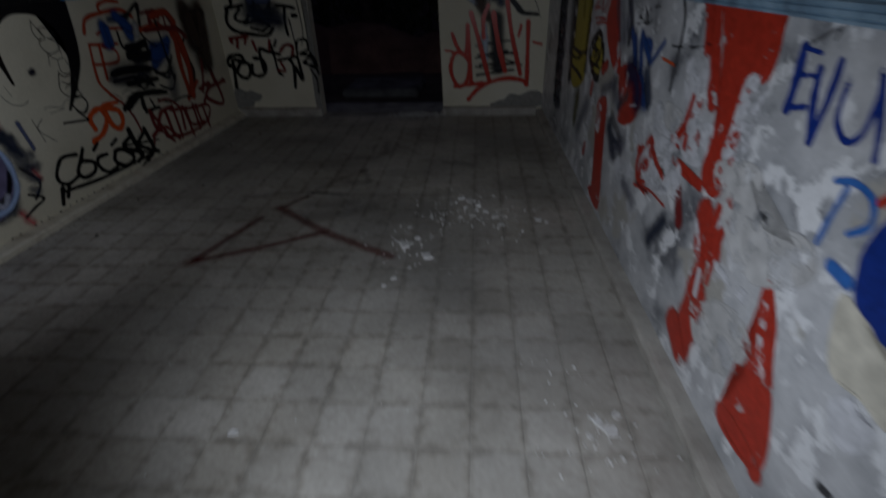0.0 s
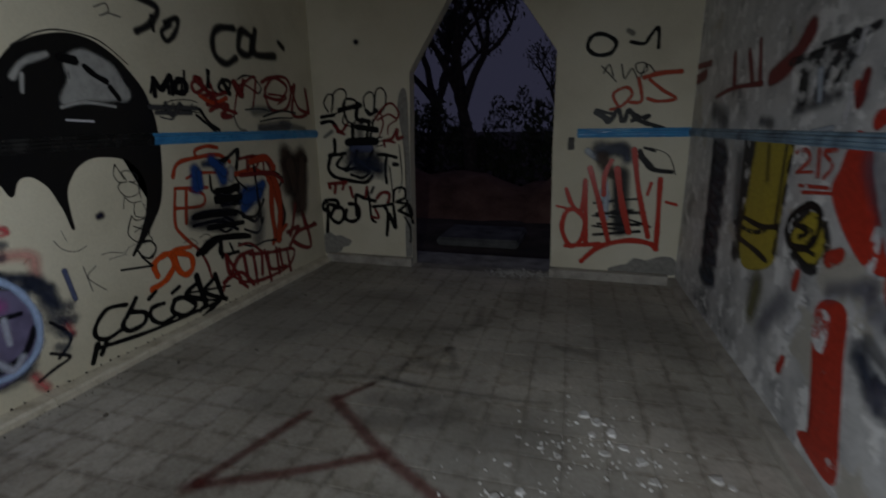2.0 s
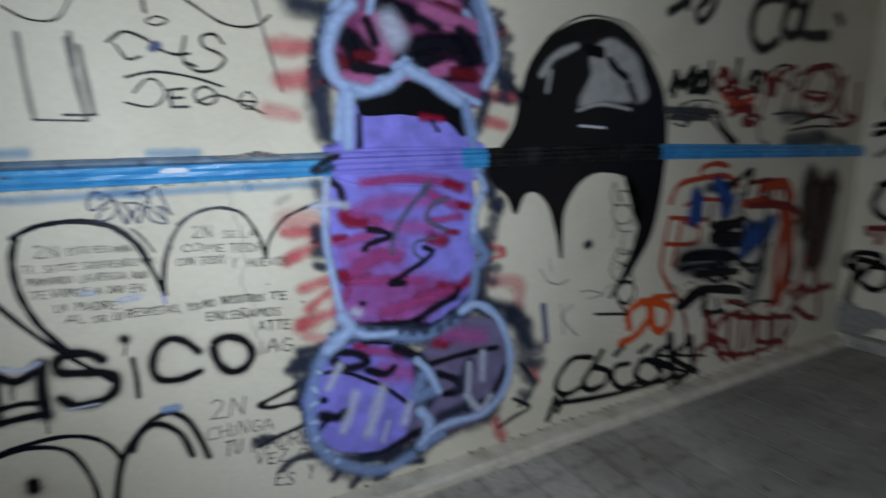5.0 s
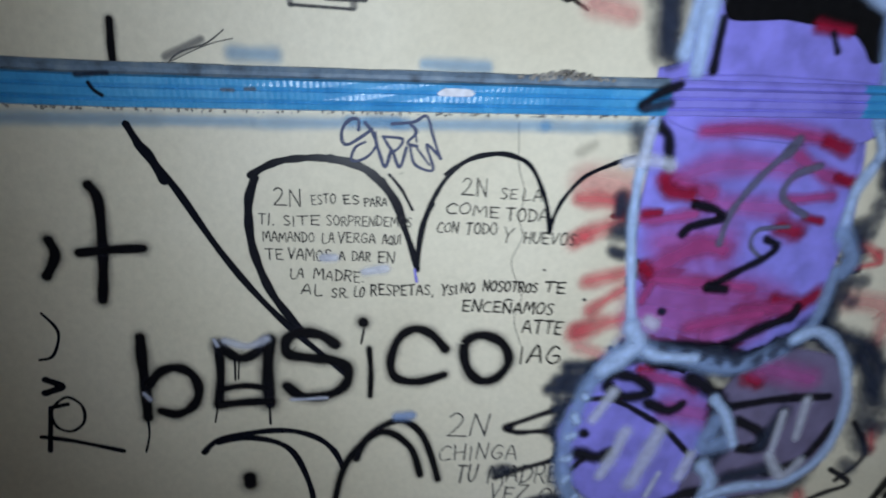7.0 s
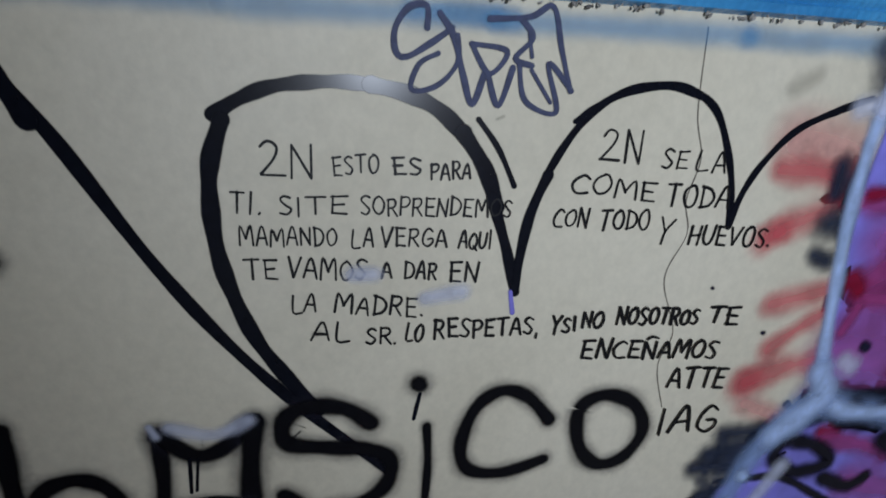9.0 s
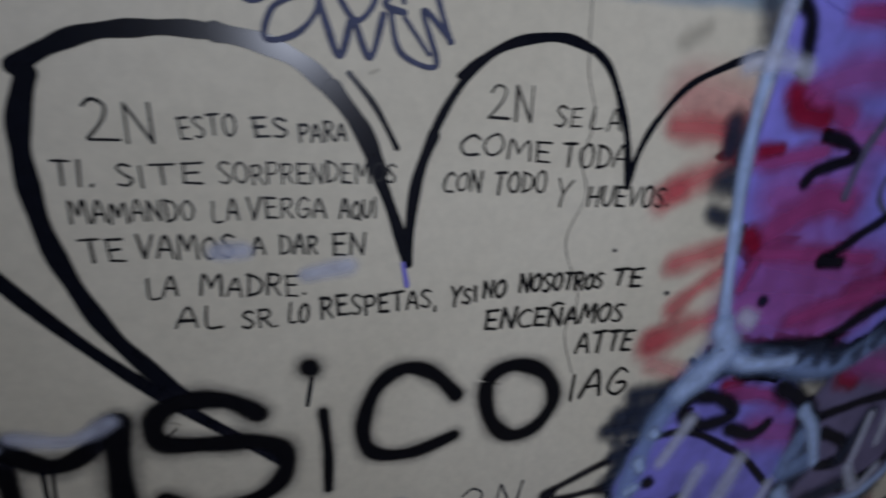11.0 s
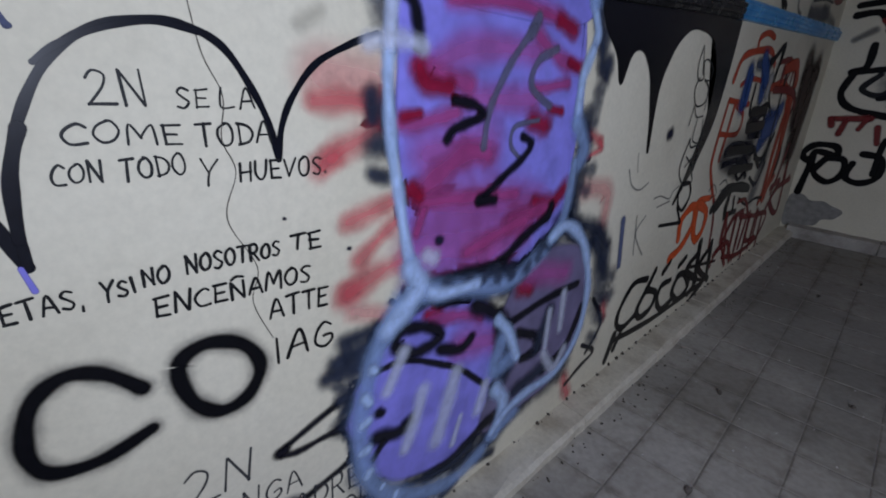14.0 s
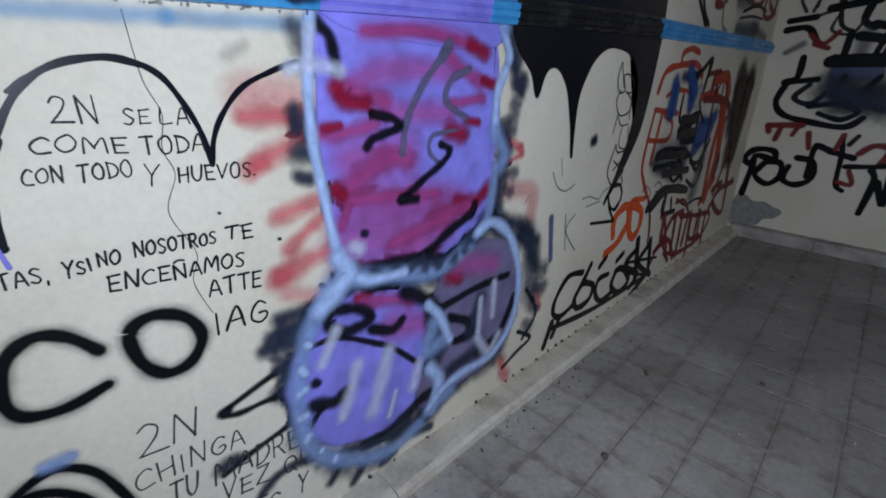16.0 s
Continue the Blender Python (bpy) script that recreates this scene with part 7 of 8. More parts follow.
g.stroke(WHITEPAINT, 0.0233, (3.328, 1.590), (3.348, 1.559))
g.stroke(WORNWHITE, 0.0388, (3.086, 1.744), (3.013, 1.766))
g.stroke(WORNBLACK, 0.0160, (3.140, 1.717), (3.021, 1.719))
g.stroke(MAROON, 0.0177, (3.070, 1.566), (2.941, 1.590))
g.stroke(BLACKMIST, 0.0953, (4.599, 1.542), (4.434, 1.523))
g.stroke(SLATEMIST, 0.1200, (3.303, 1.527), (2.977, 1.532))
g.stroke(PALEBLUE, 0.0342, (3.988, 1.484), (3.793, 1.507))
g.stroke(WORNRED, 0.0551, (3.210, 1.515), (3.002, 1.604), (2.714, 1.628), (2.503, 1.595), (2.379, 1.522))
g.stroke(SLATE, 0.0224, (3.011, 1.574), (2.807, 1.610), (2.667, 1.591))
g.stroke(WORNRED, 0.0682, (2.398, 1.515), (2.312, 1.414), (2.253, 1.286))
g.stroke(WORNBLACK, 0.0108, (2.958, 1.601), (2.845, 1.612), (2.729, 1.586))
g.stroke(WORNBLACK, 0.0112, (2.747, 1.470), (2.551, 1.457), (2.449, 1.467))
g.stroke(PENCILDARK, 0.0235, (2.578, 1.453), (2.507, 1.354), (2.505, 1.213), (2.511, 1.079))
g.stroke(WORNBLACK, 0.0100, (2.583, 1.247), (2.366, 1.272), (2.242, 1.299))
g.stroke(WORNBLACK, 0.0113, (3.144, 1.364), (3.022, 1.382), (2.970, 1.318), (3.072, 1.322))
g.stroke(WORNBLACK, 0.0089, (2.943, 1.364), (2.788, 1.392))
g.stroke(BLUE, 0.0575, (3.148, 1.244), (3.049, 1.146))
g.stroke(BLUE, 0.0537, (2.989, 1.249), (2.831, 1.158))
g.stroke(BLUE, 0.0364, (2.672, 1.254), (2.802, 1.141))
g.stroke(DIMBLUE, 0.1020, (2.825, 1.092), (2.731, 0.978))
g.stroke(ORANGE, 0.0140, (2.661, 1.186), (2.523, 1.182))
g.fill(WORNWHITE, 0.0134, (2.389, 1.207), (2.256, 1.258), (2.221, 1.200), (2.237, 1.082), (2.272, 0.993), (2.350, 1.102))
g.fill(WORNWHITE, 0.0152, (2.626, 0.735), (2.471, 0.868), (2.333, 0.845), (2.292, 0.784), (2.317, 0.665), (2.548, 0.653))
g.stroke(WORNRED, 0.0372, (2.374, 0.907), (2.303, 0.972), (2.271, 1.106))
g.stroke(WORNRED, 0.0508, (2.741, 0.736), (2.663, 0.719), (2.675, 0.639))
g.stroke(WORNRED, 0.0355, (2.590, 0.843), (2.508, 0.831))
g.stroke(BROWNSTAIN, 0.0235, (2.532, 0.799), (2.447, 0.771), (2.364, 0.736))
g.stroke(WORNRED, 0.0400, (2.256, 0.954), (2.253, 0.918))
g.stroke(WORNRED, 0.0200, (2.326, 0.897), (2.306, 0.896))
g.stroke(WORNRED, 0.0400, (2.313, 0.834), (2.182, 0.840), (2.097, 0.831))
g.stroke(MAROON, 0.0749, (2.219, 0.744), (2.144, 0.631))
g.stroke(HALO, 0.1073, (2.399, 0.401), (2.286, 0.554))
g.stroke(MAROON, 0.0272, (2.696, 0.577), (2.523, 0.594))
g.finish()

g = Graffiti("graffiti_tag", on_right, 2, "broad red sprayed band flaking off the wall")
g.fill(WORNRED, 0.0108, (2.221, 1.510), (1.876, 1.515), (1.836, 1.380), (1.834, 1.267), (1.904, 1.213), (1.895, 1.017), (1.920, 0.853), (2.055, 0.868), (2.067, 1.100), (2.132, 1.294))
g.stroke(WORNRED, 0.0918, (2.293, 1.492), (2.218, 1.338), (2.119, 1.127))
g.stroke(WORNRED, 0.0524, (2.206, 1.096), (2.273, 1.012), (2.332, 0.932))
g.stroke(WORNRED, 0.0500, (2.239, 0.828), (2.047, 0.830))
g.stroke(WORNRED, 0.0700, (2.175, 0.975), (2.183, 0.927))
g.stroke(WORNRED, 0.1004, (1.855, 0.851), (1.850, 0.722), (1.839, 0.658))
g.stroke(WORNRED, 0.1273, (1.962, 0.754), (1.927, 0.629))
g.stroke(WORNRED, 0.0962, (1.894, 0.574), (1.906, 0.489))
g.stroke(WORNRED, 0.1677, (1.876, 0.456), (1.875, 0.317), (1.866, 0.204))
g.stroke(WORNRED, 0.1395, (1.977, 0.231), (1.874, 0.166))
g.stroke(WORNRED, 0.0280, (1.825, 0.619), (1.827, 0.544))
g.fill(WORNRED, 0.0084, (1.527, 0.754), (1.449, 0.671), (1.394, 0.550), (1.290, 0.336), (1.304, 0.209), (1.528, 0.182), (1.499, 0.355), (1.487, 0.527), (1.530, 0.669))
g.stroke(WORNRED, 0.0743, (1.520, 0.221), (1.349, 0.227), (1.290, 0.214))
g.stroke(WORNRED, 0.1260, (2.601, 0.783), (2.587, 0.688))
g.stroke(WORNRED, 0.0360, (2.501, 0.749), (2.364, 0.743))
g.fill(WORNWHITE, 0.0108, (1.928, 1.241), (1.840, 1.246), (1.830, 1.146), (1.833, 1.066), (1.869, 1.006), (1.904, 0.954), (1.919, 1.121))
g.stroke(WORNWHITE, 0.1131, (2.281, 1.263), (2.235, 1.161), (2.243, 1.054))
g.stroke(WORNWHITE, 0.1202, (2.590, 0.963), (2.505, 0.883))
g.fill(WORNWHITE, 0.0112, (2.223, 0.993), (2.072, 1.049), (2.091, 0.904), (2.206, 0.872), (2.290, 0.914))
g.stroke(WORNWHITE, 0.0469, (1.818, 0.889), (1.835, 0.818), (1.891, 0.745))
g.stroke(WORNWHITE, 0.0400, (1.799, 0.636), (1.703, 0.630))
g.stroke(WORNWHITE, 0.0285, (1.477, 0.582), (1.435, 0.485))
g.stroke(WORNWHITE, 0.0256, (1.508, 0.686), (1.489, 0.627))
g.stroke(WORNWHITE, 0.0363, (1.946, 0.592), (1.963, 0.530))
g.stroke(WORNWHITE, 0.0388, (1.891, 0.551), (1.876, 0.456))
g.stroke(WORNWHITE, 0.0496, (1.630, 0.637), (1.563, 0.643))
g.stroke(WORNWHITE, 0.0349, (1.511, 0.765), (1.445, 0.793))
g.fill(PALEGREY, 0.0168, (1.851, 0.975), (1.734, 1.011), (1.648, 0.894), (1.474, 0.926), (1.399, 0.879), (1.449, 0.799), (1.573, 0.742), (1.705, 0.762), (1.805, 0.854))
g.fill(PALEGREY, 0.0191, (1.768, 0.485), (1.623, 0.562), (1.512, 0.528), (1.518, 0.450), (1.573, 0.344), (1.694, 0.361))
g.fill(CREAMPATCH, 0.0100, (1.292, 0.870), (1.214, 0.867), (1.128, 0.833), (1.043, 0.857), (0.977, 0.746), (1.055, 0.711), (1.141, 0.716), (1.233, 0.711))
g.fill(WORNWHITE, 0.0041, (1.190, 0.632), (1.152, 0.689), (1.113, 0.676), (1.072, 0.681), (1.076, 0.608), (1.130, 0.565))
g.stroke(PENCILDARK, 0.0250, (1.108, 0.430), (1.072, 0.441))
g.finish()

g = Graffiti("graffiti_tag", on_right, 2, "deep blue sprayed capital letters")
g.stroke(WORNNAVY, 0.0390, (1.721, 1.359), (1.712, 1.283), (1.710, 1.207))
g.stroke(WORNNAVY, 0.0140, (1.721, 1.359), (1.650, 1.356))
g.stroke(WORNNAVY, 0.0158, (1.712, 1.291), (1.648, 1.303))
g.stroke(WORNNAVY, 0.0188, (1.710, 1.207), (1.642, 1.227))
g.stroke(WORNNAVY, 0.0305, (1.635, 1.319), (1.619, 1.247), (1.583, 1.156))
g.stroke(WORNNAVY, 0.0280, (1.583, 1.156), (1.571, 1.258), (1.574, 1.348))
g.stroke(WORNNAVY, 0.0161, (1.574, 1.348), (1.565, 1.299))
g.stroke(WORNNAVY, 0.0199, (1.528, 1.319), (1.520, 1.231), (1.471, 1.192), (1.432, 1.218), (1.426, 1.293), (1.443, 1.347))
g.stroke(WORNNAVY, 0.0188, (1.439, 1.348), (1.389, 1.231), (1.371, 1.181))
g.stroke(COBALT, 0.0205, (1.448, 1.103), (1.391, 1.120), (1.331, 1.106), (1.309, 1.056), (1.353, 1.010))
g.stroke(COBALT, 0.0198, (1.407, 1.100), (1.419, 1.021), (1.427, 0.945))
g.stroke(COBALT, 0.0450, (1.359, 0.921), (1.296, 0.915))
g.fill(WORNNAVY, 0.0112, (1.245, 0.890), (1.284, 0.970), (1.279, 1.059), (1.209, 1.134), (1.093, 0.981), (1.082, 0.877), (1.162, 0.864))
g.stroke(WORNRED, 0.0268, (1.309, 1.110), (1.274, 1.152))
g.stroke(SMUDGE, 0.0178, (1.805, 1.438), (1.620, 1.457), (1.549, 1.456))
g.stroke(PENCIL, 0.0122, (1.696, 1.376), (1.615, 1.416), (1.620, 1.391))
g.finish()

g = Graffiti("paint_patch", on_right, 3, "pale flaked paint patches over the red band")
g.fill(WORNWHITE, 0.0134, (1.937, 1.232), (1.858, 1.232), (1.840, 1.161), (1.868, 1.048), (1.950, 0.979), (1.946, 1.080))
g.fill(PALEGREY, 0.0135, (1.978, 0.933), (1.802, 0.989), (1.638, 0.875), (1.485, 0.909), (1.491, 0.778), (1.648, 0.699), (1.845, 0.794))
g.fill(PALEGREY, 0.0166, (1.857, 0.393), (1.707, 0.524), (1.562, 0.497), (1.614, 0.319), (1.763, 0.295))
g.fill(WORNWHITE, 0.0188, (2.581, 0.964), (2.327, 0.918), (2.339, 0.738), (2.529, 0.719))
g.stroke(WORNWHITE, 0.0389, (2.295, 1.244), (2.234, 1.097), (2.221, 0.975))
g.stroke(WORNWHITE, 0.0333, (2.048, 0.734), (1.949, 0.628), (1.955, 0.476))
g.stroke(WORNRED, 0.0471, (1.882, 0.819), (1.893, 0.707), (1.877, 0.627))
g.fill(WORNWHITE, 0.0188, (2.681, 0.696), (2.546, 0.851), (2.393, 0.883), (2.264, 0.839), (2.212, 0.708), (2.368, 0.696), (2.541, 0.618))
g.fill(PALEGREY, 0.0189, (2.523, 1.010), (2.428, 1.032), (2.334, 1.013), (2.370, 0.948), (2.469, 0.945))
g.stroke(WORNRED, 0.0372, (2.608, 0.833), (2.512, 0.768), (2.395, 0.728))
g.stroke(WORNRED, 0.0267, (2.725, 0.709), (2.704, 0.600), (2.583, 0.620))
g.stroke(WORNRED, 0.0141, (2.643, 0.586), (2.480, 0.614), (2.312, 0.620))
g.stroke(SLATEMIST, 0.1544, (3.230, 1.426), (3.238, 1.262))
g.stroke(SLATEMIST, 0.1510, (3.187, 0.583), (3.000, 0.689))
g.finish()

g = Graffiti("floor_painting", on_floor, 1, "faded dark red sprayed star on the floor tiles")
g.stroke(FLOORRED, 0.0950, (-1.321, 2.684), (-1.301, 2.712))
g.stroke(FLOORRED, 0.0598, (-1.285, 2.712), (-0.928, 2.900), (-0.593, 3.110))
g.stroke(FLOORRED, 0.0605, (-1.300, 2.729), (-1.224, 2.991), (-1.122, 3.325))
g.stroke(FLOORRED, 0.0700, (-1.048, 3.497), (-0.615, 3.159), (-0.294, 2.960), (-0.039, 2.821))
g.stroke(FLOORRED, 0.0475, (-1.026, 3.507), (-0.898, 3.709))
g.stroke(FLOORSOOT, 0.0668, (-0.909, 3.693), (-0.779, 3.998), (-0.572, 4.301))
g.stroke(FLOORSOOT, 0.0648, (-1.434, 3.697), (-1.081, 3.756), (-0.879, 3.789), (-0.632, 3.761))
g.stroke(FLOORSOOT, 0.0341, (-0.879, 3.789), (-0.646, 3.755), (-0.351, 3.758), (-0.120, 3.753), (0.169, 3.772))
g.stroke(FLOORSOOT, 0.0633, (-0.572, 4.301), (-0.457, 4.030))
g.stroke(FLOORSOOT, 0.0745, (-0.708, 4.609), (-0.524, 4.645), (-0.477, 4.780), (-0.511, 5.091))
g.stroke(FLOORSOOT, 0.0961, (0.170, 4.512), (0.417, 4.445))
g.stroke(FLOORSOOT, 0.1326, (-0.820, 3.565), (-0.625, 3.546), (-0.498, 3.622))
g.stroke(FLOORSOOT, 0.1484, (-0.761, 3.353), (-0.519, 3.402), (-0.307, 3.540))
g.stroke(FLOORSOOT, 0.1053, (-0.643, 4.020), (-0.503, 4.011))
g.finish()


# ---- blue overspray along the rail ----
BLUEMIST = paint("blue_mist", (0.10, 0.33, 0.62), 0.98, 0.5, 0.42, 0.5, 18, 1.5)
g = Graffiti("overspray", on_left, 0, "hazy blue overspray beside the rail")
for u0, u1 in ((0.3, 0.75), (0.8, 1.30), (1.32, 1.62), (1.6, 1.95), (1.95, 2.2)):
    g.stroke(BLUEMIST, 0.035, (u0, rail_z(u0) - 0.026), (u1, rail_z(u1) - 0.024))
g.stroke(BLUEMIST, 0.042, (1.27, 1.488), (1.35, 1.488))
g.stroke(BLUEMIST, 0.034, (1.66, 1.488), (1.80, 1.490))
g.stroke(BLUEMIST, 0.03, (1.50, 1.365), (1.60, 1.365))
g.finish()

# ---- skirting ----
def skirting(name, plane, u0, u1, depth, height, piece, label, mat=CURB):
    top = tagged(new(name), label, "skirting", kind="structure")
    rng = random.Random(len(label))
    u = u0
    while u < u1 - 0.02:
        v = min(u1, u + piece * rng.uniform(0.8, 1.2))
        bm = bmesh.new()
        prof = ((depth, -0.01), (depth * 1.02, height * 0.7), (depth * 0.9, height * 0.95), (depth * 0.7, height), (0.0, height * 1.08))
        n = max(2, int((v - u) / 0.08))
        rows = []
        for i in range(n + 1):
            w = u + 0.002 + (v - u - 0.004) * i / n
            rows.append([bm.verts.new(plane(w, z + (rng.uniform(-0.003, 0.003) if z > 0 else 0), h + (rng.uniform(-0.003, 0.003) if h > 0 else 0))) for h, z in prof])
        for a, b in zip(rows, rows[1:]):
            for k in range(len(prof) - 1):
                bm.faces.new((a[k], b[k], b[k + 1], a[k + 1]))
        bm.faces.new(rows[0])
        bm.faces.new(rows[-1][::-1])
        bmesh.ops.recalc_face_normals(bm, faces=bm.faces[:])
        part("skirting_stone", bm, mat, top)
        u = v
    return top


skirting("baseboard_1", on_left, YB, YF, 0.108, 0.052, 0.55, "rough limewashed skirting kerb along the cream wall", PALE_CURB)
skirting("baseboard_2", on_right, YB, YF, 0.075, 0.065, 0.8, "dusty concrete skirting kerb along the wall foot")
skirting("baseboard_3", on_far, XL + 0.06, OP_L, 0.07, 0.09, 0.6, "crumbling plastered kerb at the wall foot")
skirting("baseboard_4", on_far, OP_R, right_x(YF) - 0.07, 0.07, 0.09, 0.6, "crumbling plastered kerb at the wall foot")

# crumbs of filler stuck in the joint above the kerb
def lump(bm, place, size, rng, flat=0.7):
    made = bmesh.ops.create_icosphere(bm, subdivisions=1, radius=size)["verts"]
    m = Matrix.Translation(place) @ pose(0, 0, 0, rng.uniform(0, 360), rng.uniform(0, 360), rng.uniform(0, 360))
    for v in made:
        v.co = v.co * rng.uniform(0.6, 1.25)
        v.co.z *= flat
        v.co = m @ v.co


GRIT = surface("dark_grit", (0.09, 0.075, 0.06), (0.04, 0.035, 0.03), (0.16, 0.14, 0.12), 40, 120, 0.9, 0.5, 0.004, 0.6)
rng = random.Random(9)
bm = bmesh.new()
u = 1.3
while u < 5.6:
    lump(bm, on_left(u, 0.056 + rng.uniform(-0.004, 0.006), 0.004), rng.uniform(0.006, 0.012), rng)
    if rng.random() < 0.5:
        lump(bm, on_left(u + 0.02, 0.054, 0.010), rng.uniform(0.003, 0.006), rng)
    u += rng.uniform(0.05, 0.14)
tagged(part("grit", bm, GRIT), "dark grit lodged along the top of the skirting", "grit", kind="stuff")

# bare plaster showing at the wall's foot
BARE = paint("bare_plaster_patch", (0.26, 0.25, 0.23), 0.4, 0.9, 0.97, 0.4, 25)
g = Graffiti("bare_patch", on_far, 0, "bare grey plaster wedge low in the corner")
g.fill(BARE, 0.012, (XL + 0.015, 0.09), (XL + 0.015, 0.30), (-2.60, 0.33), (-2.53, 0.29), (-2.46, 0.30), (-2.38, 0.27), (-2.33, 0.25), (-2.36, 0.20), (-2.44, 0.17), (-2.47, 0.12), (-2.58, 0.10))
g.finish()
g = Graffiti("bare_patch", on_far, 0, "bare grey plaster wedge low beside the corner")
g.fill(BARE, 0.012, (0.60, 0.10), (0.66, 0.15), (0.74, 0.17), (0.80, 0.23), (0.92, 0.22), (1.03, 0.26), (1.15, 0.25), (1.17, 0.10))
g.finish()
g = Graffiti("bare_patch", on_far, 0, "worn grey edge of the opening")
g.fill(BARE, 0.015, (-1.62, 0.1), (-1.60, 1.2), (-1.66, 1.75), (-1.58, 1.9), (-1.56, 1.2), (-1.57, 0.1))
g.finish()

# wall cracks
g = Graffiti("wall_crack", on_left, 0, "fine dark crack running down the painted wall")
CRACK = paint("crack_line", (0.10, 0.085, 0.07), 0.6, 0.9, 0.8, 0.6, 160)
g.stroke(CRACK, 0.0022, (1.885, 1.375), (1.895, 1.27), (1.915, 1.21), (1.905, 1.15), (1.918, 1.10), (1.895, 1.03), (1.93, 0.94), (1.915, 0.88), (1.94, 0.80))
g.finish()

# ---- socket plate by the opening ----
METAL = surface("dark_box", (0.05, 0.045, 0.04), (0.03, 0.03, 0.03), (0.09, 0.08, 0.07), 30, 90, 0.6, 0.3, 0.002, 0.5)
sock = group_thing("switch_box", "small dark empty switch box set in cream wall", "switch", place=(0.137, YF, 1.36))
bm = bmesh.new()
box(bm, -0.03, -0.012, -0.06, 0.03, 0.002, 0.06)
bmesh.ops.bevel(bm, geom=bm.edges[:], offset=0.004, segments=1, affect="EDGES")
part("plate", bm, METAL, sock)
bm = bmesh.new()
box(bm, -0.012, -0.018, -0.022, 0.012, -0.0125, 0.022)
part("rocker", bm, METAL, sock)

# ---- crumbled nest of plaster on the rail ----
CRUMB = surface("grey_crumbs", (0.30, 0.28, 0.25), (0.14, 0.13, 0.12), (0.42, 0.40, 0.37), 30, 90, 0.9, 0.5, 0.004, 0.6)
rng = random.Random(12)
bm = bmesh.new()
for i in range(150):
    u = rng.gauss(1.98, 0.06)
    lump(bm, on_left(u, rail_z(u) + 0.076 + rng.uniform(0, 0.022) * max(0, 1 - abs(u - 1.98) / 0.13), rng.uniform(0.004, 0.020)), rng.uniform(0.003, 0.007), rng)
for i in range(70):
    u = rng.uniform(1.1, 2.3)
    lump(bm, on_left(u, rail_z(u) + 0.086, rng.uniform(0.003, 0.010)), rng.uniform(0.001, 0.003), rng)
tagged(part("crumbled_plaster", bm, CRUMB), "grey crumbled plaster lying on the blue rail", "rubble", kind="stuff")
# small white patch on the face of the blue rail
g = Graffiti("white_patch", lambda u, v, h: on_left(u, v, 0.026 + h), 0, "white paint splash on the blue rail")
g.fill(WHITEPAINT, 0.004, (1.69, rail_z(1.7) + 0.038), (1.72, rail_z(1.7) + 0.056), (1.755, rail_z(1.7) + 0.052), (1.765, rail_z(1.7) + 0.040))
g.finish()

g = Graffiti("paint_smear", lambda u, v, h: on_left(u, v, 0.0275 + h), 1, "black sprayed smears on the blue rail")
g.stroke(MURALBLACK, 0.0257, (2.173, 1.423), (2.209, 1.451), (2.265, 1.475))
g.stroke(HALO, 0.0296, (2.183, 1.417), (2.243, 1.433))
g.stroke(MURALBLACK, 0.0081, (1.011, 1.417), (1.019, 1.404), (1.032, 1.395))
g.stroke(HALO, 0.0131, (0.992, 1.431), (1.045, 1.437))
g.stroke(SMUDGE, 0.0100, (1.251, 1.416), (1.271, 1.416))
g.stroke(SMUDGE, 0.0101, (1.295, 1.419), (1.312, 1.420))
g.finish()

# rough filler hanging along the rail's lower edge
rng = random.Random(17)
bm = bmesh.new()
for i in range(150):
    u = rng.uniform(0.6, 2.24)
    lump(bm, on_left(u, rail_z(u) - rng.uniform(0.0, 0.005), rng.uniform(0.002, 0.012)), rng.uniform(0.0015, 0.0045), rng)
tagged(part("rail_filler", bm, CRUMB), "crumbly filler along the lower edge of the rail", "filler", kind="stuff")

# ---- broken plaster on the floor ----
CHIP = piece_surface("plaster_chip", [(0.70, 0.69, 0.68), (0.82, 0.81, 0.80), (0.6, 0.59, 0.57)], 0.9, 90)


def chip(place, size, rng):
    bm = bmesh.new()
    n = rng.randint(5, 7)
    ring = [Vector((math.cos(2 * math.pi * k / n + rng.uniform(-0.25, 0.25)) * size * rng.uniform(0.6, 1.2), math.sin(2 * math.pi * k / n) * size * rng.uniform(0.5, 1.0), 0)) for k in range(n)]
    high = size * rng.uniform(0.2, 0.45)
    low = [bm.verts.new(p) for p in ring]
    up = [bm.verts.new(p * rng.uniform(0.75, 0.95) + Vector((0, 0, high * rng.uniform(0.7, 1.2)))) for p in ring]
    bm.faces.new(low[::-1])
    bm.faces.new(up)
    for k in range(n):
        bm.faces.new((low[k], low[(k + 1) % n], up[(k + 1) % n], up[k]))
    ob = part("plaster_chip", bm, CHIP)
    ob.location = place
    ob.rotation_euler = (0, 0, rng.uniform(0, 6.28))
    return tagged(ob, "broken chip of white plaster lying on floor tiles", "rubble", "plaster chips on the floor")


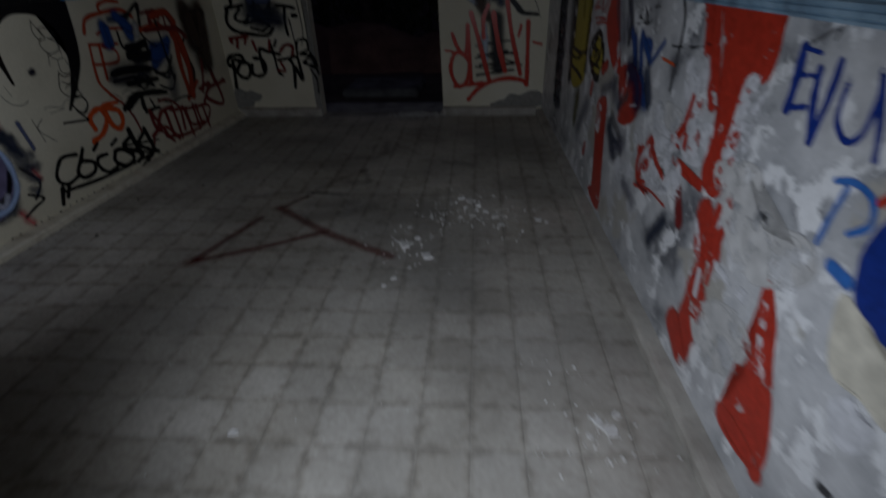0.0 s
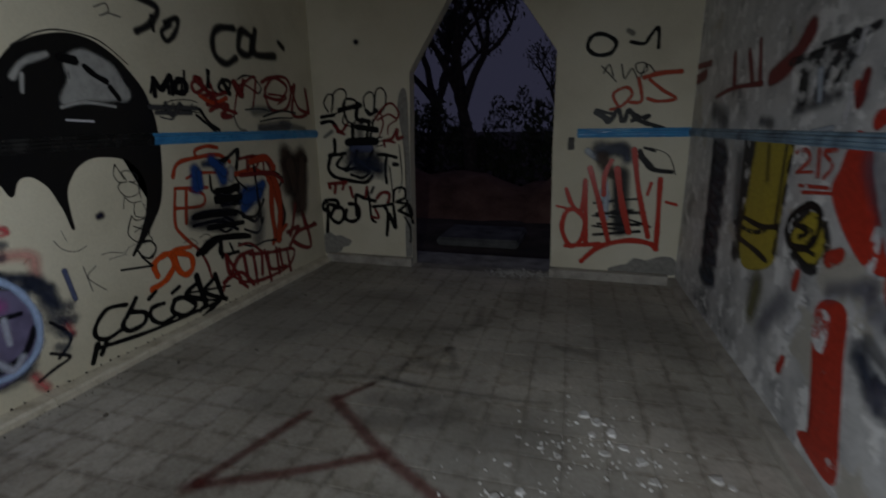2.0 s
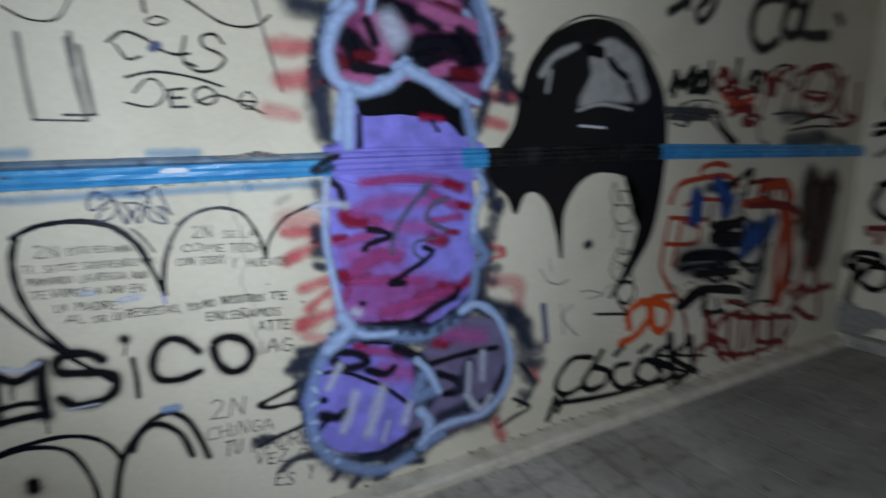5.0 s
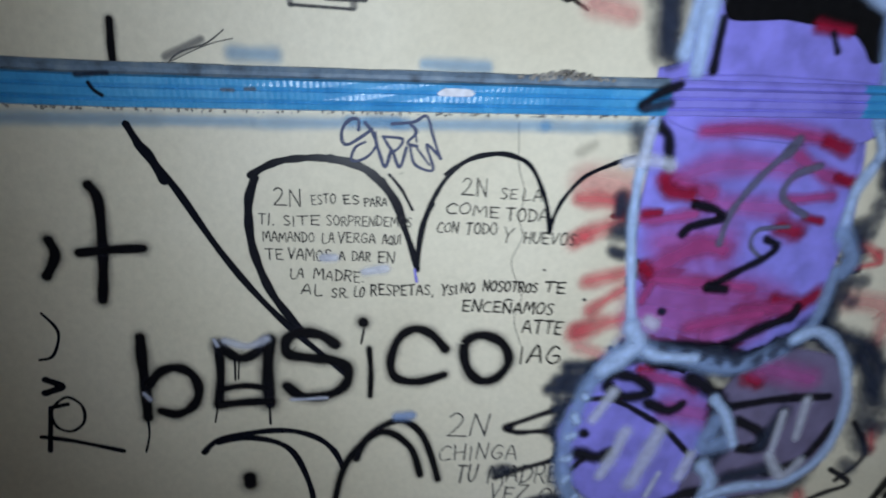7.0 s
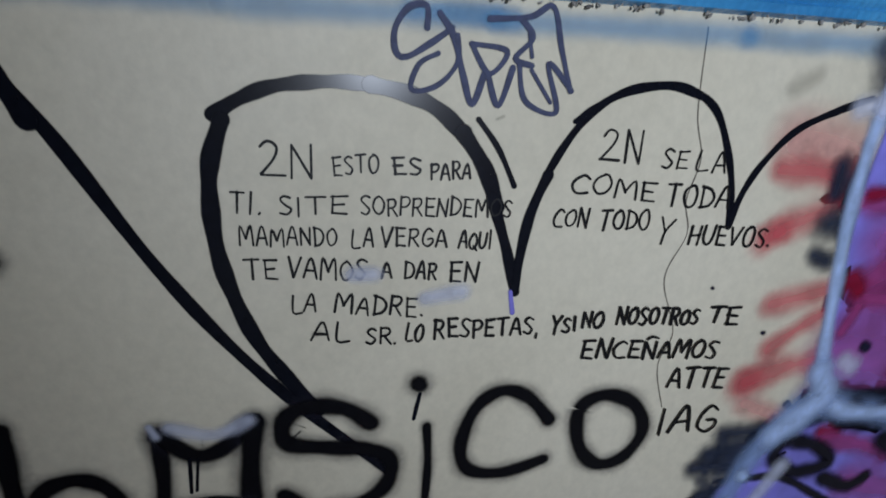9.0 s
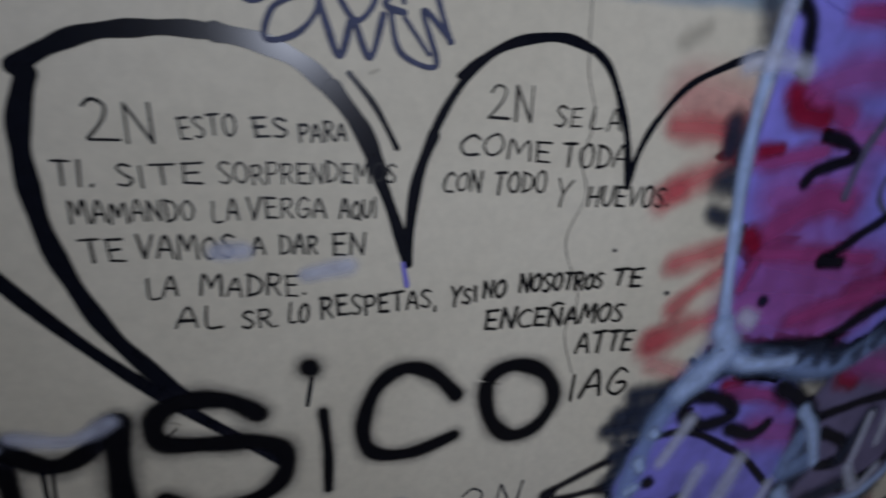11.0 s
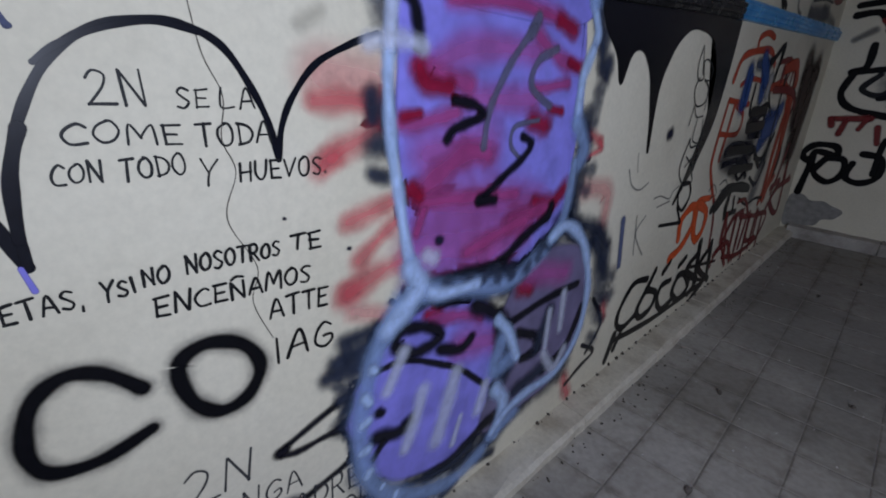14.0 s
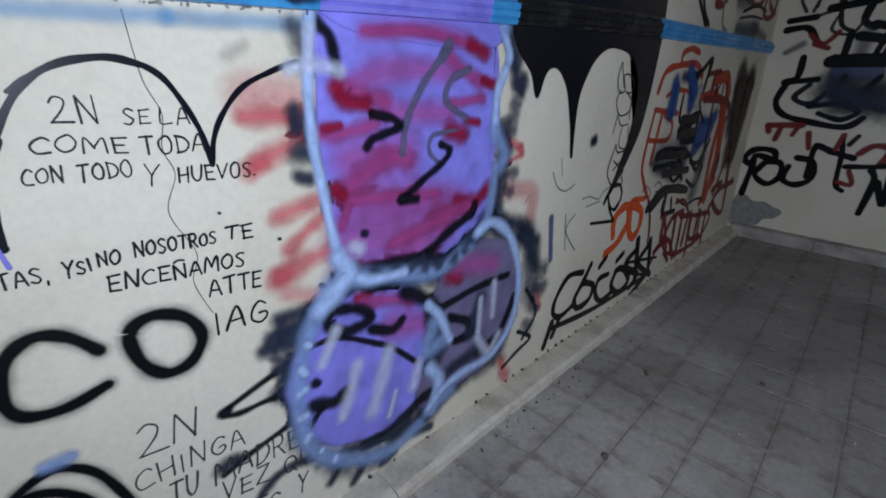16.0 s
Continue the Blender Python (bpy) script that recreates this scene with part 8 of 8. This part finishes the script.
rng = random.Random(21)
for x, y, s in ((0.03, 2.95, 0.035), (0.19, 2.82, 0.030), (0.0, 3.0, 0.026), (0.06, 2.99, 0.022), (0.10, 3.06, 0.018), (0.02, 3.22, 0.015), (0.36, 3.72, 0.03), (0.42, 3.66, 0.026), (0.40, 3.55, 0.022),
                (0.50, 3.58, 0.028), (0.46, 3.42, 0.024), (0.55, 3.48, 0.02), (0.62, 3.40, 0.024), (0.66, 3.28, 0.022), (0.93, 3.36, 0.026), (0.98, 3.33, 0.018), (0.16, 3.38, 0.016), (0.24, 3.34, 0.016),
                (0.10, 2.70, 0.014), (0.02, 2.58, 0.016), (-0.02, 2.50, 0.014), (1.02, 1.62, 0.022), (1.06, 1.58, 0.026), (1.10, 1.66, 0.018), (0.98, 1.55, 0.014), (-0.42, 1.47, 0.018)):
    chip((x, y, 0.0), s * 1.3, rng)
bm = bmesh.new()
for i in range(230):
    a, b = ((0.05, 2.95), (0.45, 3.55), (0.6, 3.35), (1.04, 1.6), (0.2, 3.35))[i % 5]
    lump(bm, Vector((a + rng.gauss(0, 0.14), b + rng.gauss(0, 0.16), 0.002)), rng.uniform(0.003, 0.011), rng, 0.6)
for i in range(420):
    lump(bm, Vector((rng.uniform(XL + 0.08, 1.1), rng.uniform(0.4, 6.0), 0.001)), rng.uniform(0.0012, 0.004), rng, 0.6)
tagged(part("plaster_dust", bm, CHIP), "small white plaster crumbs scattered over the floor", "rubble", kind="stuff")
bm = bmesh.new()
for i in range(160):
    lump(bm, Vector((XL + 0.105 + abs(rng.gauss(0, 0.05)), rng.uniform(0.6, 6.0), 0.002)), rng.uniform(0.002, 0.007), rng, 0.6)
for x, y in ((-2.2, 3.0), (-1.9, 3.9), (-2.2, 5.0), (-2.05, 5.4), (-2.3, 3.6)):
    lump(bm, Vector((x, y, 0.006)), 0.014, rng, 0.6)
tagged(part("floor_grit", bm, GRIT), "dark grit and dirt along the skirting", "grit", kind="stuff")

bm = bmesh.new()
for i in range(420):
    lump(bm, Vector((rng.gauss(-0.32, 0.15), YF - 0.03 + rng.gauss(0, 0.07), 0.001)), rng.uniform(0.004, 0.012), rng, 0.35)
tagged(part("doorway_rubble", bm, CHIP), "pale crumbled plaster swept into the open doorway", "rubble", kind="stuff")

# ---- outside, beyond the opening ----
bm = bmesh.new()
box(bm, -60, YF + 0.14, -0.6, 60, 150, -0.14)
structure("ground", bm, EARTH, "dark bare earth outside at dusk", "ground")
bm = bmesh.new()
box(bm, OP_L - 0.3, YF + 0.14, -0.14, OP_R + 0.3, YF + 0.75, -0.03)
bmesh.ops.bevel(bm, geom=bm.edges[:], offset=0.02, segments=2, affect="EDGES")
structure("doorstep", bm, CONCRETE, "worn concrete step outside the opening", "step")
bm = bmesh.new()
box(bm, -1.75, 7.7, -0.14, -0.55, 8.7, -0.02)
bmesh.ops.bevel(bm, geom=bm.edges[:], offset=0.03, segments=2, affect="EDGES")
SLAB = surface("weathered_slab", (0.13, 0.13, 0.13), (0.05, 0.05, 0.05), (0.21, 0.21, 0.21), 3, 40, 0.95, 0.5, 0.01, 0.6)
tagged(part("paving_slab", bm, SLAB), "pale broken concrete slab lying on dark earth", "slab")

REDEARTH = surface("red_brown_bank", (0.20, 0.10, 0.07), (0.09, 0.045, 0.03), (0.28, 0.15, 0.10), 1.6, 18, 0.95, 0.7, 0.04, 0.7)
bm = bmesh.new()
rows = []
rng = random.Random(31)
for i in range(49):
    x = -7 + i * 0.25
    crest = 0.85 + 0.22 * math.sin(x * 1.1) + 0.12 * math.sin(x * 2.9 + 1)
    rows.append([bm.verts.new((x + rng.uniform(-0.06, 0.06), 9.6 + d + rng.uniform(-0.08, 0.08), -0.2 + crest * h + rng.uniform(-0.06, 0.06) * (h > 0))) for d, h in ((0, 0), (0.35, 0.35), (0.7, 0.7), (1.1, 0.95), (1.7, 1.0), (2.4, 0.6), (3.0, 0))])
for a, b in zip(rows, rows[1:]):
    for k in range(6):
        bm.faces.new((a[k], b[k], b[k + 1], a[k + 1]))
bmesh.ops.recalc_face_normals(bm, faces=bm.faces[:])
for f in bm.faces:
    f.smooth = True
structure("earth_bank", bm, REDEARTH, "low bank of reddish brown earth beyond the opening", "bank")

BARK = surface("dark_bark", (0.05, 0.04, 0.035), (0.02, 0.018, 0.015), (0.09, 0.07, 0.06), 8, 40, 0.95, 0.6, 0.02, 0.6)
LEAF = surface("dusk_leaf", (0.04, 0.05, 0.025), (0.025, 0.03, 0.018), (0.07, 0.075, 0.04), 3, 20, 0.8, 0.1, 0.002, 0.4)


def limb(bm, a, b, ra, rb, sides=6):
    d = (b - a).normalized()
    s = d.orthogonal().normalized()
    t = d.cross(s)
    ends = []
    for p, r in ((a, ra), (b, rb)):
        ends.append([bm.verts.new(p + (s * math.cos(2 * math.pi * k / sides) + t * math.sin(2 * math.pi * k / sides)) * r) for k in range(sides)])
    for k in range(sides):
        bm.faces.new((ends[0][k], ends[0][(k + 1) % sides], ends[1][(k + 1) % sides], ends[1][k]))


def leaf(bm, p, size, rng):
    m = Matrix.Translation(p) @ pose(0, 0, 0, rng.uniform(0, 360), rng.uniform(0, 360), rng.uniform(0, 360))
    bm.faces.new([bm.verts.new(m @ Vector(q)) for q in ((-size, 0, 0), (0, -size * 0.4, 0), (size, 0, 0), (0, size * 0.4, 0.1 * size))])


def tree(place, height, leaves, seed, label):
    rng = random.Random(seed)
    top = group_thing("tree", label, "tree", "trees outside", place)
    wood, crown = bmesh.new(), bmesh.new()
    tips = []

    def grow(a, d, length, r, level):
        bends = 3
        for i in range(bends):
            d = (d + Vector((rng.uniform(-0.25, 0.25), rng.uniform(-0.25, 0.25), rng.uniform(-0.05, 0.2)))).normalized()
            b = a + d * length / bends
            limb(wood, a, b, r * (1 - 0.25 * i / bends), r * (1 - 0.25 * (i + 1) / bends), 7 if level < 2 else 4)
            a = b
            if level >= 2:
                tips.append(a.copy())
        if level < 4:
            for k in range(3 if level else 4):
                side = Vector((rng.uniform(-1, 1), rng.uniform(-1, 1), rng.uniform(0.1, 0.9))).normalized()
                grow(a, (d * 0.55 + side * 0.8).normalized(), length * rng.uniform(0.55, 0.75), r * 0.6, level + 1)

    grow(Vector((0, 0, -0.1)), Vector((0, 0, 1)), height * 0.34, height * 0.028, 0)
    for i in range(leaves):
        p = rng.choice(tips) + Vector((rng.gauss(0, 0.16), rng.gauss(0, 0.16), rng.gauss(0, 0.16)))
        leaf(crown, p, rng.uniform(0.035, 0.08), rng)
    part("trunk", wood, BARK, top)
    part("crown", crown, LEAF, top)


tree((-2.3, 12.6, -0.14), 6.5, 2600, 3, "dark leafy tree silhouetted against dusk sky")
tree((0.7, 11.6, -0.14), 6.0, 2200, 8, "dark thinly leaved tree silhouetted against dusk sky")
tree((-4.8, 16.5, -0.14), 7.5, 2600, 5, "dark leafy tree silhouetted against dusk sky")
tree((-0.3, 19.0, -0.14), 5.5, 1500, 11, "dark sparse tree behind the hedge")


def hedge(x0, x1, y, high, seed):
    rng = random.Random(seed)
    bm = bmesh.new()
    for i in range(5200):
        x = rng.uniform(x0, x1)
        top = high * (0.75 + 0.25 * math.sin(x * 1.7 + seed) + 0.15 * math.sin(x * 5.1))
        leaf(bm, Vector((x, y + rng.gauss(0, 0.35), -0.14 + top * rng.random() ** 0.7)), rng.uniform(0.06, 0.14), rng)
    tagged(part("hedge", bm, LEAF), "dense dark hedge beyond the bare ground", "hedge", kind="stuff")


hedge(-7, 4, 13.6, 2.3, 2)
hedge(-9, 6, 21.0, 3.0, 6)



# ---- floor tiles ----
def tile_mesh():
    bm = bmesh.new()
    h = TILE / 2 - 0.0014
    low = [bm.verts.new((x * h, y * h, -0.007)) for x, y in ((-1, -1), (1, -1), (1, 1), (-1, 1))]
    mid = [bm.verts.new((x * h, y * h, -0.0014)) for x, y in ((-1, -1), (1, -1), (1, 1), (-1, 1))]
    k = h - 0.0045
    top = [bm.verts.new((x * k, y * k, 0.0)) for x, y in ((-1, -1), (1, -1), (1, 1), (-1, 1))]
    bm.faces.new(top)
    for i in range(4):
        j = (i + 1) % 4
        bm.faces.new((mid[i], mid[j], top[j], top[i]))
        bm.faces.new((low[i], low[j], mid[j], mid[i]))
    uvl = bm.loops.layers.uv.new("UVMap")
    for f in bm.faces:
        for loop in f.loops:
            loop[uvl].uv = (loop.vert.co.x / (TILE / 2), loop.vert.co.y / (TILE / 2))
    me = mesh_from(bm, "tile")
    me.materials.append(TILES)
    return me


tile_data = tile_mesh()
rng = random.Random(4)
turn = Matrix.Rotation(radians(GRID_TURN), 4, "Z")
spots = []
for i in range(-24, 24):
    for j in range(-24, 40):
        c = turn @ Vector((i * TILE, j * TILE, 0)) + Vector((0.417, 1.56, 0))
        if XL + 0.05 < c.x < right_x(c.y) - 0.02 and YB + 0.05 < c.y < YF + 0.05:
            spots.append(c)
spots.sort(key=lambda c: (c - Vector((-0.9, 2.4, 0))).length)
rest = bmesh.new()
for n, c in enumerate(spots):
    m = Matrix.Translation(c + Vector((0, 0, rng.uniform(-0.0009, 0.0009)))) @ turn @ pose(0, 0, 0, rng.uniform(-0.3, 0.3), rng.uniform(-0.3, 0.3), rng.uniform(-0.7, 0.7))
    if n < 300:
        ob = new("tile", tile_data)
        ob.parent = floor
        ob.matrix_basis = m
    else:
        k = len(rest.verts)
        rest.from_mesh(tile_data)
        rest.verts.ensure_lookup_table()
        for v in rest.verts[k:]:
            v.co = m @ v.co
tagged(part("far_tiles", rest, TILES, floor), kind="stuff")
